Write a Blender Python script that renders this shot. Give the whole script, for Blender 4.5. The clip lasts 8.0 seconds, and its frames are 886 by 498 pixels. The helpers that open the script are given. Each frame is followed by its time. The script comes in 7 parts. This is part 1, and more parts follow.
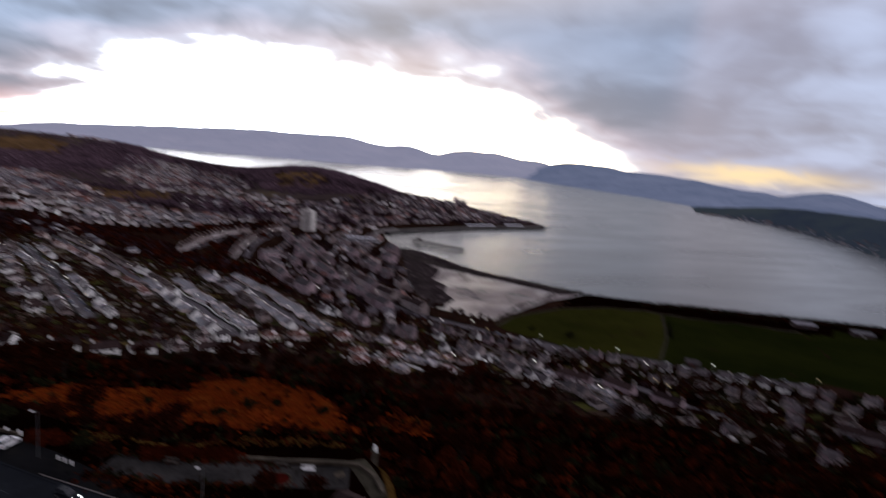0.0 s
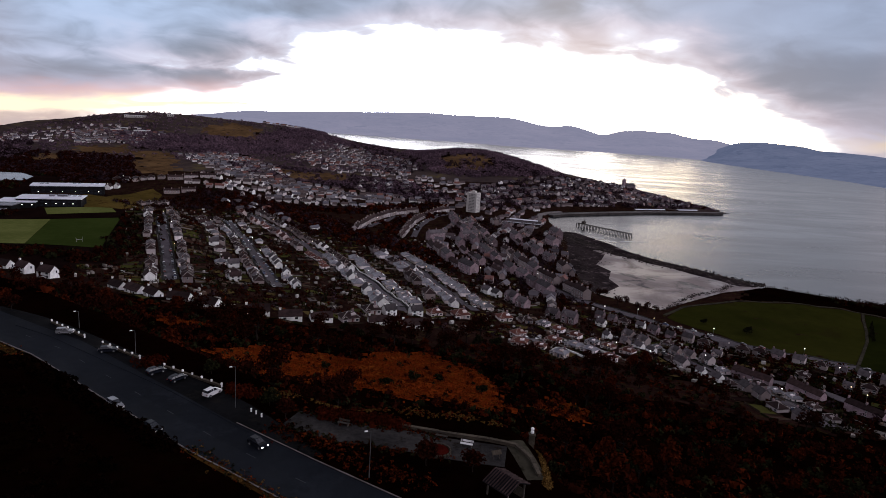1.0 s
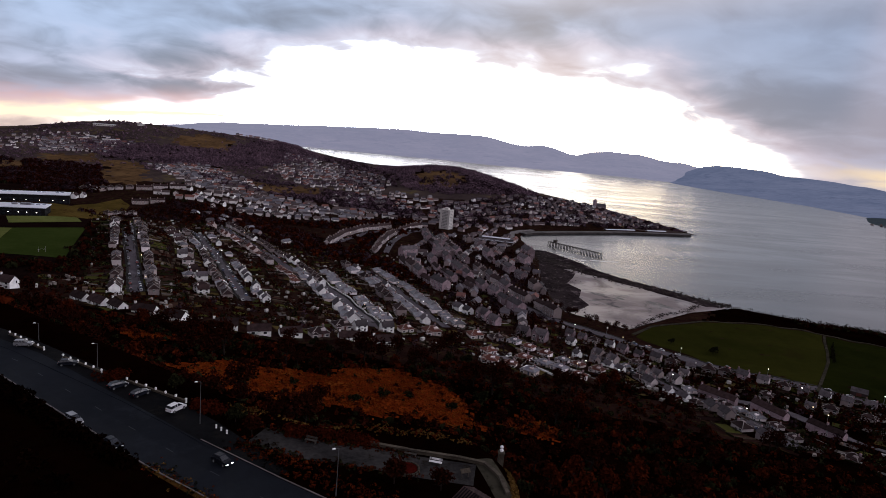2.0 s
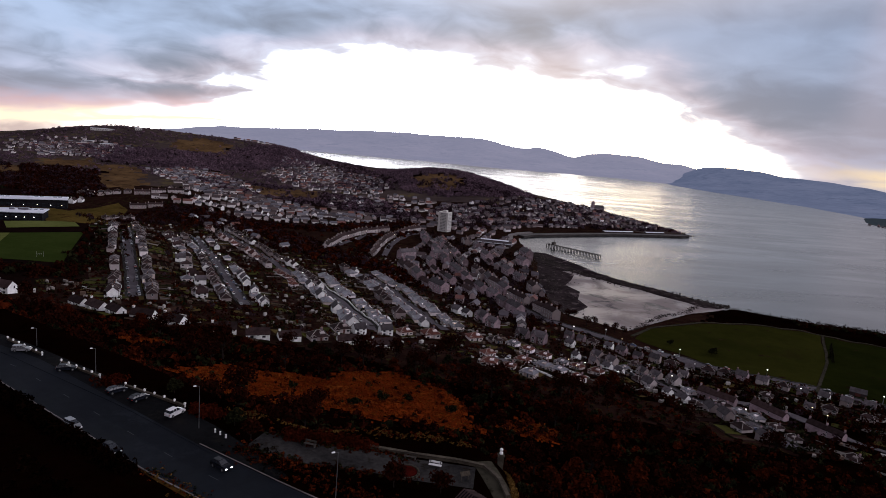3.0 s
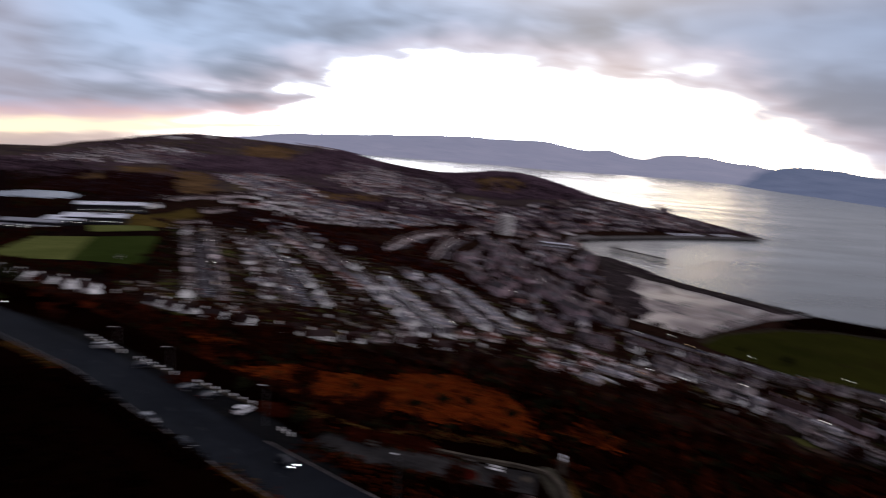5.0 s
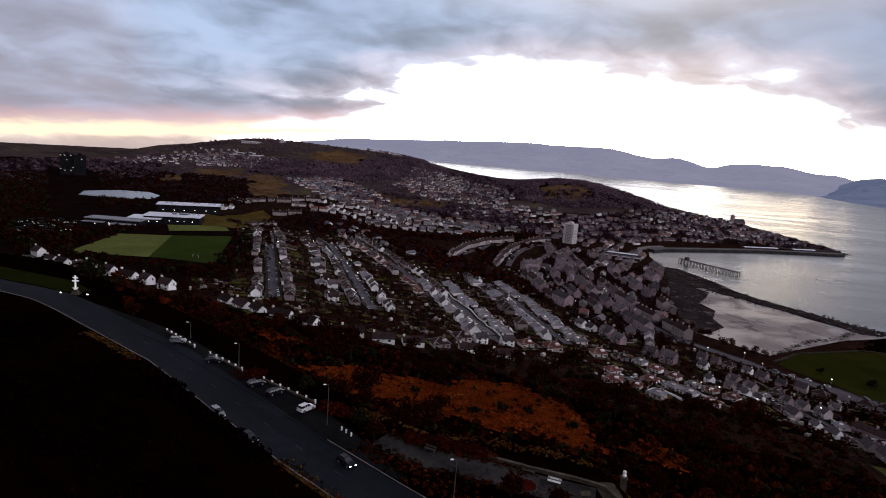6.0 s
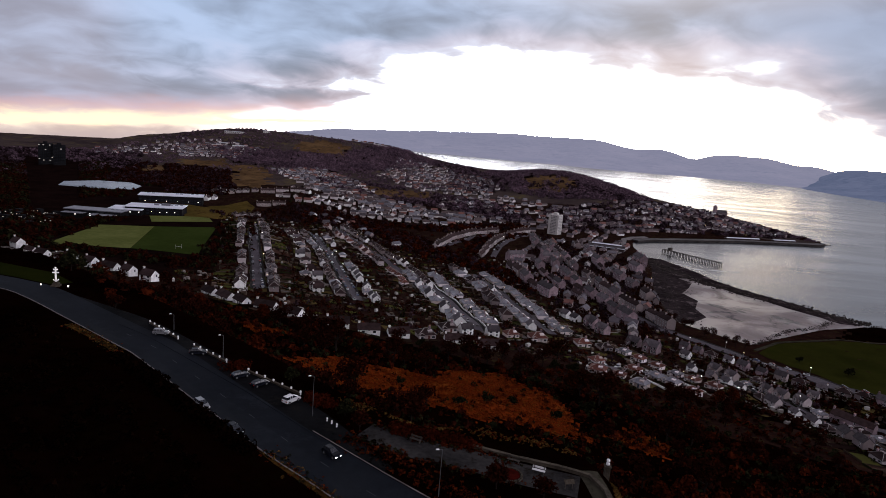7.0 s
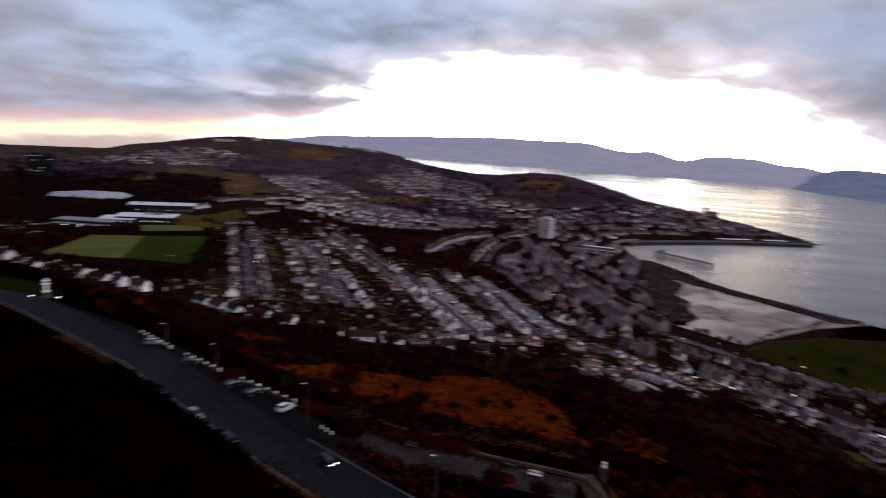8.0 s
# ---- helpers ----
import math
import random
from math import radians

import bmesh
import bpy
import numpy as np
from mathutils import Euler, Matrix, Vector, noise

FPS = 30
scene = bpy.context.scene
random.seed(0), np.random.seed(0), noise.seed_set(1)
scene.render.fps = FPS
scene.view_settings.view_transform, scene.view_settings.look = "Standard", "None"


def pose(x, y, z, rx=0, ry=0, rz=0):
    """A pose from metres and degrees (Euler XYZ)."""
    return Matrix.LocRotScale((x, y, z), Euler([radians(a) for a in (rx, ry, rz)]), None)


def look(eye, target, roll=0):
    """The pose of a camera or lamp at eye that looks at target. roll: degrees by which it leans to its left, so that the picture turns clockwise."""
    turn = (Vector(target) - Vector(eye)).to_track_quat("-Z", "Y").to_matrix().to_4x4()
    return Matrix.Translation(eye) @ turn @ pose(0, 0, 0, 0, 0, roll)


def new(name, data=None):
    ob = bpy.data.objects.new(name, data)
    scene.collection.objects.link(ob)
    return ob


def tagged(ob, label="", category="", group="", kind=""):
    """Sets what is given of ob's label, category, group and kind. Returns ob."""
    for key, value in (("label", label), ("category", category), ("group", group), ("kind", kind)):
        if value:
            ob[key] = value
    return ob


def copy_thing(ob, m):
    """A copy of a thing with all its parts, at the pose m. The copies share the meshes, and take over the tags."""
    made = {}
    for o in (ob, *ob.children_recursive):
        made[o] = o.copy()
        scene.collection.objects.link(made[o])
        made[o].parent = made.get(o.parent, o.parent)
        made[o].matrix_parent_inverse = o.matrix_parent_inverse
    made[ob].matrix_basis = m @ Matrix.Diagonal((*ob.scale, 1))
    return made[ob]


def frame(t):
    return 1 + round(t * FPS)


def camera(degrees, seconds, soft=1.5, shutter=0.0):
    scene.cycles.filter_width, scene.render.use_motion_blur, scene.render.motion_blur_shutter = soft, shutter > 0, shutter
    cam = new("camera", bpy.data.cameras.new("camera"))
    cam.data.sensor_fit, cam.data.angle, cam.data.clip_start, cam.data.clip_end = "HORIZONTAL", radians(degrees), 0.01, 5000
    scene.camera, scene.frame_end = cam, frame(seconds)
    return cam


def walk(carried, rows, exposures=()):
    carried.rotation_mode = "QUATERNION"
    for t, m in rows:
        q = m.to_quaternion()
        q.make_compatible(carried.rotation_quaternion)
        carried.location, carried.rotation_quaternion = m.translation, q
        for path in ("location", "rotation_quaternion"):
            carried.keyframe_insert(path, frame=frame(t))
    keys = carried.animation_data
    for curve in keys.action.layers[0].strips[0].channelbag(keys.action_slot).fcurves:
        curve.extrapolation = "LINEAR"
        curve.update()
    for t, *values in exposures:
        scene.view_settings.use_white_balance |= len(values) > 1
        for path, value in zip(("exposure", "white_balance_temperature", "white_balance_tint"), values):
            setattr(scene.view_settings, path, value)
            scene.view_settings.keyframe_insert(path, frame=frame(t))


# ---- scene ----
# ---- camera and walk ----
cam = camera(70.0, 8.0, soft=0.7, shutter=0.65)
EYE = 150.0
ROWS = [
    (0.0, 80.66, -4.86, -16.45),
    (0.0334, 81.08, -4.84, -15.92),
    (0.1, 81.26, -4.82, -15.74),
    (0.2, 80.88, -4.76, -15.20),
    (0.3, 80.27, -4.70, -12.42),
    (0.4, 80.54, -4.65, -6.63),
    (0.5, 80.95, -4.61, -3.89),
    (0.6, 79.74, -4.42, -3.54),
    (0.7, 78.05, -4.23, -2.63),
    (0.8, 77.80, -4.06, -1.76),
    (0.9, 77.86, -3.89, -1.71),
    (1.0, 77.97, -3.72, -1.72),
    (1.2, 78.08, -4.45, -2.28),
    (1.5, 79.11, -5.55, -3.60),
    (3.0, 79.89, -4.90, -4.18),
    (3.5, 80.14, -5.13, -4.03),
    (4.0, 80.50, -5.47, -4.11),
    (4.3, 80.50, -5.34, -3.88),
    (4.4, 80.12, -4.43, -3.96),
    (4.5, 80.52, -4.18, -1.80),
    (4.7, 79.96, -4.12, -2.21),
    (4.9, 79.39, -4.05, -1.73),
    (5.0, 79.78, -4.00, 1.25),
    (5.1, 80.36, -4.08, 6.07),
    (5.2, 81.17, -4.13, 8.94),
    (6.3, 79.61, -4.51, 6.44),
    (6.5, 79.61, -4.51, 6.24),
    (7.0, 79.19, -4.62, 5.80),
    (7.5, 79.36, -4.38, 5.46),
    (7.9, 79.70, -3.98, 5.48),
    (7.9667, 79.70, -3.94, 5.58),
    (8.0, 79.72, -3.91, 5.00),
]
walk(cam, [(t, pose(0, 0, EYE, rx, ry, rz)) for t, rx, ry, rz in ROWS], exposures=[(0.0, -0.04, 5980, 14), (8.0, -0.04, 5980, 14)])

# ---- world, sun, exposure ----


class Tree:
    """Short hand for building node trees."""

    def __init__(self, tree, fresh=True):
        self.tree = tree
        if fresh:
            tree.nodes.clear()

    def node(self, kind, inputs=(), **settings):
        n = self.tree.nodes.new(kind)
        for key, value in settings.items():
            setattr(n, key, value)
        for slot, value in dict(inputs).items():
            self.put(n.inputs[slot], value)
        return n

    def put(self, socket, value):
        if isinstance(value, bpy.types.NodeSocket):
            self.tree.links.new(value, socket)
        elif isinstance(value, tuple) and socket.type == "RGBA":
            socket.default_value = (*value[:3], 1.0)
        else:
            socket.default_value = value

    def math(self, op, a, b=0.0, c=0.0, clamp=False):
        return self.node("ShaderNodeMath", {0: a, 1: b, 2: c}, operation=op, use_clamp=clamp).outputs[0]

    def step(self, value, low, high):
        return self.node("ShaderNodeMapRange", {0: value, 1: low, 2: high, 3: 0.0, 4: 1.0}, interpolation_type="SMOOTHSTEP").outputs[0]

    def mix(self, fac, a, b, blend="MIX"):
        return self.node("ShaderNodeMix", {0: fac, 6: a, 7: b}, data_type="RGBA", blend_type=blend).outputs[2]

    def noise(self, vector, scale, detail=4.0, rough=0.55, distort=0.0):
        return self.node("ShaderNodeTexNoise", {"Vector": vector, "Scale": scale, "Detail": detail, "Roughness": rough, "Distortion": distort}).outputs[0]

    def hump(self, value, centre, width):
        """A bell curve round centre."""
        d = self.math("DIVIDE", self.math("SUBTRACT", value, centre), width)
        return self.math("EXPONENT", self.math("MULTIPLY", self.math("MULTIPLY", d, d), -1.0))


SUN_AZ, SUN_EL = 12.0, 7.0
world = bpy.data.worlds.new("dusk_sky")
scene.world = world
world.use_nodes = True
w = Tree(world.node_tree)
way = w.node("ShaderNodeTexCoord").outputs["Generated"]
xyz = w.node("ShaderNodeSeparateXYZ", {0: way}).outputs
az = w.math("MULTIPLY", w.math("ARCTAN2", xyz[0], xyz[1]), 57.2958)
el = w.math("MULTIPLY", w.math("ARCSINE", xyz[2]), 57.2958)
# clouds lie on a flat layer, so they draw together towards the horizon
high = w.math("ADD", w.math("MAXIMUM", w.math("ADD", xyz[2], 0.075), 0.0), 0.20)
layer = w.node("ShaderNodeCombineXYZ", {0: w.math("DIVIDE", xyz[0], high), 1: w.math("DIVIDE", xyz[1], high), 2: 0.0}).outputs[0]
big = w.noise(layer, 1.5, 3.0, 0.48, 0.35)
fine = w.noise(layer, 4.6, 4.0, 0.52, 0.5)
puff = w.math("ADD", w.math("MULTIPLY", big, 0.68), w.math("MULTIPLY", fine, 0.32))
sky = w.node("ShaderNodeTexSky", sky_type="NISHITA", sun_disc=False, sun_elevation=radians(SUN_EL), sun_rotation=radians(SUN_AZ)).outputs[0]
cloud = w.mix(w.step(puff, 0.36, 0.64), (0.225, 0.262, 0.330), (0.50, 0.61, 0.78))
# heavier violet cloud to the right of the glow
cloud = w.mix(w.math("MULTIPLY", w.step(az, 12.0, 24.0), w.step(az, 52.0, 36.0)), cloud, w.mix(w.step(puff, 0.34, 0.68), (0.205, 0.235, 0.310), (0.37, 0.44, 0.57)))
# the grey bank lying along the left of the glow
shelf = w.math("ADD", el, w.math("MULTIPLY", w.math("SUBTRACT", fine, 0.5), 2.6))
shelf = w.math("MULTIPLY", w.hump(shelf, 1.5, 1.0), w.math("MULTIPLY", w.step(az, -9.0, -19.0), w.step(az, -70.0, -50.0)))
cloud = w.mix(w.math("MULTIPLY", shelf, 0.5), cloud, (0.29, 0.295, 0.345))
# thinner, paler cloud over the glow
thin = w.math("MULTIPLY", w.math("MULTIPLY", w.step(el, 9.5, 15.0), w.hump(az, 8.0, 26.0)), w.math("ADD", w.math("MULTIPLY", puff, 0.8), 0.45))
cloud = w.mix(thin, cloud, (0.80, 0.72, 0.70))
# heavy overhead; the sky behind is dull, the one on the seaward side pale
cloud = w.mix(w.step(el, 20.0, 50.0), cloud, w.mix(w.step(puff, 0.38, 0.62), (0.22, 0.21, 0.235), (0.39, 0.375, 0.41)))
back_side = w.math("MULTIPLY", w.step(xyz[1], 0.25, -0.45), w.step(el, 52.0, 22.0))
cloud = w.mix(back_side, cloud, w.mix(w.step(puff, 0.38, 0.62), (0.32, 0.29, 0.31), (0.56, 0.50, 0.53)))
seaward = w.math("MULTIPLY", w.math("MULTIPLY", w.step(az, 58.0, 78.0), w.step(az, 150.0, 120.0)), w.step(el, 50.0, 24.0))
cloud = w.mix(seaward, cloud, w.mix(w.step(puff, 0.38, 0.62), (2.2, 2.05, 2.12), (3.2, 2.98, 3.06)))
# the sheet of bright thin cloud before the sun
fall = w.math("ADD", w.math("MULTIPLY", w.math("MAXIMUM", w.math("SUBTRACT", -2.0, az), 0.0), 0.26), w.math("MULTIPLY", w.math("MAXIMUM", w.math("SUBTRACT", az, 16.0), 0.0), 0.36))
top = w.math("SUBTRACT", 7.2, fall)
veil = w.math("ADD", w.math("SUBTRACT", top, el), w.math("MULTIPLY", w.math("SUBTRACT", puff, 0.5), 13.0))
ends = w.math("MULTIPLY", w.step(az, -35.0, -19.0), w.step(az, 38.0, 28.0))
veil = w.math("SUBTRACT", veil, w.math("MULTIPLY", shelf, 2.4))
veil = w.math("MULTIPLY", w.math("ADD", veil, 1.6), ends)
cloud = w.mix(w.math("MULTIPLY", w.hump(veil, 1.0, 1.3), 0.34), cloud, (0.86, 0.66, 0.66))
cloud = w.mix(w.step(veil, 0.2, 4.6), cloud, (1.25, 1.25, 1.27))
gold = w.math("MULTIPLY", w.hump(az, 25.5, 8.0), w.hump(el, 2.0, 6.0))
blaze = w.mix(w.hump(az, -5.0, 12.0), (7.0, 6.6, 6.0), (36.0, 34.0, 32.0))
cloud = w.mix(w.step(veil, 1.6, 6.4), cloud, w.mix(gold, blaze, (24.0, 18.5, 10.5)))
# the clear yellow and orange strip under the cloud's edge
low = w.math("SUBTRACT", el, w.math("MULTIPLY", w.math("ADD", az, 14.0), 0.062))
low = w.math("ADD", low, w.math("MULTIPLY", w.math("SUBTRACT", fine, 0.5), 1.3))
west = w.math("MULTIPLY", w.step(az, -5.0, -15.0), w.step(az, -75.0, -50.0))
cloud = w.mix(w.math("MULTIPLY", w.math("MULTIPLY", w.step(low, -0.3, -1.2), west), 0.85), cloud, (0.66, 0.50, 0.42))
cloud = w.mix(w.math("MULTIPLY", w.hump(low, 0.8, 0.7), w.math("MULTIPLY", west, 0.6)), cloud, (0.84, 0.51, 0.46))
cloud = w.mix(w.math("MULTIPLY", w.hump(low, -0.2, 0.60), west, clamp=True), cloud, (1.55, 1.16, 0.70))
# a last yellow gap low on the far side
east = w.math("MULTIPLY", w.hump(az, 42.5, 6.5), w.hump(w.math("ADD", el, w.math("MULTIPLY", w.math("SUBTRACT", fine, 0.5), 1.6)), -0.35, 0.7))
cloud = w.mix(w.math("MULTIPLY", east, 0.9), cloud, (1.15, 0.85, 0.42))
total = w.node("ShaderNodeVectorMath", {0: cloud, 1: w.node("ShaderNodeVectorMath", {0: sky, 3: 0.006}, operation="SCALE").outputs[0]}, operation="ADD").outputs[0]
back = w.node("ShaderNodeBackground", {0: total, 1: 1.0}).outputs[0]
w.node("ShaderNodeOutputWorld", {0: back})

sun = new("sun", bpy.data.lights.new("sun", "SUN"))
sun.data.energy, sun.data.angle, sun.data.color = 0.3, radians(90), (1.0, 0.86, 0.68)
sun.matrix_world = look((0, 0, 0), (-math.sin(radians(SUN_AZ)), -math.cos(radians(SUN_AZ)), -math.tan(radians(SUN_EL))))

# ---- materials ----


def surface(name, dark, light, rough=0.85, size=1.0, fleck=None, metal=0.0, vary=0.0, relief=0.0, island=False, spec=0.3):
    """A weathered surface: two scales of variation, optional bump, and a shift from object to object."""
    m = bpy.data.materials.new(name)
    m.use_nodes = True
    t = Tree(m.node_tree)
    place = t.node("ShaderNodeTexCoord").outputs["Object"]
    coarse = t.noise(place, 0.35 / size, 4.0, 0.6)
    grain = t.noise(place, 3.2 / size, 5.0, 0.65)
    both = t.math("ADD", t.math("MULTIPLY", coarse, 0.6), t.math("MULTIPLY", grain, 0.4))
    colour = t.mix(t.step(both, 0.34, 0.66), dark, light)
    if fleck:
        colour = t.mix(t.step(t.noise(place, 1.1 / size, 6.0, 0.7), 0.54, 0.66), colour, fleck)
    if vary:
        pick = t.node("ShaderNodeNewGeometry").outputs["Random Per Island"] if island else t.node("ShaderNodeObjectInfo").outputs["Random"]
        shift = t.math("ADD", t.math("MULTIPLY", pick, vary * 2), 1 - vary)
        colour = t.node("ShaderNodeVectorMath", {0: colour, 3: shift}, operation="SCALE").outputs[0]
    shader = t.node("ShaderNodeBsdfPrincipled", {"Base Color": colour, "Roughness": rough, "Metallic": metal, "Specular IOR Level": spec})
    if relief:
        t.put(shader.inputs["Normal"], t.node("ShaderNodeBump", {"Height": grain, "Strength": 0.6, "Distance": relief}).outputs[0])
    t.node("ShaderNodeOutputMaterial", {0: shader.outputs[0]})
    return m


def palette(name, colours, rough=0.85, island=False, size=1.0, spec=0.3):
    """A surface whose colour is picked, object by object or piece by piece, from a few."""
    m = surface(name, (0.8, 0.8, 0.8), (1, 1, 1), rough, size, spec=spec)
    t = Tree(m.node_tree, False)
    shader = next(n for n in t.tree.nodes if n.type == "BSDF_PRINCIPLED")
    grain = shader.inputs["Base Color"].links[0].from_socket
    pick = t.node("ShaderNodeNewGeometry").outputs["Random Per Island"] if island else t.node("ShaderNodeObjectInfo").outputs["Random"]
    ramp = t.node("ShaderNodeValToRGB", {0: pick})
    ramp.color_ramp.interpolation = "CONSTANT"
    while len(ramp.color_ramp.elements) < len(colours):
        ramp.color_ramp.elements.new(0.5)
    for i, c in enumerate(colours):
        ramp.color_ramp.elements[i].position = i / len(colours)
        ramp.color_ramp.elements[i].color = (*c, 1)
    t.put(shader.inputs["Base Color"], t.mix(1.0, ramp.outputs[0], grain, "MULTIPLY"))
    return m


def lamp_glow(name, colour, strength):
    m = bpy.data.materials.new(name)
    m.use_nodes = True
    t = Tree(m.node_tree)
    t.node("ShaderNodeOutputMaterial", {0: t.node("ShaderNodeEmission", {0: colour, 1: strength}).outputs[0]})
    return m


def soft(name, dark, light, size, fleck=None, vary=0.0, island=False, relief=0.0):
    """Ground cover and leaves: no sheen at all."""
    return surface(name, dark, light, 1.0, size, fleck, vary=vary, island=island, relief=relief, spec=0.0)


M = {
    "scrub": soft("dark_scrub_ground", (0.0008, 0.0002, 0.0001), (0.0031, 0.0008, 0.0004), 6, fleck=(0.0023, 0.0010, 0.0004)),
    "bracken": soft("dead_bracken", (0.0467, 0.0072, 0.0015), (0.1318, 0.0221, 0.0038), 16.0, fleck=(0.1487, 0.0391, 0.0072), relief=0.4),
    "rough_grass": soft("winter_grass", (0.0103, 0.0050, 0.0020), (0.0566, 0.0283, 0.0067), 5, fleck=(0.0082, 0.0042, 0.0020)),
    "lawn": soft("mown_grass", (0.0056, 0.0078, 0.0016), (0.0104, 0.0127, 0.0024), 25),
    "garden": soft("back_gardens", (0.0063, 0.0029, 0.0026), (0.0214, 0.0101, 0.0078), 5, fleck=(0.0284, 0.0219, 0.0076)),
    "wood_floor": soft("woodland_floor", (0.0038, 0.0018, 0.0017), (0.0092, 0.0045, 0.0039), 9),
    # fields with distance haze put into the colour: paler and more purple
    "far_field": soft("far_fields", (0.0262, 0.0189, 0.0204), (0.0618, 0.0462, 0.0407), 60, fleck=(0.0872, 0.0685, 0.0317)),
    "moor_grass": soft("ochre_moor_grass", (0.0478, 0.0268, 0.0137), (0.1172, 0.0714, 0.0323), 22, fleck=(0.0215, 0.0123, 0.0086)),
    "asphalt": surface("asphalt", (0.0040, 0.0051, 0.0076), (0.0077, 0.0097, 0.0137), 0.9, 6, fleck=(0.0096, 0.0117, 0.0159), spec=0.05),
    "bay": surface("old_dark_asphalt", (0.0026, 0.0027, 0.0032), (0.0068, 0.0069, 0.0077), 0.95, 3, fleck=(0.0096, 0.0088, 0.0080), spec=0.02),
    "street": surface("street_asphalt", (0.0513, 0.0447, 0.0513), (0.0891, 0.0783, 0.0878), 0.9, 6, spec=0.05),
    "kerb": surface("kerbstone", (0.07000, 0.06118, 0.05950), (0.15400, 0.13524, 0.13300), 0.9, 1.0),
    "paint": surface("road_paint", (0.010, 0.012, 0.016), (0.034, 0.036, 0.040), 0.8, 0.5),
    "white": surface("white_painted_render", (0.62400, 0.62400, 0.61200), (0.86400, 0.86400, 0.84000), 0.85, 1.0, vary=0.10),
    "metal": surface("galvanised_steel", (0.20, 0.21, 0.22), (0.34, 0.35, 0.36), 0.5, 0.3, metal=0.6),
    "stone": surface("grey_stone", (0.02600, 0.02108, 0.01624), (0.07800, 0.06510, 0.04930), 0.95, 0.8, relief=0.05, spec=0.05),
}

# ---- land ----
COAST = [(900, 330), (625, 483), (555, 516), (452, 559), (418, 568), (356, 606), (294, 576), (207, 505), (165, 548), (165, 640), (180, 720), (196, 800), (200, 853), (200, 940), (206, 990), (230, 1016), (402, 1108), (556, 1152), (578, 1172), (560, 1330), (520, 1520), (460, 1750), (380, 2000), (250, 2300), (0, 2560), (-300, 2750), (-700, 2850), (-1250, 2750), (-1650, 2400), (-2300, 1900), (-3200, 900), (-3200, -2500), (2500, -2500), (2500, -300)]
ROAD = [(-190, 158), (-139, 152), (-101, 131), (-78, 115.5), (-56, 100), (-35, 84.5), (-12, 70), (12, 55), (40, 38), (80, 10)]


def seg_dist(px, py, line, closed=False):
    """Distance of many points from a polyline."""
    best = np.full(px.shape, 1e9)
    pts = line + [line[0]] if closed else line
    for (ax, ay), (bx, by) in zip(pts, pts[1:]):
        dx, dy = bx - ax, by - ay
        s = np.clip(((px - ax) * dx + (py - ay) * dy) / (dx * dx + dy * dy), 0, 1)
        best = np.minimum(best, np.hypot(px - ax - s * dx, py - ay - s * dy))
    return best


def within(px, py, poly):
    """Which of many points lie inside a polygon."""
    inside = np.zeros(px.shape, bool)
    for (ax, ay), (bx, by) in zip(poly, poly[1:] + poly[:1]):
        if ay != by:
            inside ^= ((ay > py) != (by > py)) & (px < (bx - ax) * (py - ay) / (by - ay) + ax)
    return inside


def waves(px, py, size, seed):
    """Smooth rolling noise from a few sines, about -1 to 1."""
    total = np.zeros(px.shape)
    for k in range(6):
        a, s = seed * 1.7 + k * 2.39, size / (1 + 0.55 * k)
        total += np.sin((px * math.cos(a) + py * math.sin(a)) / s * 6.283 + seed * 3.1 + k * k) / (1 + 0.6 * k)
    return total / 2.2


def bump(px, py, cx, cy, rx, ry, turn=0.0):
    c, s = math.cos(radians(turn)), math.sin(radians(turn))
    u, v = ((px - cx) * c + (py - cy) * s) / rx, (-(px - cx) * s + (py - cy) * c) / ry
    return np.exp(-(u * u + v * v))


def height(px, py):
    """The land's height over the sea."""
    px, py = np.asarray(px, float), np.asarray(py, float)
    land = within(px, py, COAST)
    dc = seg_dist(px, py, COAST, True)
    dr = seg_dist(px, py, ROAD)
    # the brow on the camera's side of the road
    near = np.clip((py - 131 + 0.685 * (px + 101)) / -60, 0, 1)
    dr = np.maximum(dr - 18, 0) * (1 - np.clip(near * 3, 0, 1))
    w = dc / (dc + dr + 1e-6)
    z = 2.6 * np.clip(dc / 7, 0, 1) + 78 * w ** 1.7 + 24.4 * np.exp(-dr / 25)
    z += near * 5 * (0.6 + 0.4 * waves(px, py, 40, 2))
    rough = np.clip((dr - 2) / 40, 0, 1) * np.clip(dc / 60, 0, 1)
    z += rough * (1.6 * waves(px, py, 70, 1) + 0.25 * waves(px, py, 34, 4))
    inland = np.clip(dc / 120, 0, 1)
    z += inland * (52 * bump(px, py, 150, 1680, 190, 420, 6) + 16 * bump(px, py, 380, 1300, 190, 100, 10) + 84 * bump(px, py, -900, 2150, 450, 330, -12) + 40 * bump(px, py, -420, 2250, 260, 300)
                   + 22 * bump(px, py, -1680, 1820, 160, 220, -40) + 20 * bump(px, py, -1230, 1990, 110, 160) - 34 * bump(px, py, -1420, 1950, 250, 420, -35) - 22 * bump(px, py, -900, 1150, 420, 260) + 26 * bump(px, py, -330, 950, 130, 90))
    for cx, cy, flat, r in ((4, 79, 105, 17), (-295, 525, 41, 110), (-610, 900, 24, 85), (-400, 680, 33, 75)):
        k = np.clip(2.2 - 1.6 * np.hypot(px - cx, py - cy) / r, 0, 1)
        z = z + (flat - z) * k * k * (3 - 2 * k)
    return np.where(land, np.maximum(z, 0.25), -np.clip(dc / 12, 0.0, 4) - 0.3)


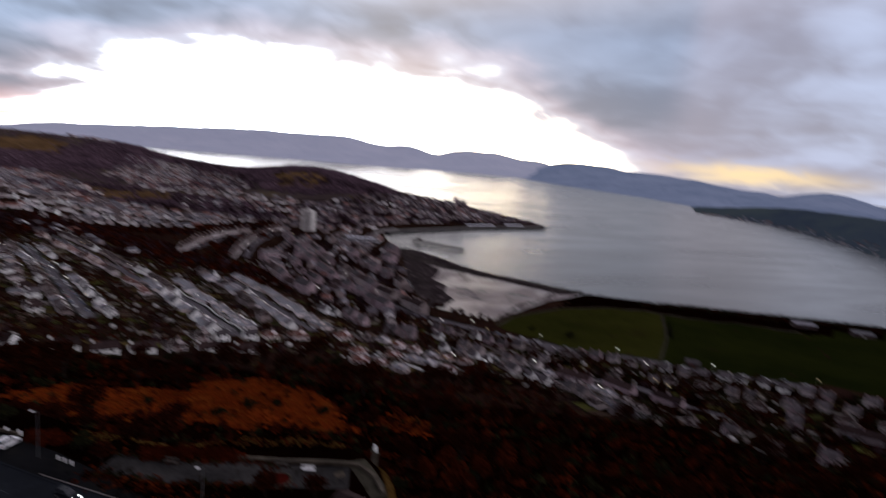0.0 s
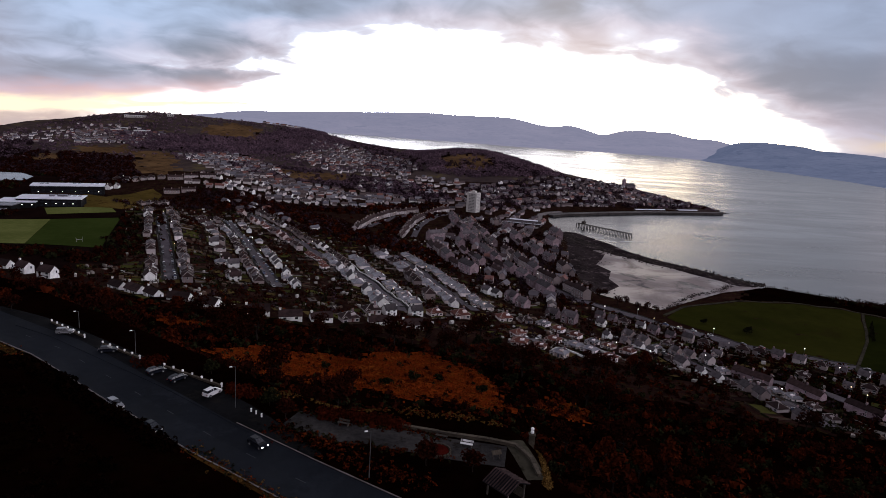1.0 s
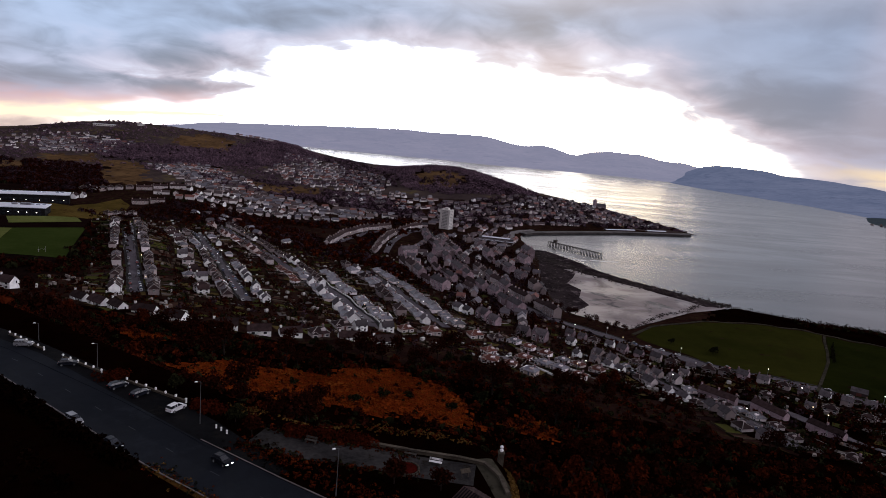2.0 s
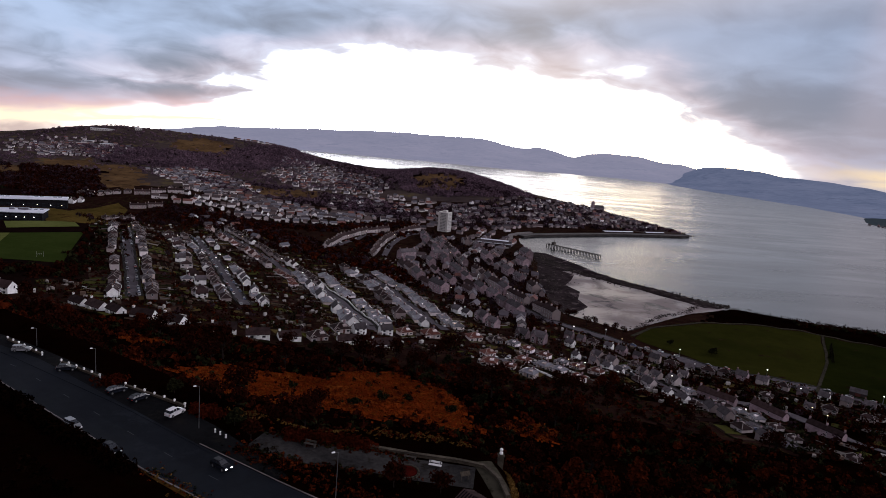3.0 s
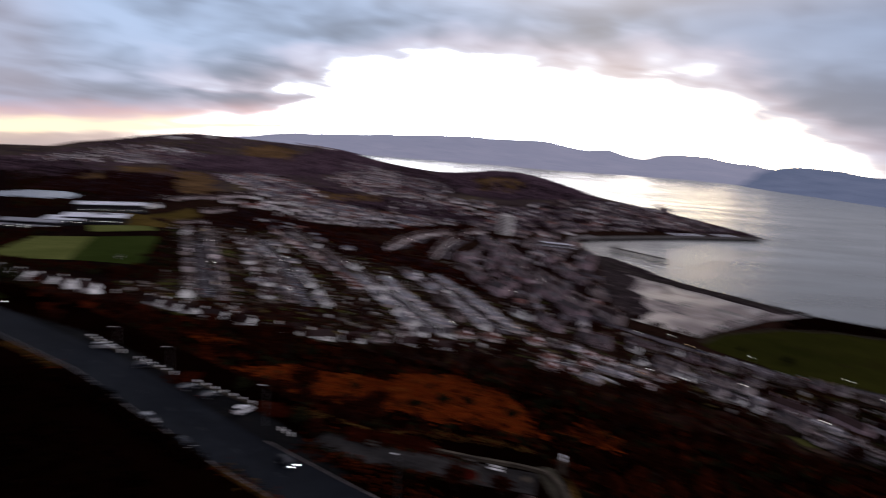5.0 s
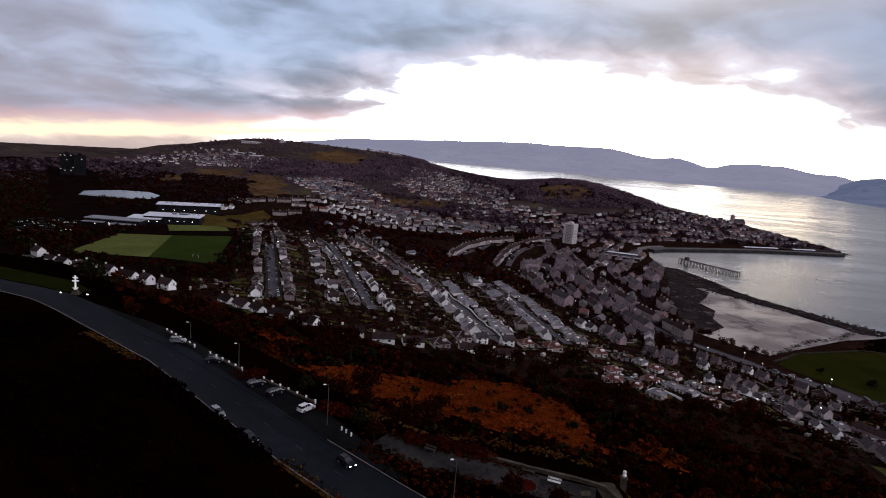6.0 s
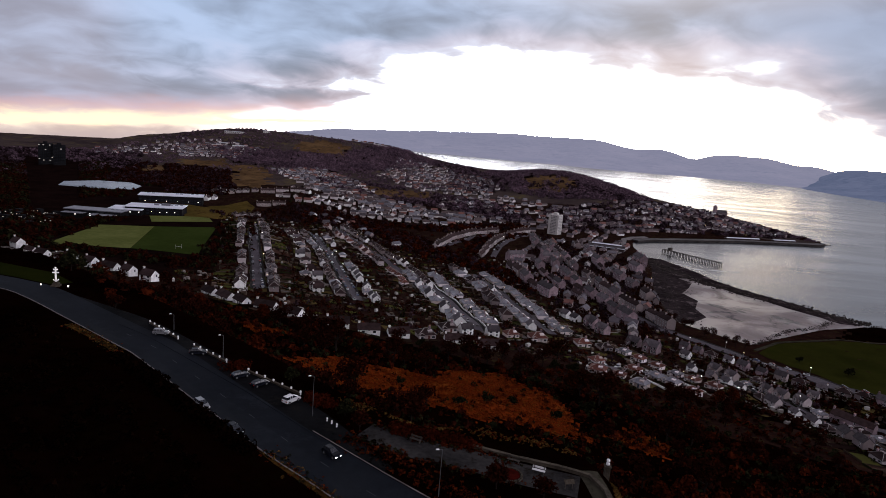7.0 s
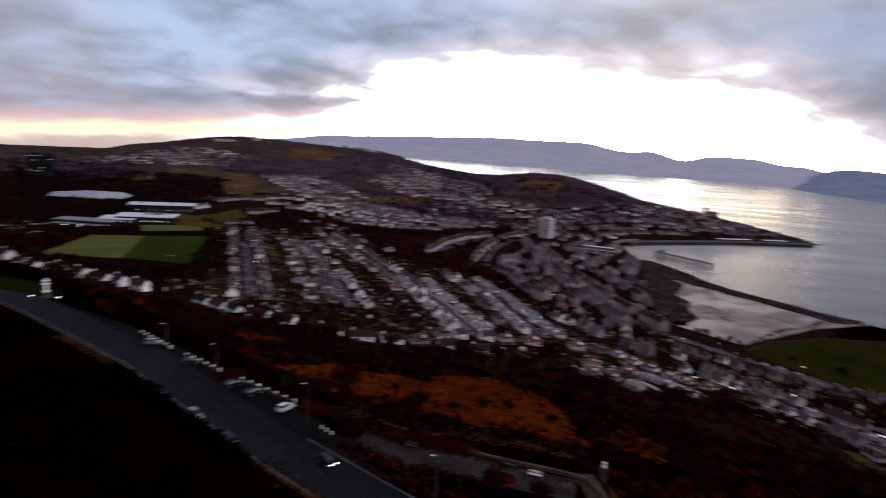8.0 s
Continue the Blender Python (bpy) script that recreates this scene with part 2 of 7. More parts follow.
def add_mesh(name, verts, faces, mats, parent=None, slots=None, smooth=False):
    me = bpy.data.meshes.new(name)
    me.from_pydata([tuple(map(float, v)) for v in verts], [], faces)
    for m in mats if isinstance(mats, (list, tuple)) else [mats]:
        me.materials.append(M[m] if isinstance(m, str) else m)
    if slots is not None:
        me.polygons.foreach_set("material_index", np.asarray(slots, dtype=np.int32))
    if smooth:
        me.polygons.foreach_set("use_smooth", np.ones(len(me.polygons), dtype=bool))
    me.update()
    ob = new(name, me)
    ob.parent = parent
    return ob


GRID = {}


def ground_z(px, py):
    """Height of the built ground sheet itself under many points."""
    px, py = np.asarray(px, float), np.asarray(py, float)
    a = np.degrees(np.arctan2(px, py))
    a = np.where(a < -50, a + 360, a)
    r = np.clip(np.hypot(px, py), GRID["rings"][0], GRID["rings"][-2])
    j = np.clip(np.searchsorted(GRID["turns"], a, "right") - 1, 0, len(GRID["turns"]) - 2)
    i = np.clip(np.searchsorted(GRID["rings"], r, "right") - 1, 0, len(GRID["rings"]) - 2)
    fa = (a - GRID["turns"][j]) / (GRID["turns"][j + 1] - GRID["turns"][j])
    fr = (r - GRID["rings"][i]) / (GRID["rings"][i + 1] - GRID["rings"][i])
    z = GRID["z"]
    return (z[i, j] * (1 - fa) + z[i, j + 1] * fa) * (1 - fr) + (z[i + 1, j] * (1 - fa) + z[i + 1, j + 1] * fa) * fr


def land():
    turns = np.concatenate([np.arange(-50, 50, 0.2), np.arange(50, 310, 3.25)])
    rings = 6.0 * 1.014 ** np.arange(0, 486)
    rings = np.concatenate([[0.05], rings[rings < 4950]])
    A, Rr = np.meshgrid(np.radians(turns), rings)
    Rr = np.minimum(Rr, np.interp(np.degrees(A), [-50, -30, -24, 225, 240, 310], [2880, 2880, 4950, 4950, 2880, 2880]))
    X, Y = Rr * np.sin(A), Rr * np.cos(A)
    Z = height(X, Y)
    GRID.update(turns=turns, rings=rings, z=Z)
    na, nr = len(turns), len(rings)
    i, j = np.meshgrid(np.arange(nr - 1), np.arange(na), indexing="ij")
    k = (j + 1) % na
    quads = np.stack([i * na + j, (i + 1) * na + j, (i + 1) * na + k, i * na + k], -1).reshape(-1, 4)
    cx, cy = X.ravel()[quads].mean(1), Y.ravel()[quads].mean(1)
    jx, jy = cx + 4 * waves(cx, cy, 15, 3) + 2 * waves(cx, cy, 5, 7), cy + 4 * waves(cx, cy, 14, 5) + 2 * waves(cx, cy, 4, 8)
    far = np.clip(np.hypot(cx, cy) / 500 - 1, 0, 2)
    jx, jy = jx + far * (12 * waves(cx, cy, 90, 9)), jy + far * (12 * waves(cx, cy, 84, 10))
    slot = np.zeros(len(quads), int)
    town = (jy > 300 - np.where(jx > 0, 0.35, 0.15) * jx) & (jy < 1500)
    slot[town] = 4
    # from this distance the ground takes the haze-paled fields
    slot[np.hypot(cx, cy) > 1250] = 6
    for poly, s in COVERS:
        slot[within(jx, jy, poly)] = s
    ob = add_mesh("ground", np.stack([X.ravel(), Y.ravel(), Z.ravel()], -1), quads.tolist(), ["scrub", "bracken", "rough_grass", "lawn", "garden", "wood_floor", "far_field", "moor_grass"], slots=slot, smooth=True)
    return tagged(ob, "dark winter hillside falling to a town by the sea", "ground", kind="structure")


COVERS = [
    ([(-1300, 1700), (-720, 1320), (-560, 980), (-450, 850), (-420, 700), (-480, 520), (-900, 520), (-1400, 900)], 5),
    ([(-66, 226), (-58, 240), (-44, 236), (-34, 248), (-20, 246), (-8, 272), (6, 284), (16, 270), (30, 262), (38, 244), (33, 222), (36, 205), (24, 197), (12, 204), (-2, 190), (-14, 194), (-26, 183), (-38, 190), (-50, 180), (-58, 196), (-72, 204)], 1),
    ([(-112, 262), (-92, 276), (-80, 262), (-96, 244)], 1),
    ([(44, 214), (58, 238), (72, 226), (60, 200)], 1),
    ([(-900, 520), (-430, 400), (-330, 410), (-250, 385), (-205, 372), (-208, 470), (-245, 590), (-300, 640), (-380, 640), (-470, 700), (-700, 850)], 5),
    ([(120, 335), (150, 425), (215, 408), (300, 322), (400, 222), (360, 100), (240, 150), (190, 230), (150, 290)], 0),
    ([(440, 482), (494, 443), (430, 360), (352, 296), (420, 240), (640, 360), (660, 430), (520, 482)], 3),
    ([(340, 612), (452, 560), (640, 478), (650, 440), (494, 449), (386, 520), (340, 540), (290, 540)], 0),
    ([(-830, 1404), (-744, 1420), (-622, 1400), (-383, 880), (-475, 880), (-633, 1060), (-720, 1060), (-800, 1240)], 5),
    ([(-860, 1780), (-637, 1820), (-500, 1880), (-382, 2260), (-200, 2080), (-300, 1800), (-460, 1560), (-700, 1575)], 5),
    ([(-661, 1486), (-640, 1537), (-561, 1465), (-470, 1240), (-350, 905), (-420, 960), (-531, 1215)], 7),
    ([(-800, 1492), (-723, 1592), (-650, 1462), (-744, 1400)], 7),
    ([(-810, 1345), (-795, 1430), (-725, 1320), (-756, 1270)], 7),
    ([(-660, 1970), (-594, 2073), (-490, 2026), (-500, 1873), (-600, 1840)], 7),
    ([(-350, 1375), (-241, 1336), (-150, 1352), (-130, 1210), (-238, 1186)], 7),
    ([(-30, 2300), (290, 1900), (330, 1500), (240, 1300), (60, 1330), (20, 1500)], 5),
    ([(40, 1570), (70, 1630), (105, 1600), (148, 1610), (165, 1500), (170, 1400), (120, 1360), (92, 1385), (50, 1385), (58, 1470)], 7),
]
ground = land()

# the sea: one flat sheet with small waves
water = bpy.data.materials.new("sea_water")
water.use_nodes = True
t = Tree(water.node_tree)
place = t.node("ShaderNodeTexCoord").outputs["Object"]
ripple = t.noise(t.node("ShaderNodeMapping", {0: place, 3: (1.0, 0.5, 1.0)}).outputs[0], 0.12, 2.5, 0.5)
patch = t.noise(t.node("ShaderNodeMapping", {0: place, 2: (0.0, 0.0, 0.3), 3: (0.5, 2.0, 1.0)}).outputs[0], 0.007, 6.0, 0.65, 0.9)
streak = t.step(patch, 0.30, 0.70)
calm = t.math("ADD", t.math("MULTIPLY", streak, 0.09), 0.190)
shader = t.node("ShaderNodeBsdfPrincipled", {"Base Color": (0.012, 0.017, 0.022), "Roughness": calm, "IOR": 1.33})
t.put(shader.inputs["Normal"], t.node("ShaderNodeBump", {"Height": ripple, "Strength": 0.09, "Distance": 0.8}).outputs[0])
t.node("ShaderNodeOutputMaterial", {0: shader.outputs[0]})
M["water"] = water
n = 180
ring = []
for i in range(n):
    a = -180 + i * 360 / n
    far = float(np.interp(a, [-180, -120, -85, -30, -24, 180], [4960, 4000, 2900, 2900, 4960, 4960]))
    ring.append((far * math.sin(radians(a)), far * math.cos(radians(a)), 0))
tagged(add_mesh("water", ring[::-1], [list(range(n))], "water"), "grey firth water with golden evening sheen", "water", kind="structure")


def far_range(name, label, knots, seed, mat, depth=500, rough=1.0, lift=1.0):
    """A range of hills beyond the water: bearing, distance of the shore, and the crest's angle over the eye's level."""
    n, rows = 320, 24
    turn = np.linspace(knots[0][0], knots[-1][0], n)
    shore = np.interp(turn, [k[0] for k in knots], [k[1] for k in knots])
    crest = np.interp(turn, [k[0] for k in knots], [k[2] for k in knots])
    crest = crest + 0.045 * waves(turn * 40, turn * 11, 60, seed + 4) + 0.02 * waves(turn * 40, turn * 9, 21, seed + 6)
    crest = np.convolve(np.pad(crest, 3, mode="edge"), np.ones(7) / 7, "valid")
    reach = np.minimum(shore + depth, 4930)
    top = np.maximum(EYE + reach * np.tan(np.radians(crest)), 1.0)
    ux, uy = np.sin(np.radians(turn)), np.cos(np.radians(turn))
    v = np.linspace(0, 1.25, rows)
    r = np.minimum(shore[None] + (reach - shore)[None] * v[:, None], 4945)
    X, Y = ux[None] * r, uy[None] * r
    rise = np.clip(v, 0, 1)[:, None] ** lift * np.cos(np.clip(v - 1, 0, 1) * 2.2)[:, None]
    fold = waves(X, Y, 330, seed) * 0.10 + waves(X, Y, 140, seed + 2) * 0.05
    Z = top[None] * rise * (1 + fold * rough * np.clip(1.6 - 1.6 * v, 0, 1)[:, None]) - 1.0
    quads = [[i * n + j, i * n + j + 1, (i + 1) * n + j + 1, (i + 1) * n + j] for i in range(rows - 1) for j in range(n - 1)]
    return tagged(add_mesh(name, np.stack([X.ravel(), Y.ravel(), Z.ravel()], -1), quads, mat, smooth=True), label, "hills", kind="structure")


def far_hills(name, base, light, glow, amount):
    """Far hills; the air's haze is painted on as a bluish glow."""
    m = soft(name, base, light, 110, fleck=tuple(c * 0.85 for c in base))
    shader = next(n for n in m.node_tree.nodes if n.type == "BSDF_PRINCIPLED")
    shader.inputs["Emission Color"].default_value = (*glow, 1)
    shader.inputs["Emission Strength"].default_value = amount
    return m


# last two values: colour and strength of the painted haze
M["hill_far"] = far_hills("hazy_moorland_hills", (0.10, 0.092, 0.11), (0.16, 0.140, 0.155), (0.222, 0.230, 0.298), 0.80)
M["hill_mid"] = far_hills("hazed_wooded_hills", (0.045, 0.052, 0.072), (0.120, 0.125, 0.150), (0.120, 0.148, 0.228), 0.64)
M["hill_low"] = far_hills("hazed_low_point", (0.020, 0.024, 0.024), (0.040, 0.048, 0.028), (0.045, 0.065, 0.12), 0.22)
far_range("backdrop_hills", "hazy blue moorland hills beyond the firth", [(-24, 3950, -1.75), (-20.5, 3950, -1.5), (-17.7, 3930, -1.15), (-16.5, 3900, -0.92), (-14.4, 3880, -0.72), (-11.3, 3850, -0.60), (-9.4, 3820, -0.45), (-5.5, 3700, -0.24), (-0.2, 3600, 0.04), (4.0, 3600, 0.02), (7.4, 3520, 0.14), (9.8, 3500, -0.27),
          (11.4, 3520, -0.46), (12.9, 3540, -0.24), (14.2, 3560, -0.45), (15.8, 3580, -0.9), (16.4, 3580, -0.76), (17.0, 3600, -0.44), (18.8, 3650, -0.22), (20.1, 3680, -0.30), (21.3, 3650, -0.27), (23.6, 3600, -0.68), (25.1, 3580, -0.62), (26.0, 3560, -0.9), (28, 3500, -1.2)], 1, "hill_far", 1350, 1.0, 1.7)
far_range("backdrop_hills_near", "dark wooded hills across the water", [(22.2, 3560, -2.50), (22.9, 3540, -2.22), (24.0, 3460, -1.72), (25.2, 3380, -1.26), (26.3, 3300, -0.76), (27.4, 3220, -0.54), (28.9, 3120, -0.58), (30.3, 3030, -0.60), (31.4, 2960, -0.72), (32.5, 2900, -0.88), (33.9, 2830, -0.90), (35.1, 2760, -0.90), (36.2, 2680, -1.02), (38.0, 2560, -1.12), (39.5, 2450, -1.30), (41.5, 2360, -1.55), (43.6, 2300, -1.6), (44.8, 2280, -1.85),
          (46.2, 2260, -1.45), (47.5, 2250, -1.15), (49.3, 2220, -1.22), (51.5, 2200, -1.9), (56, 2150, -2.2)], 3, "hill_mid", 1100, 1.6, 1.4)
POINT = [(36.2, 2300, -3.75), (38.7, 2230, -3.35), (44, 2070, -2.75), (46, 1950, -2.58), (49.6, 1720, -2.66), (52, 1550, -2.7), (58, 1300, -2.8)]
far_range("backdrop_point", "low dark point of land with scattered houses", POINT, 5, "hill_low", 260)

# ---- roads, fields, shore ----
M.update({
    "turf_light": soft("worn_pitch_turf", (0.0690, 0.0805, 0.0207), (0.1092, 0.1207, 0.0368), 12),
    "park_grass_dry": soft("dry_ochre_grass", (0.0319, 0.0251, 0.0062), (0.0830, 0.0559, 0.0152), 18, fleck=(0.0277, 0.0149, 0.0066)),
    "turf": soft("green_pitch_turf", (0.01870, 0.02890, 0.00595), (0.02890, 0.04080, 0.00935), 14),
    "park_turf": soft("olive_park_grass", (0.0136, 0.0153, 0.0029), (0.0218, 0.0224, 0.0045), 30, fleck=(0.0177, 0.0163, 0.0041)),
    "dirt": surface("trodden_path", (0.0168, 0.0151, 0.0109), (0.0441, 0.0399, 0.0294), 0.95, 4, spec=0.0, fleck=(0.0084, 0.0076, 0.0042)),
    "slab": surface("paving", (0.0102, 0.0095, 0.0098), (0.0374, 0.0347, 0.0335), 0.95, 2, spec=0.03, fleck=(0.0095, 0.0068, 0.0042)),
})
mud = bpy.data.materials.new("wet_tidal_sand")
mud.use_nodes = True
t = Tree(mud.node_tree)
place = t.node("ShaderNodeTexCoord").outputs["Object"]
weed = t.noise(place, 0.035, 7.0, 0.68, 0.6)
wet = t.noise(place, 0.018, 5.0, 0.6, 0.8)
fade = t.step(weed, 0.52, 0.64)
shader = t.node("ShaderNodeBsdfPrincipled", {"Base Color": t.mix(fade, (0.138, 0.108, 0.106), (0.030, 0.024, 0.024)), "Roughness": t.math("ADD", t.math("MULTIPLY", t.step(wet, 0.40, 0.6), 0.35), 0.34), "Specular IOR Level": 0.35})
t.node("ShaderNodeOutputMaterial", {0: shader.outputs[0]})
M["mud"] = mud
M["weed_bed"] = soft("wet_dark_weed_bed", (0.010, 0.0075, 0.0085), (0.038, 0.029, 0.030), 16, fleck=(0.125, 0.100, 0.100))
M["weed"] = soft("seaweed_and_boulders", (0.010, 0.009, 0.008), (0.045, 0.038, 0.034), 4, fleck=(0.12, 0.10, 0.09))


def along(line, gap):
    """Points and headings at even steps along a polyline."""
    line = [Vector((*p, 0)) for p in line]
    out, left = [], 0.0
    for a, b in zip(line, line[1:]):
        d = (b - a).length
        s = left
        while s <= d:
            p = a.lerp(b, s / d)
            out.append((p.x, p.y, math.atan2(b.y - a.y, b.x - a.x)))
            s += gap
        left = s - d
    return out


def ribbon(name, line, width, lift, mat, label="", category="road", kind="structure", gap=5.0, shift=0.0, sag=0.0):
    """A strip laid on the ground along a line, with real thickness at its edges."""
    pts = along(line, gap)
    a = np.array(pts)
    turn = np.unwrap(a[:, 2])
    turn = np.convolve(np.pad(turn, 2, mode="edge"), np.ones(5) / 5, "valid")
    nx, ny = -np.sin(turn), np.cos(turn)
    across = np.linspace(-0.5, 0.5, 5) * width + shift
    verts, faces = [], []
    for k, o in enumerate(across):
        x, y = a[:, 0] + nx * o, a[:, 1] + ny * o
        z = np.maximum(ground_z(x, y), 0.2) + lift
        verts.append(np.stack([x, y, z], -1))
    low = [v - np.array([0, 0, lift + 0.5]) for v in (verts[0], verts[-1])]
    cols = [low[0]] + verts + [low[1]]
    n = len(a)
    for c in range(len(cols) - 1):
        for i in range(n - 1):
            faces.append([c * n + i + 1, c * n + i, (c + 1) * n + i, (c + 1) * n + i + 1])
    return tagged(add_mesh(name, np.concatenate(cols), faces, mat, smooth=False), label, category, kind=kind)


def patch_of(name, poly, lift, mat, label, category, step=6.0, kind="structure", flat=None):
    """A field, pitch or pool: a fine grid clipped to an outline and laid on the ground."""
    bm = bmesh.new()
    ring = [bm.verts.new((x, y, 0)) for x, y in poly]
    bm.faces.new(ring)
    xs, ys = [p[0] for p in poly], [p[1] for p in poly]
    for axis, lo, hi in ((0, min(xs), max(xs)), (1, min(ys), max(ys))):
        s = lo + step
        while s < hi:
            co = [0, 0, 0]
            no = [0, 0, 0]
            co[axis], no[axis] = s, 1
            bmesh.ops.bisect_plane(bm, geom=bm.verts[:] + bm.edges[:] + bm.faces[:], plane_co=co, plane_no=no)
            s += step
    v = np.array([q.co[:] for q in bm.verts])
    z = np.full(len(v), flat) if flat is not None else np.maximum(ground_z(v[:, 0], v[:, 1]), 0.1) + lift
    for q, zz in zip(bm.verts, z):
        q.co.z = zz
    if bm.faces and sum(f.normal.z for f in bm.faces) < 0:
        bmesh.ops.reverse_faces(bm, faces=bm.faces[:])
    me = bpy.data.meshes.new(name)
    bm.to_mesh(me)
    bm.free()
    me.materials.append(M[mat])
    return tagged(new(name, me), label, category, kind=kind)


UPROAD = [(-136, 139), (-118, 137.5), (-108, 135), (-99.5, 130.5), (-74.2, 115.2), (-62.2, 108.2), (-45.6, 95.1), (-26.6, 80.2), (-14.4, 71.6), (12, 54), (40, 37), (70, 17)]
ribbon("road", UPROAD, 8.6, 0.06, "asphalt", "dark grey asphalt hill road", "road", gap=3.0)
ribbon("parking_bay", [(-97, 131), (-88, 127.2), (-76, 122), (-66.5, 116.5), (-38.5, 97.6), (-26, 88.3), (-19, 81.5), (-12, 74)], 5.4, 0.05, "bay", "dark asphalt parking strip beside the hill road", "parking", gap=3.0)
ribbon("bay_edge", [(-76, 118.4), (-66.5, 113.4), (-38.5, 94.3), (-27, 85.6), (-21, 80.9)], 0.14, 0.10, "asphalt", "worn edging between road and parking strip", "kerb", gap=3.0)
ribbon("kerb", UPROAD, 0.18, 0.14, "kerb", "pale stone kerb along the road", "kerb", gap=3.0, shift=-4.4)
ribbon("kerb_far", [(-24, 84.2), (-11.4, 75.3), (14.5, 58), (42, 41)], 0.13, 0.12, "kerb", "pale stone kerb along the road", "kerb", gap=3.0, shift=-0.2)
for i, (x, y, a) in enumerate(along(UPROAD, 9.0)[8:17]):
    dash = add_mesh("road_marking", [(-0.9, -0.05, 0), (0.9, -0.05, 0), (0.9, 0.05, 0), (-0.9, 0.05, 0)], [[0, 1, 2, 3]], "paint")
    dash.matrix_world = Matrix.Translation((x, y, float(ground_z(x, y)) + 0.075)) @ Matrix.Rotation(a, 4, "Z")
    tagged(dash, "worn white centre line dash", "road marking", "centre line dashes", "structure")
ribbon("verge", [(-28.5, 76.8), (-21, 71), (-9, 62.6), (14, 47.5), (42, 30)], 1.9, 0.05, "rough_grass", "thin winter grass verge", "verge", gap=3.0)
ribbon("verge_upper", [(-84, 114.3), (-74, 108.6), (-66.5, 104)], 1.6, 0.05, "rough_grass", "thin winter grass verge", "verge", gap=3.0)
patch_of("memorial_lawn", [(-140, 156), (-114, 150), (-103.5, 143), (-106, 139.5), (-118, 142.5), (-140, 144.5)], 0.06, "lawn", "dark green grass round the memorial", "lawn", step=4.0)
# viewpoint terrace and its paths
ribbon("terrace", [(-17, 86), (-8, 82.5), (-1, 81.5), (6, 79.5), (14, 78)], 5.5, 0.05, "slab", "worn paved viewpoint terrace", "pavement", gap=2.0)
ribbon("terrace_path", [(15.5, 82.5), (16.5, 78), (17.5, 72)], 3.0, 0.05, "dirt", "sandy path beside the viewpoint", "path", gap=2.0)
ribbon("hill_bank", [(-23, 95.3), (-14, 91.6), (0, 89.8), (8, 89), (14, 87.4)], 1.3, 0.06, "scrub", "rough grass bank behind the terrace", "bank", gap=2.0)

# streets of the town
STREETS = [
    [(-286, 707), (-209, 520), (-184, 465), (-149, 381)], [(-207, 688), (-159, 585), (-124, 498), (-89, 408)], [(-200, 752), (-138, 654), (-88, 567), (-60, 507)],
    [(-66, 554), (-40, 489), (-21, 442), (-5, 386)], [(-20, 600), (10, 538), (30, 475), (45, 424)],
    [(48, 942), (75, 741), (95, 624), (114, 561), (140, 506), (177, 472), (201, 435), (224, 408), (255, 378), (289, 344), (342, 288)],
    [(-64, 735), (-46, 792), (-22, 860), (8, 896)], [(-4, 714), (4, 798), (24, 880), (55, 940)], [(70, 352), (90, 370), (103, 352), (118, 338)],
    [(140, 400), (166, 345), (178, 310), (182, 276), (186, 246)], [(190, 335), (215, 312), (228, 275), (236, 246)],
]
for i, line in enumerate(STREETS):
    ribbon("street", line, 6.6 if i != 5 else 10.0, 0.3, "street", "grey residential street", "street", gap=6.0)
    if i in (0, 1, 3, 5, 8, 9):
        for side in (-1, 1):
            ribbon("pavement", line, 1.8, 0.42, "slab", "grey pavement along the street", "pavement", gap=6.0, shift=side * (4.3 if i != 5 else 6.2))

# playing fields by the shore and by the school
patch_of("park_field", [(203, 476), (225, 505), (287, 533), (340, 535), (387.5, 513), (331, 427.5), (260.5, 341.5), (229, 412)], 0.25, "park_turf", "mown olive-green park field by the shore", "field")
patch_of("sports_field", [(389.5, 510), (440, 480), (494, 443), (430, 360), (352, 296), (262.5, 341), (333, 426.5)], 0.25, "lawn", "dark green sports field by the shore", "field")
ribbon("field_path", [(389, 512), (332, 427), (262, 341)], 2.0, 0.4, "dirt", "pale path between the shore fields", "path")
ribbon("shore_path", [(203, 482), (230, 510), (289, 538), (342, 540), (392, 514), (440, 484), (496, 447)], 3.0, 0.35, "dirt", "pale path round the shore fields", "path")
patch_of("pitch_worn", [(-337, 437), (-353, 525), (-311, 541), (-277, 448)], 0.3, "turf_light", "pale worn grass pitch beside the school", "pitch")
patch_of("pitch_green", [(-310.8, 541.2), (-264, 566), (-225, 451), (-276.8, 448.1)], 0.3, "turf", "green rugby pitch beside the school", "pitch")
patch_of("pitch_far", [(-348, 596), (-300, 622), (-280, 592), (-326, 562)], 0.35, "turf_light", "pale practice pitch beside the school", "pitch")
patch_of("school_field", [(-384, 735), (-378, 800), (-352, 848), (-330, 822), (-312, 760), (-298, 700), (-290, 640), (-318, 624), (-345, 660)], 0.3, "park_grass_dry", "dry ochre grass field behind the school pitches", "field")
patch_of("pond", [(-640, 858), (-665, 905), (-640, 950), (-590, 960), (-555, 930), (-540, 885), (-570, 862)], 0.4, "water", "pale reservoir among dark trees", "pond", flat=24.6)

# tidal flat inside the bar
patch_of("tidal_flat", [(150, 540), (185, 485), (210, 496), (294, 570), (352, 606), (331, 632), (300, 662), (276, 697), (240, 738), (215, 790), (208, 850), (190, 850), (160, 700)], 0.0, "mud", "wet grey tidal sand with pools", "beach", flat=0.32)

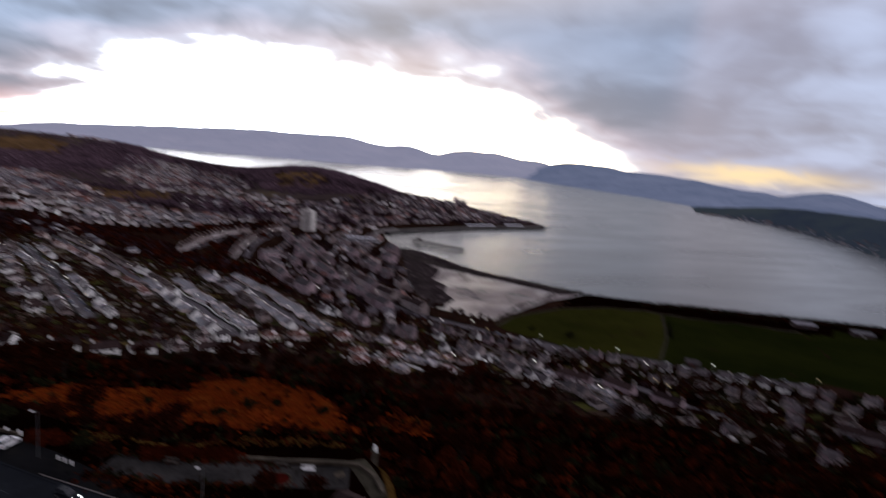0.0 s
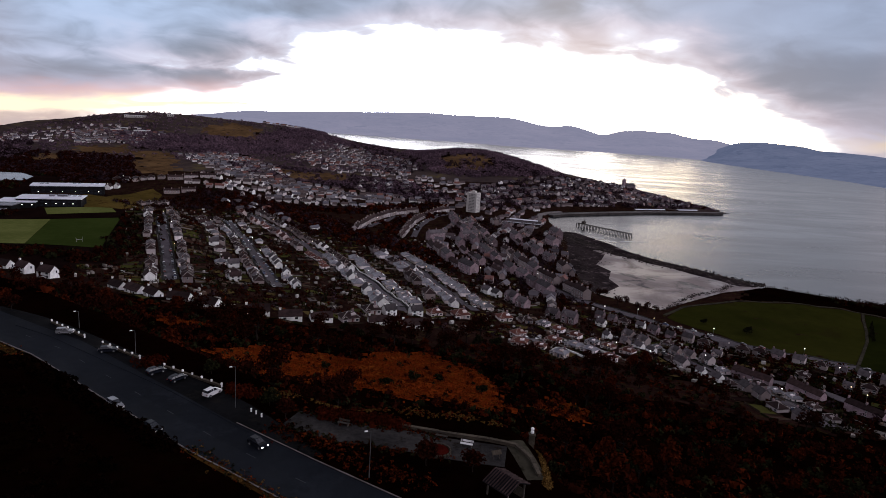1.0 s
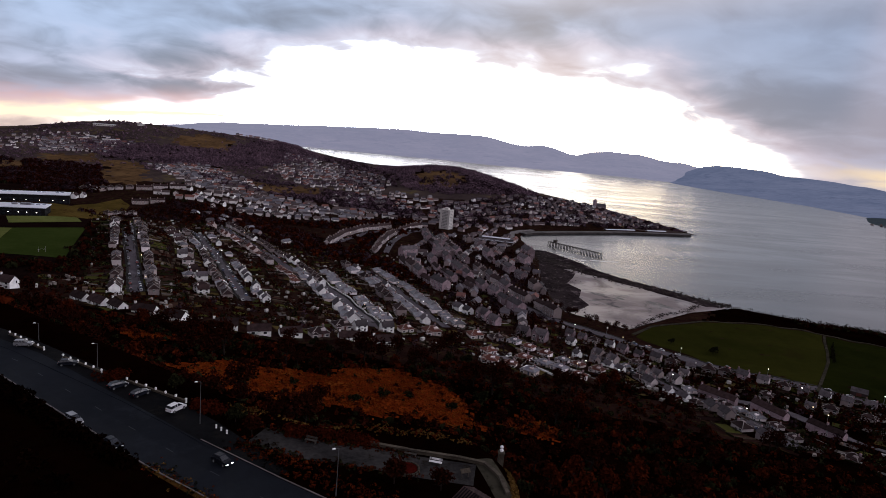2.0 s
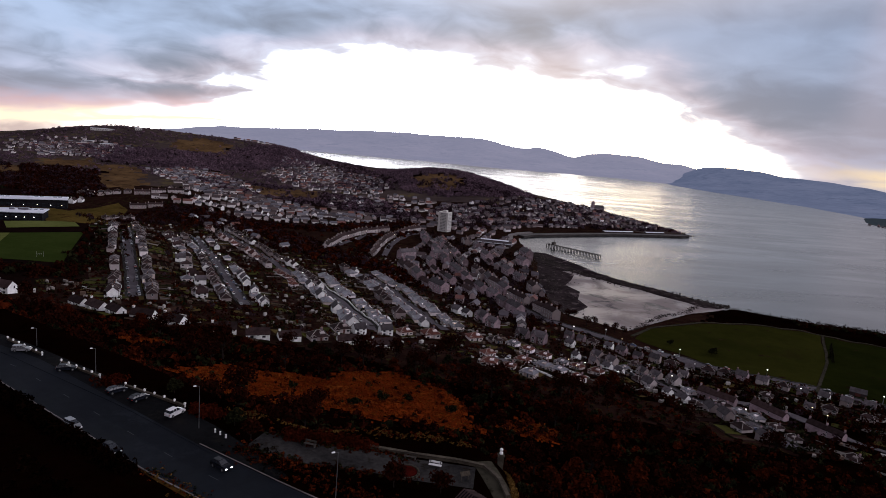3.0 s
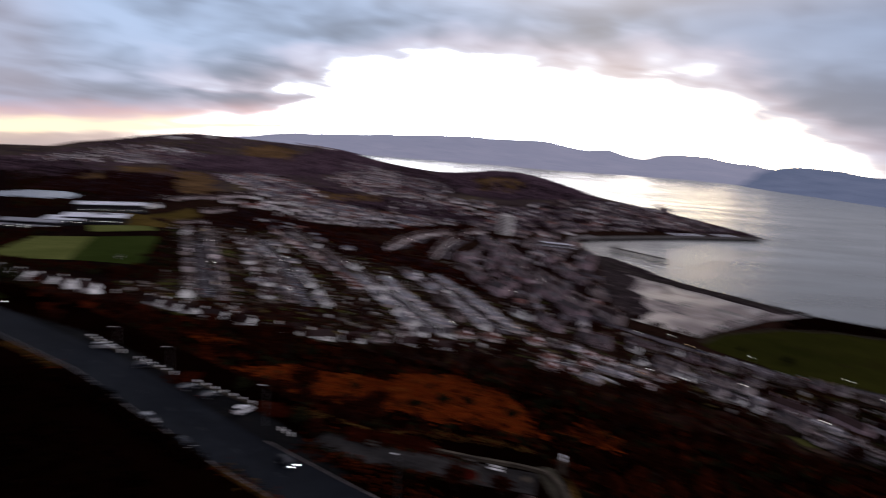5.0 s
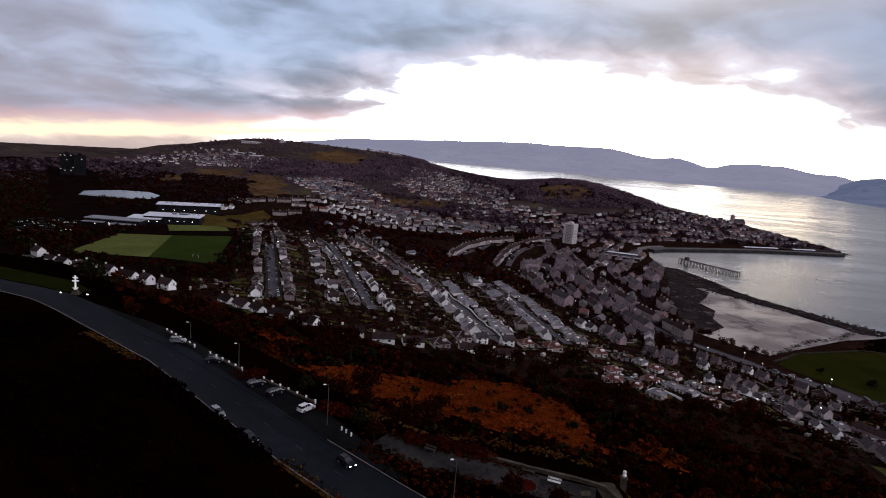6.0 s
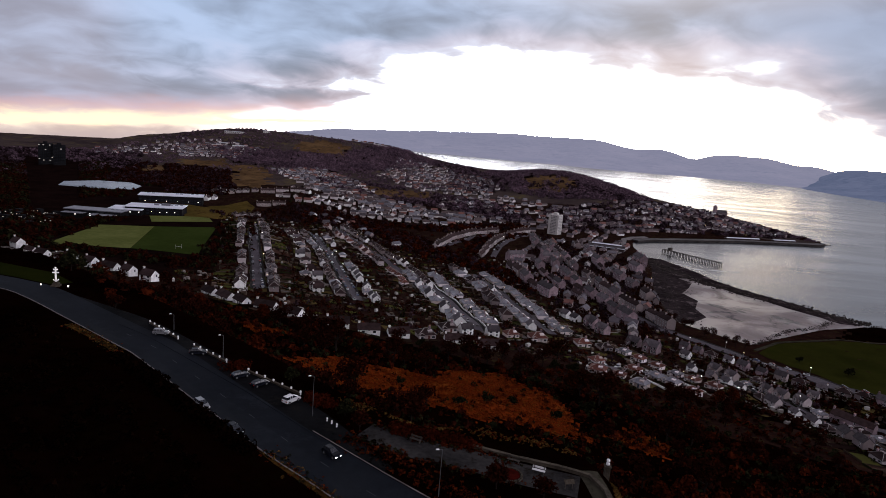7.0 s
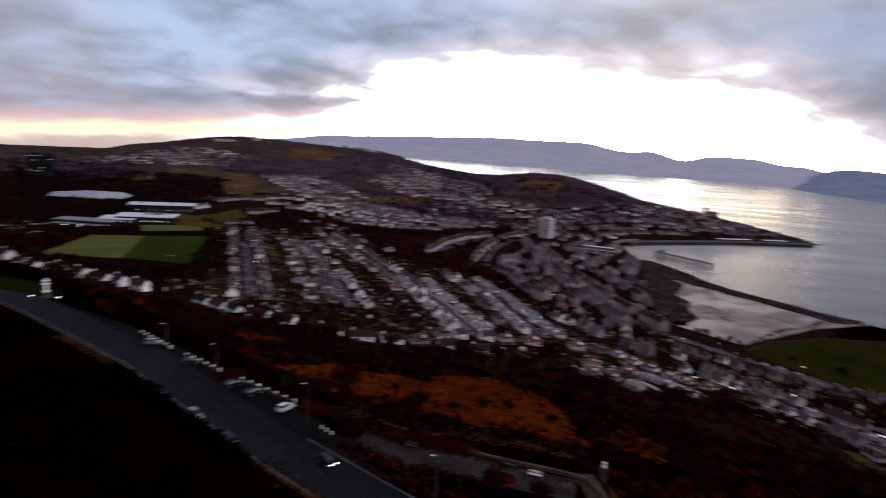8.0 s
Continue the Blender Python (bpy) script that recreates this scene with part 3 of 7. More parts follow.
patch_of("weed_bed_head", [(158, 690), (150, 640), (146, 590), (150, 556), (172, 548), (196, 578), (194, 606), (206, 640), (198, 668), (212, 696), (224, 726), (214, 744), (226, 752), (222, 778), (214, 820), (204, 868), (190, 852), (170, 760)], 0.0, "weed_bed", "dark weed and mud at the head of the bay", "beach", flat=0.40)
patch_of("weed_bed_bar", [(206, 742), (224, 748), (236, 722), (252, 712), (262, 690), (284, 668), (296, 646), (316, 622), (326, 604), (346, 606), (336, 632), (318, 664), (296, 690), (276, 716), (258, 752), (250, 790), (236, 826), (222, 862), (206, 868), (212, 800)], 0.0, "weed_bed", "dark weedy bar across the bay", "beach", flat=0.44)
ribbon("promenade", [(150, 842), (168, 872), (180, 906), (186, 950), (194, 990), (212, 1016), (240, 1038)], 8.0, 1.6, "kerb", "pale curved promenade along the harbour head", "pavement", gap=4.0)


def boulder_bank(name, line, width, count, label, seed, size=(0.5, 1.7)):
    """A bank of weed-dark stones, far too many to count."""
    rnd = random.Random(seed)
    pts = along(line, 2.0)
    verts, faces = [], []
    for _ in range(count):
        x, y, a = pts[rnd.randrange(len(pts))]
        o = rnd.gauss(0, width / 2.5)
        x, y = x - math.sin(a) * o, y + math.cos(a) * o
        s = rnd.uniform(*size)
        z = max(0.2, float(ground_z(x, y)))
        k = len(verts)
        for i in range(5):
            q = i * 1.2566 + rnd.uniform(-0.3, 0.3)
            verts.append((x + math.cos(q) * s * rnd.uniform(0.8, 1.5), y + math.sin(q) * s * rnd.uniform(0.8, 1.5), z - 0.2))
        verts.append((x + rnd.uniform(-0.3, 0.3), y, z + s * rnd.uniform(0.35, 0.8)))
        faces += [[k + i, k + (i + 1) % 5, k + 5] for i in range(5)]
    return tagged(add_mesh(name, verts, faces, "weed"), label, "stones", kind="stuff")


boulder_bank("seaweed_bar", [(205, 860), (209, 800), (236, 738), (274, 695), (330, 634), (352, 610)], 16, 2600, "dark seaweed-covered stone bar", 1)
boulder_bank("seaweed_shore", [(352, 610), (418, 572), (452, 562), (555, 519), (640, 478)], 15, 2200, "dark weedy boulders along the shore", 2, (0.3, 0.8))
boulder_bank("seaweed_spit", [(212, 506), (260, 560), (296, 582), (330, 620)], 5, 700, "dark stone spit across the sand", 3, (0.4, 1.2))
boulder_bank("seaweed_mud", [(166, 552), (176, 640), (196, 720), (212, 840)], 24, 2200, "dark weed at the head of the bay", 4, (0.4, 1.3))
boulder_bank("headland_rocks", [(580, 1175), (562, 1330), (522, 1520), (462, 1750), (382, 2000)], 10, 1200, "dark rocks round the headland", 5, (1.0, 2.6))

# ---- buildings ----
M.update({
    "slate": surface("grey_slates", (0.07360, 0.07180, 0.08586), (0.17136, 0.16670, 0.18889), 0.46, 1.2, vary=0.40, spec=0.45),
    "dark_slate": surface("dark_weathered_slates", (0.0405, 0.0344, 0.0378), (0.0999, 0.0864, 0.0918), 0.8, 1.2, vary=0.45, spec=0.12),
    "brown_tile": surface("brown_roof_tiles", (0.0187, 0.0117, 0.0114), (0.0431, 0.0269, 0.0266), 0.9, 1.2, vary=0.35, spec=0.06),
    "red_tile": surface("red_clay_tiles", (0.065, 0.024, 0.018), (0.125, 0.046, 0.034), 0.9, 1.0, vary=0.35, spec=0.15),
    "sandstone": surface("brown_sandstone", (0.1305, 0.0946, 0.1023), (0.2846, 0.2121, 0.2327), 0.9, 1.6, vary=0.5, spec=0.1),
    "render": palette("painted_harling", [(0.88200, 0.79800, 0.80560), (0.69300, 0.59850, 0.57240), (0.90300, 0.82793, 0.84800), (0.50400, 0.41895, 0.39220), (0.84000, 0.75810, 0.76320)], 0.9, spec=0.1),
    "grey_render": palette("grey_harling", [(0.2720, 0.2204, 0.2120), (0.3360, 0.2812, 0.2720), (0.2080, 0.1710, 0.1680), (0.4480, 0.3952, 0.3920)], 0.9, spec=0.1),
    "cap": surface("pale_ridge_tiles", (0.22, 0.20, 0.19), (0.34, 0.32, 0.30), 0.85, 0.6, spec=0.05),
    "glass": surface("window_glass", (0.010, 0.012, 0.016), (0.025, 0.028, 0.034), 0.08, 1.0, spec=0.6),
    "trim": surface("white_window_frame", (0.60, 0.60, 0.60), (0.76, 0.76, 0.75), 0.6, 0.5),
    "door": palette("painted_door", [(0.10, 0.03, 0.025), (0.03, 0.05, 0.10), (0.04, 0.04, 0.045), (0.30, 0.29, 0.28)], 0.5),
    "pot": surface("clay_chimney_pot", (0.24, 0.12, 0.075), (0.36, 0.20, 0.13), 0.9, 0.4),
    "concrete": surface("pale_concrete_cladding", (0.40, 0.38, 0.36), (0.56, 0.54, 0.51), 0.85, 4.0, spec=0.1),
    "flat_roof": surface("pale_sheet_roof", (0.52, 0.54, 0.60), (0.68, 0.70, 0.76), 0.6, 5.0, spec=0.2),
    "cladding": surface("black_cladding", (0.006, 0.006, 0.007), (0.014, 0.013, 0.014), 0.95, 5.0, spec=0.02),
    "tower_pane": surface("greyed_tower_pane", (0.10, 0.10, 0.105), (0.17, 0.17, 0.175), 0.4, 3.0, spec=0.2),
    "pane_dull": surface("dull_dark_pane", (0.006, 0.007, 0.009), (0.012, 0.013, 0.016), 0.5, 5.0, spec=0.08),
    "brick": surface("dark_brick", (0.03150, 0.02240, 0.02250), (0.05950, 0.04340, 0.04200), 0.9, 1.2, spec=0.05),
    "timber": surface("dark_weathered_timber", (0.030, 0.026, 0.022), (0.075, 0.064, 0.055), 0.9, 0.8, spec=0.1),
})
M["lamp_white"] = lamp_glow("lit_lamp", (1.0, 0.90, 0.78), 6.0)
M["lamp_warm"] = lamp_glow("warm_lit_window", (1.0, 0.72, 0.40), 2.2)
M["lamp_dim"] = lamp_glow("far_lit_window", (1.0, 0.88, 0.75), 0.55)


class Shape:
    """Collects the faces of one mesh."""

    def __init__(self):
        self.v, self.f, self.s = [], [], []

    def add(self, verts, faces, slot=0):
        k = len(self.v)
        self.v += verts
        self.f += [[k + i for i in f] for f in faces]
        self.s += [slot] * len(faces)
        return self

    def box(self, x0, x1, y0, y1, z0, z1, slot=0, taper=0.0):
        c = [(x, y) for x, y in ((x0, y0), (x1, y0), (x1, y1), (x0, y1))]
        mx, my = (x0 + x1) / 2, (y0 + y1) / 2
        top = [(mx + (x - mx) * (1 - taper), my + (y - my) * (1 - taper), z1) for x, y in c]
        return self.add([(x, y, z0) for x, y in c] + top, [[3, 2, 1, 0], [4, 5, 6, 7], [0, 1, 5, 4], [1, 2, 6, 5], [2, 3, 7, 6], [3, 0, 4, 7]], slot)

    def tube(self, x, y, z0, z1, r0, r1, n=8, slot=0, tilt=(0, 0)):
        ring = [(math.cos(6.2832 * i / n), math.sin(6.2832 * i / n)) for i in range(n)]
        lo = [(x + c * r0, y + s * r0, z0) for c, s in ring]
        hi = [(x + tilt[0] + c * r1, y + tilt[1] + s * r1, z1) for c, s in ring]
        return self.add(lo + hi, [[i, (i + 1) % n, n + (i + 1) % n, n + i] for i in range(n)] + [list(range(n, 2 * n)), list(range(n))[::-1]], slot)

    def extrude_x(self, section, x0, x1, slot=0):
        """A closed (y, z) outline drawn out along x."""
        n = len(section)
        return self.add([(x0, y, z) for y, z in section] + [(x1, y, z) for y, z in section],
                        [[i, (i + 1) % n, n + (i + 1) % n, n + i] for i in range(n)] + [list(range(n))[::-1], list(range(n, 2 * n))], slot)

    def make(self, name, mats, parent=None, smooth=False):
        return add_mesh(name, self.v, self.f, mats, parent, self.s, smooth)


def part(name, shape, mats, parent, label="", at=None):
    ob = shape.make(name, mats, parent) if isinstance(shape, Shape) else new(name, shape)
    ob.parent = parent
    if at is not None:
        ob.matrix_local = at
    return tagged(ob, label)


def gable_walls(L, W, h, r, foot=3.0):
    s = Shape()
    return s.extrude_x([(-W / 2, -foot), (W / 2, -foot), (W / 2, h), (0, h + r), (-W / 2, h)], -L / 2, L / 2)


def gable_roof(L, W, h, r, over=0.45, thick=0.28):
    k = r / (W / 2)
    yo, zo = W / 2 + over, h - over * k
    return Shape().extrude_x([(-yo, zo + 0.02), (0, h + r + 0.02), (yo, zo + 0.02), (yo, zo + thick), (0, h + r + thick + 0.06), (-yo, zo + thick)], -L / 2 - 0.25, L / 2 + 0.25)


def hip_roof(L, W, h, r, over=0.5, thick=0.25, ridge=None):
    a, b = L / 2 + over, W / 2 + over
    g = (L - W) / 2 if ridge is None else ridge / 2
    e = [(-a, -b, h), (a, -b, h), (a, b, h), (-a, b, h)]
    u = [(x, y, h + thick) for x, y, _ in e]
    s = Shape()
    s.add(e + u + [(-g, 0, h + r), (g, 0, h + r)], [[3, 2, 1, 0], [0, 1, 5, 4], [1, 2, 6, 5], [2, 3, 7, 6], [3, 0, 4, 7], [4, 5, 9, 8], [6, 7, 8, 9], [5, 6, 9], [7, 4, 8]])
    # pale cap tiles along the hips and the ridge
    for p, q in (((-a, -b, h + thick), (-g, 0, h + r)), ((a, -b, h + thick), (g, 0, h + r)), ((a, b, h + thick), (g, 0, h + r)), ((-a, b, h + thick), (-g, 0, h + r)), ((-g, 0, h + r), (g, 0, h + r))):
        p, q = Vector(p), Vector(q)
        k = (q - p).cross(Vector((0, 0, 1)))
        k = k.normalized() * 0.17 if k.length > 1e-6 else Vector((0.17, 0, 0))
        up = Vector((0, 0, 0.11))
        s.add([tuple(p - k), tuple(p + k), tuple(q + k), tuple(q - k), tuple(p + up), tuple(q + up)], [[0, 3, 5, 4], [1, 4, 5, 2]], 1)
    return s


def window_mesh(width, high):
    # one piece: outer edge, face, reveal and the pane set back in it
    f = 0.11
    o = [(-width / 2, 0), (width / 2, 0), (width / 2, high), (-width / 2, high)]
    i = [(-width / 2 + f, f), (width / 2 - f, f), (width / 2 - f, high - f), (-width / 2 + f, high - f)]
    s = Shape()
    s.add([(x, 0.06, z) for x, z in o] + [(x, -0.08, z) for x, z in o] + [(x, -0.08, z) for x, z in i] + [(x, -0.01, z) for x, z in i],
          [[k, (k + 1) % 4, 4 + (k + 1) % 4, 4 + k] for k in range(4)] + [[4 + k, 4 + (k + 1) % 4, 8 + (k + 1) % 4, 8 + k] for k in range(4)] + [[8 + k, 8 + (k + 1) % 4, 12 + (k + 1) % 4, 12 + k] for k in range(4)])
    s.f.append([12, 13, 14, 15])
    s.s.append(1)
    ob = s.make("window", ["trim", "glass"])
    me = ob.data
    bpy.data.objects.remove(ob)
    return me


WIN = {"wide": window_mesh(1.9, 1.35), "tall": window_mesh(1.1, 1.75), "big": window_mesh(2.6, 1.5)}


def windows(house, spots):
    """Windows on the walls: kind, x, y, sill height, and the way they face in degrees (0 faces -y)."""
    for kind, x, y, z, face in spots:
        part("window", WIN[kind], None, house, at=Matrix.Translation((x, y, z)) @ Matrix.Rotation(radians(face), 4, "Z"))


def chimney(house, x, y, z0, z1, pots=2, mat="sandstone", w=0.55, d=0.8, apart=False):
    s = Shape().box(x - w, x + w, y - d / 2, y + d / 2, z0, z1 - 0.2).box(x - w - 0.1, x + w + 0.1, y - d / 2 - 0.1, y + d / 2 + 0.1, z1 - 0.2, z1)
    clay = Shape()
    for i in range(pots):
        px = x + (i - (pots - 1) / 2) * 0.5
        clay.tube(px, y, z1, z1 + 0.55, 0.15, 0.12, 7)
    if apart:
        stack = part("chimney", s, mat, house)
        for i in range(pots):
            part("chimney_pot", Shape().tube(x + (i - (pots - 1) / 2) * 0.5, y, z1, z1 + 0.55, 0.15, 0.12, 7), "pot", stack)
        return
    s.add(clay.v, clay.f, 1)
    part("chimney", s, [mat, "pot"], house)


def front_door(house, x, y, face=0, wide=1.0):
    s = Shape().box(-wide / 2, wide / 2, -0.06, 0.04, 0, 2.05).box(-wide / 2 - 0.15, wide / 2 + 0.15, -0.75, 0.0, 2.15, 2.28)
    part("door", s, "door", house, at=Matrix.Translation((x, y, 0)) @ Matrix.Rotation(radians(face), 4, "Z"))


def house_base(name, label, category, group):
    ob = new(name)
    ob.empty_display_size = 0.5
    return tagged(ob, label, category, group)


def bungalow(roof, label, wall="render", detail=True):
    L, W, h, r = 9.4, 7.8, 2.6, 2.7
    b = house_base("bungalow", label, "house", "hillside bungalows")
    part("wall", Shape().box(-L / 2, L / 2, -W / 2, W / 2, -3, h), wall, b)
    part("roof", hip_roof(L, W, h, r), [roof, "cap"], b)
    chimney(b, 2.4, 1.1, h + 0.8, h + 3.4)
    if not detail:
        windows(b, [("wide", -3.2, -W / 2, 0.7, 0), ("wide", 2.6, W / 2, 0.7, 180)])
        return b
    part("bay", Shape().box(-4.6, -1.8, -W / 2 - 1.0, -W / 2, -3, h), wall, b)
    part("bay_roof", hip_roof(2.8, 2.4, h, 1.0, 0.25, 0.2, 0.5), [roof, "cap"], b).matrix_local = Matrix.Translation((-3.2, -W / 2 - 0.1, 0))
    part("dormer", Shape().extrude_x([(-W / 2 + 1.0, h + 0.5), (-0.6, h + 2.1), (-W / 2 + 1.0, h + 1.8)], 0.5, 3.0), wall, b)
    windows(b, [("wide", -3.2, -W / 2 - 1.0, 0.7, 0), ("wide", 3.4, -W / 2, 0.7, 0), ("wide", -3, W / 2, 0.8, 180), ("tall", L / 2, -1.3, 0.5, 90)])
    front_door(b, 0.9, -W / 2)
    return b


def gabled(roof, label, wall="render", L=9.5, W=6.6, h=4.4, r=2.9, group="gabled houses", detail=True, floors=(0.7, 2.8)):
    b = house_base("house" if len(floors) > 1 else "cottage", label, "house", group)
    part("wall", gable_walls(L, W, h, r), wall, b)
    part("roof", gable_roof(L, W, h, r), roof, b)
    chimney(b, -L / 2 + 0.7, 0, h + r - 0.9, h + r + 1.2, 2, wall, apart=len(floors) == 1)
    if not detail:
        windows(b, [("wide", -L / 4, -W / 2, floors[-1], 0), ("big", 0, W / 2, floors[-1], 180)])
        return b
    for z in floors:
        windows(b, [("wide", -L / 4, -W / 2, z, 0), ("wide", L / 4, -W / 2, z, 0), ("big", 0, W / 2, z, 180)])
    windows(b, [("tall", L / 2, 1.2, floors[-1], 90)])
    front_door(b, 0.0, -W / 2)
    part("porch", Shape().box(-1.1, 1.1, -W / 2 - 1.2, -W / 2 - 0.8, -3, 2.15), wall, b)
    return b


def semi(roof, label, wall="grey_render", detail=True):
    L, W, h, r = 11.5, 6.8, 4.5, 2.7
    b = house_base("semi_detached_house", label, "house", "semi-detached houses")
    part("wall", Shape().box(-L / 2, L / 2, -W / 2, W / 2, -3, h), wall, b)
    part("roof", hip_roof(L, W, h, r), [roof, "cap"], b)
    chimney(b, 0, 0.2, h + r - 0.6, h + r + 1.1, 3, "brick", 0.8)
    if not detail:
        windows(b, [("big", -3.5, -W / 2, 2.7, 0), ("big", 3.5, -W / 2, 2.7, 0), ("big", 0, W / 2, 2.7, 180)])
        return b
    for z in (0.7, 2.8):
        windows(b, [("big", -3.5, -W / 2, z, 0), ("big", 3.5, -W / 2, z, 0), ("big", 0, W / 2, z, 180)])
    windows(b, [("tall", L / 2, 0, 2.6, 90)])
    front_door(b, -1.1, -W / 2)
    front_door(b, 1.1, -W / 2)
    return b


def terrace(roof, label, wall, L=27.0, W=7.5, h=5.4, r=3.0, floors=2, bays=6, name="terrace", group="terraced rows"):
    b = house_base(name, label, "house", group)
    part("wall", gable_walls(L, W, h, r), wall, b)
    part("roof", gable_roof(L, W, h, r, 0.3), roof, b)
    for i in range(3):
        x = -L / 2 + 0.6 + i * (L - 1.2) / 2
        chimney(b, x, 0, h + r - 1.0, h + r + 1.6, 3, wall, 0.5, 1.5)
    for f in range(floors):
        z = 0.9 + f * (h - 0.4) / floors
        for i in range(bays):
            x = -L / 2 + L * (i + 0.5) / bays
            windows(b, [("tall", x, -W / 2, z, 0)])
            if i == 2:
                windows(b, [("tall", x, W / 2, z, 180)])
    for i in range(2):
        front_door(b, (i - 0.5) * L / 2 + 1.4, -W / 2)
    return b


def villa(roof, label, wall):
    L, W, h, r = 9.5, 7.0, 5.0, 3.0
    b = house_base("villa", label, "house", "shore villas")
    part("wall", gable_walls(L, W, h, r), wall, b)
    part("roof", gable_roof(L, W, h, r), roof, b)
    wing = Matrix.Translation((-2.2, -2.0, 0)) @ Matrix.Rotation(radians(90), 4, "Z")
    part("gable_wing", gable_walls(5.6, 3.9, h, 2.5), wall, b, at=wing)
    part("wing_roof", gable_roof(5.6, 3.9, h, 2.5, 0.3), roof, b, at=wing)
    chimney(b, L / 2 - 0.6, 0, h + r - 1, h + r + 1.4, 2, "sandstone", 0.5, 1.0, True)
    chimney(b, -L / 2 + 0.6, 0, h + r - 1, h + r + 1.4, 2, "sandstone", 0.5, 1.0, True)
    for z in (0.7, 3.0):
        windows(b, [("wide", -2.2, -4.8, z, 0), ("tall", 1.6, -W / 2, z, 0), ("tall", 3.5, -W / 2, z, 0), ("tall", -2, W / 2, z, 180)])
    front_door(b, 0.5, -W / 2)
    return b


PROTO = {}
for far in ("", "_far"):
    near = not far
    PROTO.update({
        "bung" + far: bungalow("slate", "white harled bungalow with a hipped grey slate roof", detail=near),
        "bung_red" + far: bungalow("red_tile", "white bungalow with a hipped red tiled roof", detail=near),
        "bung_brown" + far: bungalow("brown_tile", "cream bungalow with a hipped brown tiled roof", "grey_render", near),
        "gable" + far: gabled("brown_tile", "white gabled house with a brown tiled roof", "white", detail=near),
        "gable_slate" + far: gabled("dark_slate", "white two-storey house with a grey slate roof", "white", L=8.8, detail=near),
        "gable_red" + far: gabled("red_tile", "cream two-storey house with a red tiled roof", L=9.0, W=7.0, detail=near),
        "semi" + far: semi("brown_tile", "grey harled semi-detached house with a brown roof", detail=near),
        "semi_slate" + far: semi("dark_slate", "pale harled semi-detached house with a slate roof", "render", near),
    })
PROTO.update({
    "cottage": gabled("brown_tile", "long low white-gabled cottage with a brown roof", "white", L=12.5, W=6.2, h=2.6, r=2.7, group="hillside cottages", floors=(0.6,)),
    "terrace": terrace("brown_tile", "long pale terrace with dark roof and chimney stacks", "grey_render"),
    "terrace_stone": terrace("brown_tile", "brown stone terrace with chimney stacks", "sandstone"),
    "tenement": terrace("dark_slate", "brown sandstone tenement block with slate roof", "sandstone", 22.0, 9.5, 9.0, 3.4, 3, 5, "tenement", "sandstone tenements"),
    "tenement_pale": terrace("brown_tile", "pale painted tenement block with chimney stacks", "grey_render", 20.0, 9.0, 8.6, 3.2, 3, 5, "tenement", "sandstone tenements"),
    "villa": villa("dark_slate", "grey villa with a front gable and dark slates", "grey_render"),
    "villa_stone": villa("dark_slate", "brown stone villa with a front gable and slates", "sandstone"),
})
used = set()
BUILT = []
PLOTS = []


def settle(kind, x, y, turn, size=1.0):
    """Stand one building of a kind on the ground."""
    if math.hypot(x, y) > 470 and kind + "_far" in PROTO:
        kind += "_far"
    r = 7.0 if "tene" not in kind and "terr" not in kind else 13.0
    zs = ground_z(np.array([x - r * math.cos(turn), x, x + r * math.cos(turn)]), np.array([y - r * math.sin(turn), y, y + r * math.sin(turn)]))
    m = Matrix.Translation((x, y, float(zs.mean()))) @ Matrix.Rotation(turn, 4, "Z")
    BUILT.append((x, y))
    PLOTS.append((x, y, turn, r))
    if kind not in used:
        used.add(kind)
        PROTO[kind].matrix_basis = m @ Matrix.Scale(size, 4)
        return PROTO[kind]
    ob = copy_thing(PROTO[kind], m)
    ob.matrix_basis = m @ Matrix.Scale(size, 4)
    return ob


rnd = random.Random(11)


def house_row(kinds, line, gap, side=0.0, turn=0.0, jitter=1.5, miss=0.0, size=1.0):
    """Houses along a line, offset to one side, their fronts to the street."""
    for x, y, a in along(line, gap):
        if rnd.random() < miss + 0.06:
            continue
        x, y = x - math.sin(a) * side + rnd.uniform(-jitter, jitter), y + math.cos(a) * side + rnd.uniform(-jitter, jitter)
        settle(rnd.choice(kinds), x, y, a + radians(turn) + rnd.uniform(-0.11, 0.11) + (math.pi if side < 0 else 0), size * rnd.uniform(0.86, 1.12))


# the white row under the hill
house_row(["gable", "gable", "cottage"], [(-346, 418), (-264, 379), (-188, 350)], 19, jitter=2, size=0.9)
house_row(["cottage"], [(-165, 345), (-127, 320), (-95, 311)], 17.5, jitter=1, size=0.88)
house_row(["cottage", "bung_brown"], [(-79, 309), (-51, 318), (-20, 335), (15, 345)], 17, jitter=2)
# straight streets of the middle slope
house_row(["semi", "semi", "semi_slate"], STREETS[0], 13, 11, size=0.8)
house_row(["semi", "semi", "gable", "semi_slate"], STREETS[0], 13, -11, size=0.8)
house_row(["gable_slate", "semi", "bung", "gable"], [(-238, 690), (-188, 580), (-146, 480), (-118, 410)], 14, 0, 90, jitter=4, miss=0.15, size=0.82)
house_row(["semi", "gable_slate", "semi", "bung"], STREETS[1], 13.5, -11.5, size=0.85)
house_row(["gable_slate", "bung", "bung_brown"], STREETS[1], 15, 11.5, miss=0.25, size=0.85)
house_row(["semi", "semi", "gable"], STREETS[2], 12.5, 11, size=0.8)
house_row(["semi", "gable_red", "semi", "bung_red"], STREETS[2], 13, -11, size=0.8)
house_row(["bung"], STREETS[3], 14, 12.5)
house_row(["bung", "bung", "gable_slate"], STREETS[3], 14, -12.5)
house_row(["bung"], STREETS[4], 13.5, 11.5)
house_row(["bung", "bung", "gable_slate"], STREETS[4], 13.5, -11.5)
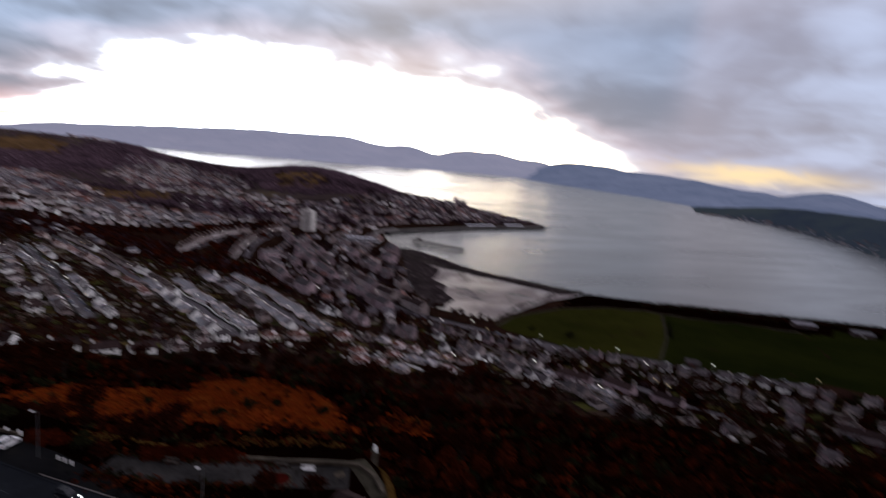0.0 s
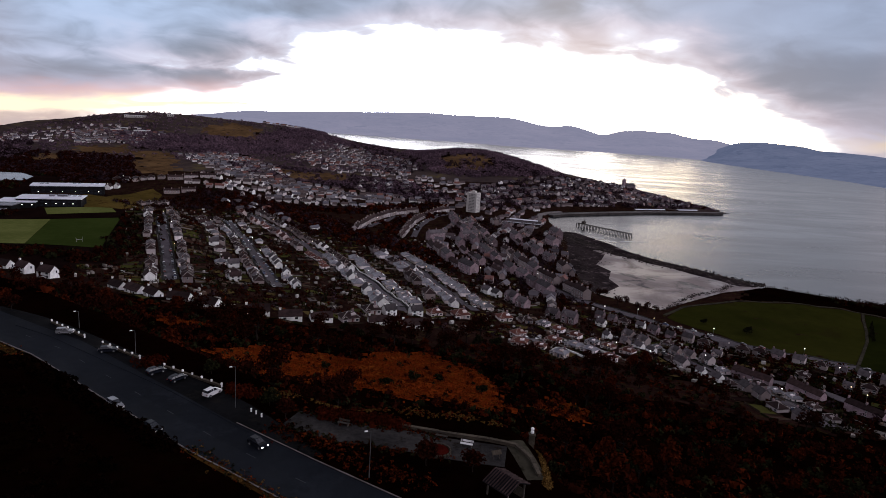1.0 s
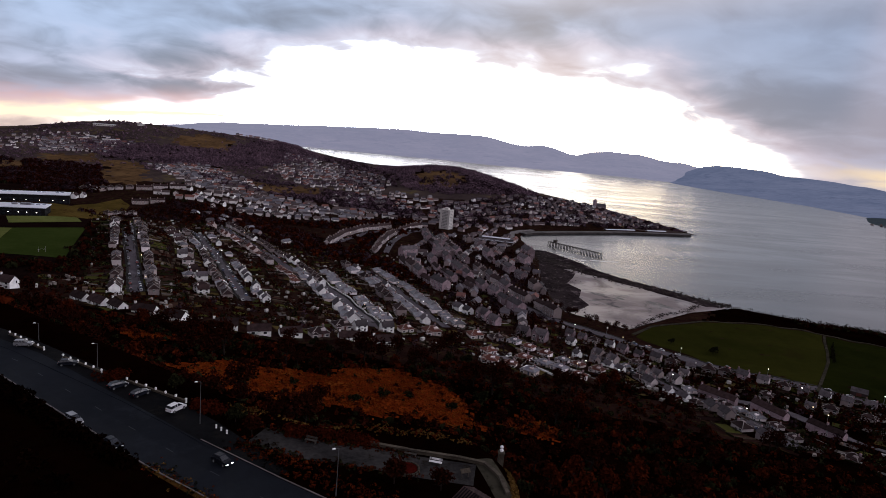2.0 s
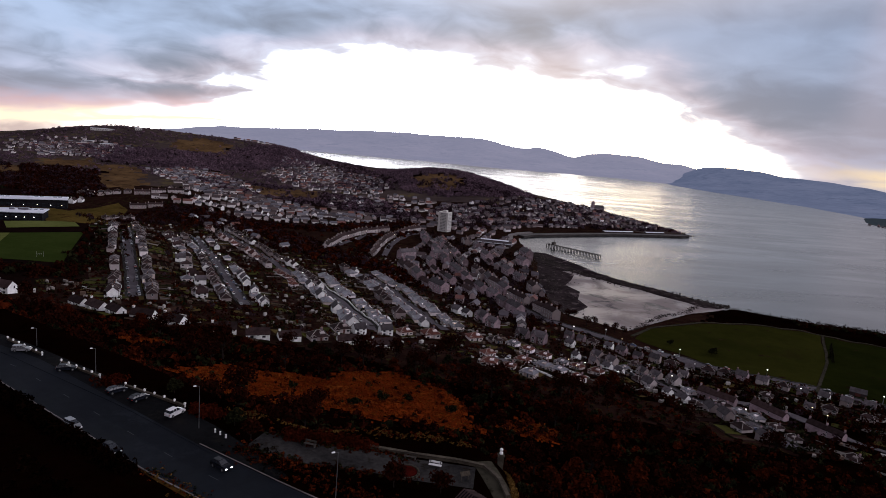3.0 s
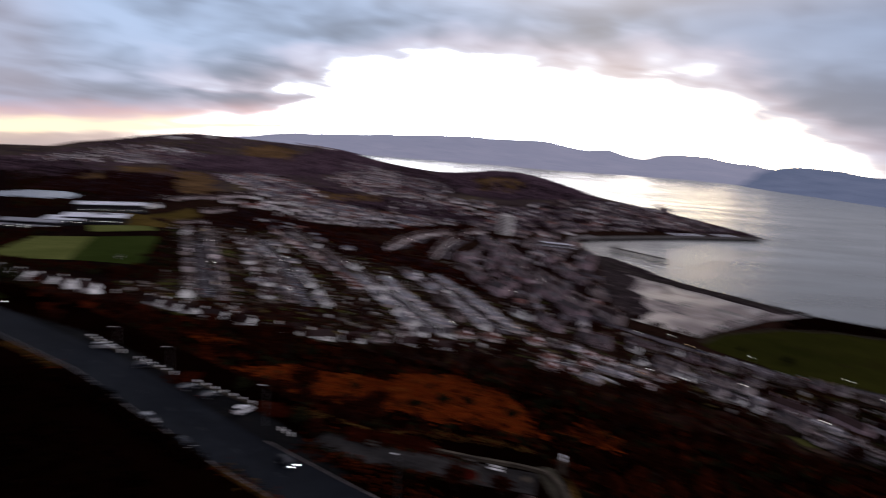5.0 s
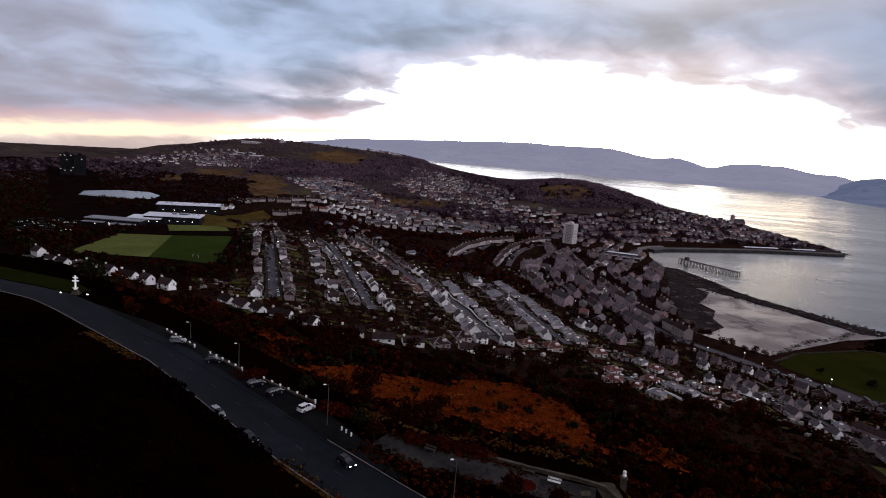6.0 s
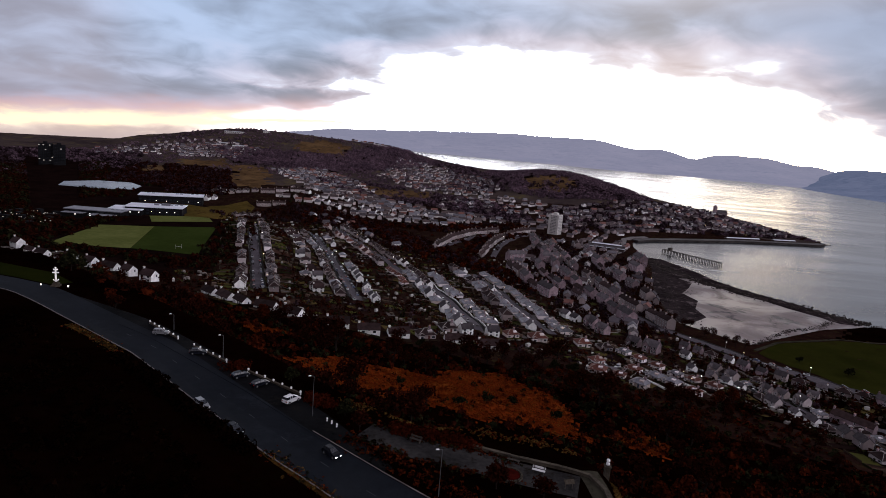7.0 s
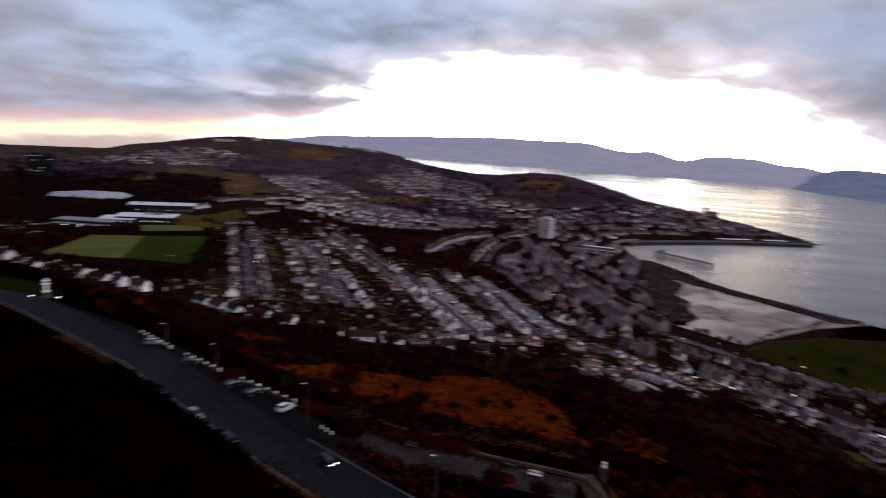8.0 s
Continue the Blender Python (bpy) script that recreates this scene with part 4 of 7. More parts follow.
house_row(["bung", "semi"], [(-45, 620), (-14, 566), (6, 500), (16, 440)], 15, -4, miss=0.2)
house_row(["bung_red", "gable_red", "bung_brown", "gable_slate"], [(-24, 372), (20, 395), (62, 405), (80, 412)], 15, 0, jitter=4)
# stone town round the head of the bay
house_row(["terrace"], [(-70, 723), (-60, 792), (-34, 868), (4, 912)], 23.5, jitter=0.5, size=0.85)
house_row(["terrace"], [(-17, 712), (-8, 798), (12, 884), (47, 955)], 23.5, jitter=0.5, size=0.85)
house_row(["tenement_pale", "tenement"], [(22, 716), (70, 744)], 23, 0, jitter=0.5)
house_row(["tenement", "tenement_pale", "terrace_stone"], [(18, 655), (34, 604), (58, 548)], 23, jitter=0.5)
house_row(["tenement", "tenement_pale"], [(60, 820), (75, 741), (95, 624), (114, 561), (138, 506)], 21, 12.5, jitter=2.5, miss=0.08, size=0.82)
house_row(["tenement", "terrace_stone", "tenement"], [(60, 880), (75, 741), (95, 624), (114, 561), (130, 520)], 21, -12.5, jitter=2.5, miss=0.08, size=0.82)
house_row(["terrace_stone", "tenement"], [(46, 690), (66, 610), (84, 560)], 28, 0, jitter=4, size=0.82)
house_row(["tenement", "tenement_pale", "terrace_stone"], [(112, 860), (118, 800), (126, 720), (146, 640), (150, 590)], 25, 0, 0, jitter=5, miss=0.15, size=0.82)
house_row(["tenement", "terrace_stone"], [(178, 800), (168, 770), (160, 735)], 26, 0, 35, jitter=2)
house_row(["bung", "gable_slate", "villa_stone"], [(60, 500), (80, 470), (98, 440), (122, 420)], 15, 0, jitter=2)
# red and slate roofs above the shore road
house_row(["bung_red", "bung", "bung_red"], [(58, 352), (76, 360), (92, 342), (106, 326)], 13, 9.5, jitter=1, size=0.86)
house_row(["bung_red", "bung_red", "bung"], [(84, 400), (98, 386), (114, 366), (128, 350)], 13, 6, jitter=1, size=0.86)
house_row(["bung", "bung_red"], [(62, 342), (82, 332), (98, 316)], 13, 0, jitter=1.5, size=0.86)
house_row(["villa_stone", "villa", "gable_slate", "semi", "villa_stone"], [(146, 462), (180, 424), (203, 402), (229, 384), (253, 360), (280, 330), (330, 278), (370, 240)], 11.5, -4, jitter=1.5, size=0.70)
house_row(["villa", "gable_slate", "bung_brown"], [(132, 428), (160, 398), (190, 372), (212, 352), (240, 330)], 17, 0, jitter=3, miss=0.2, size=0.70)
house_row(["villa", "bung", "bung_brown"], STREETS[9], 12.5, 9, size=0.70)
house_row(["bung_brown", "villa", "gable_slate"], STREETS[9], 12.5, -9, miss=0.1, size=0.70)
house_row(["terrace_stone"], [(190, 322), (207, 300), (222, 266), (230, 240)], 29, -2, jitter=0.5, size=0.70)
house_row(["villa_stone", "semi", "villa"], [(240, 318), (262, 300), (290, 262), (316, 236)], 15, 0, jitter=3.5, miss=0.12, size=0.66)
house_row(["terrace_stone", "villa_stone"], [(258, 228), (276, 210), (300, 186)], 27, 0, jitter=1, size=0.70)
house_row(["semi", "villa_stone"], [(268, 262), (292, 236), (318, 206)], 20, 0, jitter=3, size=0.70)
house_row(["villa_stone", "bung_brown"], [(205, 232), (214, 205), (226, 182)], 18, 0, jitter=3, size=0.70)
# terraces and villas round the top of the streets
house_row(["semi", "gable", "semi_slate"], [(-414, 883), (-385, 891), (-351, 898)], 11, jitter=1.5, size=0.85)
house_row(["terrace"], [(-341, 898), (-302, 918)], 21, jitter=1, size=0.7)
house_row(["terrace"], [(-324, 838), (-284, 862)], 21, jitter=0.5, size=0.68)
house_row(["semi"], [(-322, 742), (-302, 776)], 10.5, 0, 90, jitter=0.6, size=0.72)
house_row(["gable", "gable_slate"], [(-412, 834), (-392, 846)], 9, 0, 60, jitter=1, size=0.9)
house_row(["gable_slate", "semi_slate", "gable"], [(-296, 925), (-262, 905), (-226, 880)], 13, jitter=3, size=0.85)
house_row(["semi_slate", "gable"], [(-255, 950), (-215, 925), (-170, 895), (-130, 880)], 14, jitter=3, size=0.85)
for key in [k for k in PROTO if k not in used]:
    for ob in (*PROTO[key].children_recursive, PROTO[key]):
        bpy.data.objects.remove(ob)

# tower block by the bay
TOWER = (84, 962)
tower = house_base("tower_block", "pale concrete tower block rising over the town", "tower block", "")
tower.matrix_basis = Matrix.Translation((*TOWER, float(ground_z(*TOWER)))) @ Matrix.Rotation(radians(-32), 4, "Z") @ Matrix.Scale(0.80, 4)
part("wall", Shape().box(-10, 10, -8, 8, -4, 36).box(-10.4, -6.6, -8.4, 8.4, -4, 36.6).box(6.6, 10.4, -8.4, 8.4, -4, 36.6), "concrete", tower)
part("roof_plant", Shape().box(-4, 4, -3.5, 3.5, 36, 39.5).box(-3, 3, -2.5, 2.5, 39.5, 40), "concrete", tower)
BAND = Shape().box(-1.15, 1.15, -0.1, 0.1, 0, 1.5, 1).box(-1.3, 1.3, -0.16, 0.1, -0.15, 0, 0).box(-0.05, 0.05, -0.14, 0.1, 0, 1.5, 0).make("window", ["concrete", "tower_pane"])
band_mesh = BAND.data
bpy.data.objects.remove(BAND)
for f in range(12):
    for side, y, face in ((-1, -8.0, 0), (1, 8.0, 180)):
        for x in (-4.6, -1.55, 1.55, 4.6):
            part("window", band_mesh, None, tower, at=Matrix.Translation((x, y, 1.6 + f * 2.85)) @ Matrix.Rotation(radians(face), 4, "Z"))
    for x, face in ((10.4, 90), (-10.4, -90)):
        for y in (-4.5, 0, 4.5):
            part("window", band_mesh, None, tower, at=Matrix.Translation((x, y, 1.6 + f * 2.85)) @ Matrix.Rotation(radians(face), 4, "Z"))

# dark twin slab blocks far off over the moor
for k, (x, y, wide, tall) in enumerate(((-968, 1264, 27, 44), (-944, 1273, 23, 43))):
    slab = house_base("slab_block", "dark far-off slab block with a few lit windows", "tower block", "far slab blocks")
    slab.matrix_basis = Matrix.Translation((x, y, float(ground_z(x, y)))) @ Matrix.Rotation(radians(38), 4, "Z")
    part("wall", Shape().box(-wide / 2, wide / 2, -7, 7, -4, tall).box(-4, 4, -4, 4, tall, tall + 4), "cladding", slab)
    for f in range(13):
        for i in range(7):
            x = -wide / 2 + wide * (i + 0.5) / 7
            lit = rnd.random() < 0.035
            part("window", Shape().box(x - 1.2, x + 1.2, -7.12, -6.9, 1.5 + f * 3.2, 3.1 + f * 3.2), "lamp_dim" if lit else "pane_dull", slab)

# the school: three long low blocks with pale roofs and lit lamps
for k, (x0, y0, x1, y1, deep, tall) in enumerate(((-462, 770, -392, 800, 26, 10), (-402, 648, -347, 664, 26, 8), (-440, 606, -384, 612, 18, 7))):
    cx, cy, a = (x0 + x1) / 2, (y0 + y1) / 2, math.atan2(y1 - y0, x1 - x0)
    L = math.hypot(x1 - x0, y1 - y0)
    s = house_base("school_block", "long low school block with a pale flat roof", "school", "school blocks")
    s.matrix_basis = Matrix.Translation((cx, cy, float(ground_z(cx, cy)))) @ Matrix.Rotation(a, 4, "Z")
    part("wall", Shape().box(-L / 2, L / 2, -deep / 2, deep / 2, -5, tall), "cladding", s)
    part("roof", Shape().box(-L / 2 - 1, L / 2 + 1, -deep / 2 - 1.2, deep / 2 + 1, tall, tall + 0.8), "flat_roof" if k < 2 else "slate", s)
    if k == 1:
        # a lower wing steps forward from the left end, with plant boxes behind it
        part("wing_wall", Shape().box(-L / 2 - 14, -L * 0.18, -deep / 2 - 9, deep / 2 - 8, -5, 5.6), "cladding", s)
        part("wing_roof", Shape().box(-L / 2 - 15, -L * 0.18 + 1, -deep / 2 - 10, -deep / 2 - 1.3, 5.6, 6.4).box(-L / 2 - 15, -L / 2 - 1.1, -deep / 2 - 1.3, deep / 2 - 7, 5.6, 6.4), "flat_roof", s)
        for x in (-L * 0.05, L * 0.08, L * 0.16):
            part("plant_box", Shape().box(x, x + 4.5, 1.5, 5.5, tall + 0.8, tall + 2.6), "slate", s)
    if k == 2:
        # two lower pale-roofed wings before the dark block
        part("wing_wall", Shape().box(-L * 0.46, -L * 0.12, -deep / 2 - 8, -deep / 2 - 0.1, -5, 4.6).box(L * 0.05, L * 0.42, -deep / 2 - 11, -deep / 2 - 0.1, -5, 4.2), "cladding", s)
        part("wing_roof", Shape().box(-L * 0.48, -L * 0.10, -deep / 2 - 9, -deep / 2 - 1.3, 4.6, 5.2).box(L * 0.03, L * 0.44, -deep / 2 - 12, -deep / 2 - 1.3, 4.2, 4.8), "slate", s)
    for x in (-0.40, -0.33, 0.05, 0.12, 0.30, 0.37) if k == 0 else (0.22, 0.31, 0.40):
        part("rooflight", Shape().box(x * L, (x + 0.05) * L, deep * 0.16, deep * 0.36, tall + 0.8, tall + 1.15), "glass", s)
    for i in range(int(L / 5)):
        x = -L / 2 + 2.5 + i * 5
        part("window", Shape().box(x - 1.7, x + 1.7, -deep / 2 - 0.12, -deep / 2 + 0.1, 1.0, 2.8).box(x - 1.7, x + 1.7, -deep / 2 - 0.12, -deep / 2 + 0.1, 4.4, 6.0), "glass", s)
    for i in range(6):
        x = -L / 2 + L * (i + 0.5) / 6 + rnd.uniform(-3, 3)
        ahead = (0, 9 if x < -L * 0.18 else 0, 8 if -L * 0.46 < x < -L * 0.12 else 11 if L * 0.05 < x < L * 0.42 else 0)[k]
        part("wall_lamp", Shape().box(x - 0.35, x + 0.35, -deep / 2 - ahead - 0.5, -deep / 2 - ahead - 0.1, 3.4, 3.9), "lamp_white", s, "lit floodlight")

# long dark hall with pale roof bands near the head of the bay
hall = house_base("leisure_hall", "long dark hall with pale roof bands by the bay", "hall", "")
hall.matrix_basis = Matrix.Translation((150, 880, float(ground_z(150, 880)))) @ Matrix.Rotation(radians(-12), 4, "Z")
part("wall", Shape().box(-24, 24, -9, 9, -3, 6), "brick", hall)
part("roof", Shape().box(-25, 25, -10, -2, 6, 7).box(-25, 25, -2, 10, 6.6, 8.2), "dark_slate", hall)
part("roof_band", Shape().box(-25.3, 25.3, -10.4, -10.0, 5.6, 6.5), "flat_roof", hall, "pale fascia band")
part("rooflight", Shape().extrude_x([(1, 8.2), (4, 9.4), (7, 8.2)], -20, 20), "flat_roof", hall)
BUILT.extend([(140, 882), (150, 880), (160, 878)])

# pavilion and sheds by the fields
for x, y, a, L, W, h, roof, label in ((298, 352, -40, 9, 6, 2.6, "dark_slate", "small grey sports pavilion beside the field"), (520, 470, -30, 20, 9, 3.5, "slate", "grey boat shed near the shore"), (560, 440, -35, 18, 8, 3.5, "slate", "grey boat shed near the shore")):
    p = house_base("pavilion" if L < 20 else "boat_shed", label, "building", "")
    p.matrix_basis = Matrix.Translation((x, y, float(ground_z(x, y)))) @ Matrix.Rotation(radians(a), 4, "Z")
    part("wall", gable_walls(L, W, h, 1.8), "brick", p)
    part("roof", gable_roof(L, W, h, 1.8), roof, p)
    part("door", Shape().box(-1.4, 1.4, -W / 2 - 0.08, -W / 2 + 0.05, 0, 2.4), "door", p)


# long pale blocks along the far hill
for x0, y0, x1, y1, deep, tall in ((-903, 1986, -842, 2003, 12, 5), (-845, 1830, -826, 1834, 9, 5), (-794, 1798, -760, 1822, 10, 5), (-800, 2048, -782, 2056, 8, 7)):
    cx, cy, L = (x0 + x1) / 2, (y0 + y1) / 2, math.hypot(x1 - x0, y1 - y0)
    b = house_base("hill_block", "long pale block on the far hillside", "building", "far hill blocks")
    b.matrix_basis = Matrix.Translation((cx, cy, float(ground_z(cx, cy)))) @ Matrix.Rotation(math.atan2(y1 - y0, x1 - x0), 4, "Z")
    part("wall", Shape().box(-L / 2, L / 2, -deep / 2, deep / 2, -6, tall), "concrete", b)
    part("roof", Shape().box(-L / 2 - 0.6, L / 2 + 0.6, -deep / 2 - 0.6, deep / 2 + 0.6, tall, tall + 0.6), "flat_roof", b)
    for i in range(int(L / 6)):
        part("window", Shape().box(-L / 2 + 2 + i * 6, -L / 2 + 5 + i * 6, -deep / 2 - 0.1, -deep / 2 + 0.1, 1.4, 3.2), "glass", b)

# houses past counting, on the far slopes
def far_houses(name, areas, label, seed, wall="far_wall", cover="far_roof"):
    rr = random.Random(seed)
    walls, roofs = Shape(), Shape()
    for poly, turn, gx, gy, miss in areas:
        c, s = math.cos(radians(turn)), math.sin(radians(turn))
        us = [x * c + y * s for x, y in poly]
        vs = [-x * s + y * c for x, y in poly]
        v = min(vs)
        row = 0
        while v < max(vs):
            u = min(us) + rr.uniform(0, gx)
            while u < max(us):
                bend = 18 * math.sin(u / 90 + v / 140 + seed)
                x, y = u * c - (v + bend) * s, u * s + (v + bend) * c
                u += gx * rr.uniform(0.85, 1.25)
                if rr.random() < miss or not within(np.array([x]), np.array([y]), poly)[0] or min(math.hypot(x - q[0], y - q[1]) for q in BUILT) < 11:
                    continue
                L, W, h, r = rr.uniform(6.5, 12.5), rr.uniform(5.2, 7), rr.uniform(2.3, 4.2), rr.uniform(1.9, 2.7)
                z = float(ground_z(x, y))
                a = radians(turn) + rr.choice((0, 0, 0, 1.57)) + rr.uniform(-0.15, 0.15)
                ca, sa = math.cos(a), math.sin(a)
                for target, part_of in ((walls, gable_walls(L, W, h, r, 3)), (roofs, gable_roof(L, W, h, r))):
                    target.add([(x + p * ca - q * sa, y + p * sa + q * ca, z + e) for p, q, e in part_of.v], part_of.f)
            v += gy if row % 2 else gy * 0.62
            row += 1
    whole = tagged(new(name), label, "houses", kind="stuff")
    tagged(walls.make("far_walls", wall, whole), kind="stuff")
    tagged(roofs.make("far_roofs", cover, whole), kind="stuff")


M["far_wall"] = palette("far_house_walls", [(0.84, 0.80, 0.79), (0.40, 0.34, 0.33), (0.62, 0.57, 0.56), (0.26, 0.205, 0.205), (0.48, 0.42, 0.41), (0.80, 0.75, 0.74)], 0.95, True, spec=0.0)
M["far_roof"] = palette("far_house_roofs", [(0.1275, 0.1241, 0.1406), (0.0765, 0.0595, 0.0595), (0.1955, 0.1904, 0.2072), (0.1020, 0.0782, 0.0757), (0.1700, 0.0816, 0.0685), (0.0680, 0.0595, 0.0649)], 0.9, True, spec=0.0)
far_houses("distant_houses", [
    ([(-400, 1240), (-300, 960), (-330, 890), (-190, 840), (-90, 880), (-20, 980), (10, 1010), (-20, 1080), (-110, 1040), (-200, 1130), (-300, 1240)], 12, 12, 23, 0.12),
    ([(-560, 1480), (-400, 1260), (-330, 1250), (-250, 1240), (-330, 1420), (-480, 1600)], 35, 13, 24, 0.15),
    ([(-110, 1090), (60, 1090), (90, 1230), (10, 1320), (-120, 1270)], 30, 15, 30, 0.3),
    ([(-330, 1600), (-180, 1350), (-30, 1320), (0, 1450), (-60, 1700), (-180, 2000), (-330, 2000)], -20, 15, 28, 0.25),
    ([(-950, 1784), (-822, 1870), (-700, 1800), (-690, 1640), (-850, 1590)], 20, 13, 25, 0.2),
    ([(-560, 2150), (-450, 2200), (-380, 2290), (-480, 2330)], 10, 15, 30, 0.25),
    ([(-1150, 1650), (-1000, 1900), (-850, 1900), (-880, 1750)], 15, 20, 38, 0.3),
    ([(-1020, 1500), (-1080, 1720), (-900, 1800), (-880, 1560)], 10, 19, 40, 0.35),
    ([(-290, 830), (-210, 720), (-150, 700), (-90, 660), (-130, 760), (-200, 830)], 50, 17, 32, 0.5),
], "houses of the far hillside, white and grey", 5)
M["stone_roof_far"] = palette("dull_town_roofs", [(0.0935, 0.0816, 0.0928), (0.0646, 0.0510, 0.0553), (0.1445, 0.1326, 0.1482), (0.0816, 0.0612, 0.0625), (0.1615, 0.0782, 0.0678), (0.0510, 0.0442, 0.0500)], 0.8, True, spec=0.1)
M["stone_wall_far"] = palette("dull_stone_walls", [(0.3414, 0.2802, 0.2772), (0.2328, 0.1895, 0.1882), (0.5277, 0.4779, 0.4704), (0.2949, 0.2390, 0.2352), (0.8536, 0.8240, 0.8232), (0.2018, 0.1648, 0.1680), (0.4035, 0.3296, 0.3276)], 0.95, True, spec=0.0)
far_houses("headland_houses", [
    ([(110, 1000), (60, 1090), (90, 1200), (230, 1280), (330, 1330), (500, 1330), (545, 1230), (500, 1175), (370, 1145), (260, 1095), (195, 1030)], 25, 13, 25, 0.30),
    ([(120, 880), (100, 990), (190, 1010), (190, 900), (165, 830)], 60, 14, 24, 0.2),
    ([(50, 960), (20, 1040), (60, 1080), (110, 1000)], 20, 15, 26, 0.25),
    ([(20, 735), (60, 930), (130, 900), (180, 800), (160, 600), (140, 520), (110, 470), (60, 530), (20, 640)], 75, 12, 20, 0.58),
], "brown stone houses round the bay and over the headland", 6, "stone_wall_far", "stone_roof_far")


# scattered houses on the low point across the water
pr = random.Random(23)
walls, roofs = Shape(), Shape()
for _ in range(95):
    b = pr.uniform(38.5, 52)
    shore_r = float(np.interp(b, [k[0] for k in POINT], [k[1] for k in POINT]))
    rise = EYE + (shore_r + 260) * math.tan(radians(float(np.interp(b, [k[0] for k in POINT], [k[2] for k in POINT]))))
    v = abs(pr.gauss(0.05, 0.10)) + 0.03
    rr = shore_r + 260 * v
    x, y, z = rr * math.sin(radians(b)), rr * math.cos(radians(b)), rise * math.sin(min(v, 1) * 1.5708) ** 1.5 - 1.5
    L, a = pr.uniform(4, 7), pr.uniform(0, 3.14)
    for target, piece in ((walls, gable_walls(L, 4.5, 2.8, 1.8, 3)), (roofs, gable_roof(L, 4.5, 2.8, 1.8))):
        target.add([(x + p * math.cos(a) - q * math.sin(a), y + p * math.sin(a) + q * math.cos(a), z + e) for p, q, e in piece.v], piece.f)
whole = tagged(new("point_houses"), "small scattered houses on the low point", "houses", kind="stuff")
tagged(walls.make("far_walls", "far_wall", whole), kind="stuff")
tagged(roofs.make("far_roofs", "far_roof", whole), kind="stuff")

# ---- trees and scrub ----
M.update({
    "bark": soft("dark_bark", (0.010, 0.0074, 0.007), (0.028, 0.0202, 0.018), 0.6),
    "twigs": soft("bare_winter_twigs", (0.00756, 0.00193, 0.00116), (0.02484, 0.00571, 0.00299), 2.0, vary=0.5, island=True),
    "russet": soft("russet_leaves", (0.0212, 0.0041, 0.0017), (0.0614, 0.0107, 0.0033), 2.0, vary=0.5, island=True),
    # heather with the near brow's black shade put into the leaf colour
    "heather": soft("shaded_winter_heather", (0.0011, 0.0005, 0.0003), (0.0037, 0.0013, 0.0007), 3.0, vary=0.5, island=True),
    "olive": soft("dark_evergreen", (0.005, 0.006, 0.003), (0.018, 0.017, 0.007), 2.0, vary=0.5, island=True),
    # mauve: distant bare wood, paled and purpled in its colour for haze
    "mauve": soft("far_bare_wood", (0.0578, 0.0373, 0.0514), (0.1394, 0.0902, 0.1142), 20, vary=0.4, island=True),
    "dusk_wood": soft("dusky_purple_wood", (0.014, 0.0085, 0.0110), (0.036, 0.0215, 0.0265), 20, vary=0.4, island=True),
    "tuft": soft("bracken_fronds", (0.0765, 0.0119, 0.0022), (0.1827, 0.0306, 0.0051), 26, vary=0.45, island=True),
    "straw_fern": soft("bleached_bracken", (0.0720, 0.0171, 0.0029), (0.1620, 0.0432, 0.0074), 26, vary=0.45, island=True),
    "dull_tuft": soft("brown_bracken", (0.0190, 0.0042, 0.0015), (0.0816, 0.0159, 0.0043), 14, vary=0.5, island=True),
    "straw": soft("straw_grass", (0.0360, 0.0191, 0.0058), (0.1170, 0.0653, 0.0181), 6, vary=0.4, island=True),
})


def clumps(shape, rr, n, centre, radii, size, flat=1.0):
    """Small ragged leaf clumps spread through an uneven crown."""
    lobes = [(rr.uniform(-0.5, 0.5), rr.uniform(-0.5, 0.5), rr.uniform(-0.4, 0.5), rr.uniform(0.45, 0.75)) for _ in range(6)]
    for _ in range(n):
        lx, ly, lz, lr = rr.choice(lobes)
        d = Vector((rr.gauss(0, 1), rr.gauss(0, 1), rr.gauss(0, 1))).normalized() * lr * rr.uniform(0.55, 1.0)
        p = Vector((centre[0] + (lx + d.x) * radii[0], centre[1] + (ly + d.y) * radii[1], centre[2] + (lz + d.z) * radii[2] * flat))
        u = Vector((rr.gauss(0, 1), rr.gauss(0, 1), rr.gauss(0, 0.7))).normalized()
        v = u.cross(Vector((rr.gauss(0, 1), rr.gauss(0, 1), rr.gauss(0, 1)))).normalized()
        s = size * rr.uniform(0.6, 1.4)
        shape.add([tuple(p + u * s), tuple(p + v * s * 0.8 - u * 0.4 * s), tuple(p - v * s * 0.9 - u * 0.5 * s)], [[0, 1, 2]])


def limb(shape, a, b, r0, r1, n=5):
    a, b = Vector(a), Vector(b)
    d = (b - a).normalized()
    u = d.orthogonal().normalized()
    v = d.cross(u)
    ring = [(math.cos(6.2832 * i / n), math.sin(6.2832 * i / n)) for i in range(n)]
    shape.add([tuple(a + (u * c + v * s) * r0) for c, s in ring] + [tuple(b + (u * c + v * s) * r1) for c, s in ring], [[i, (i + 1) % n, n + (i + 1) % n, n + i] for i in range(n)])


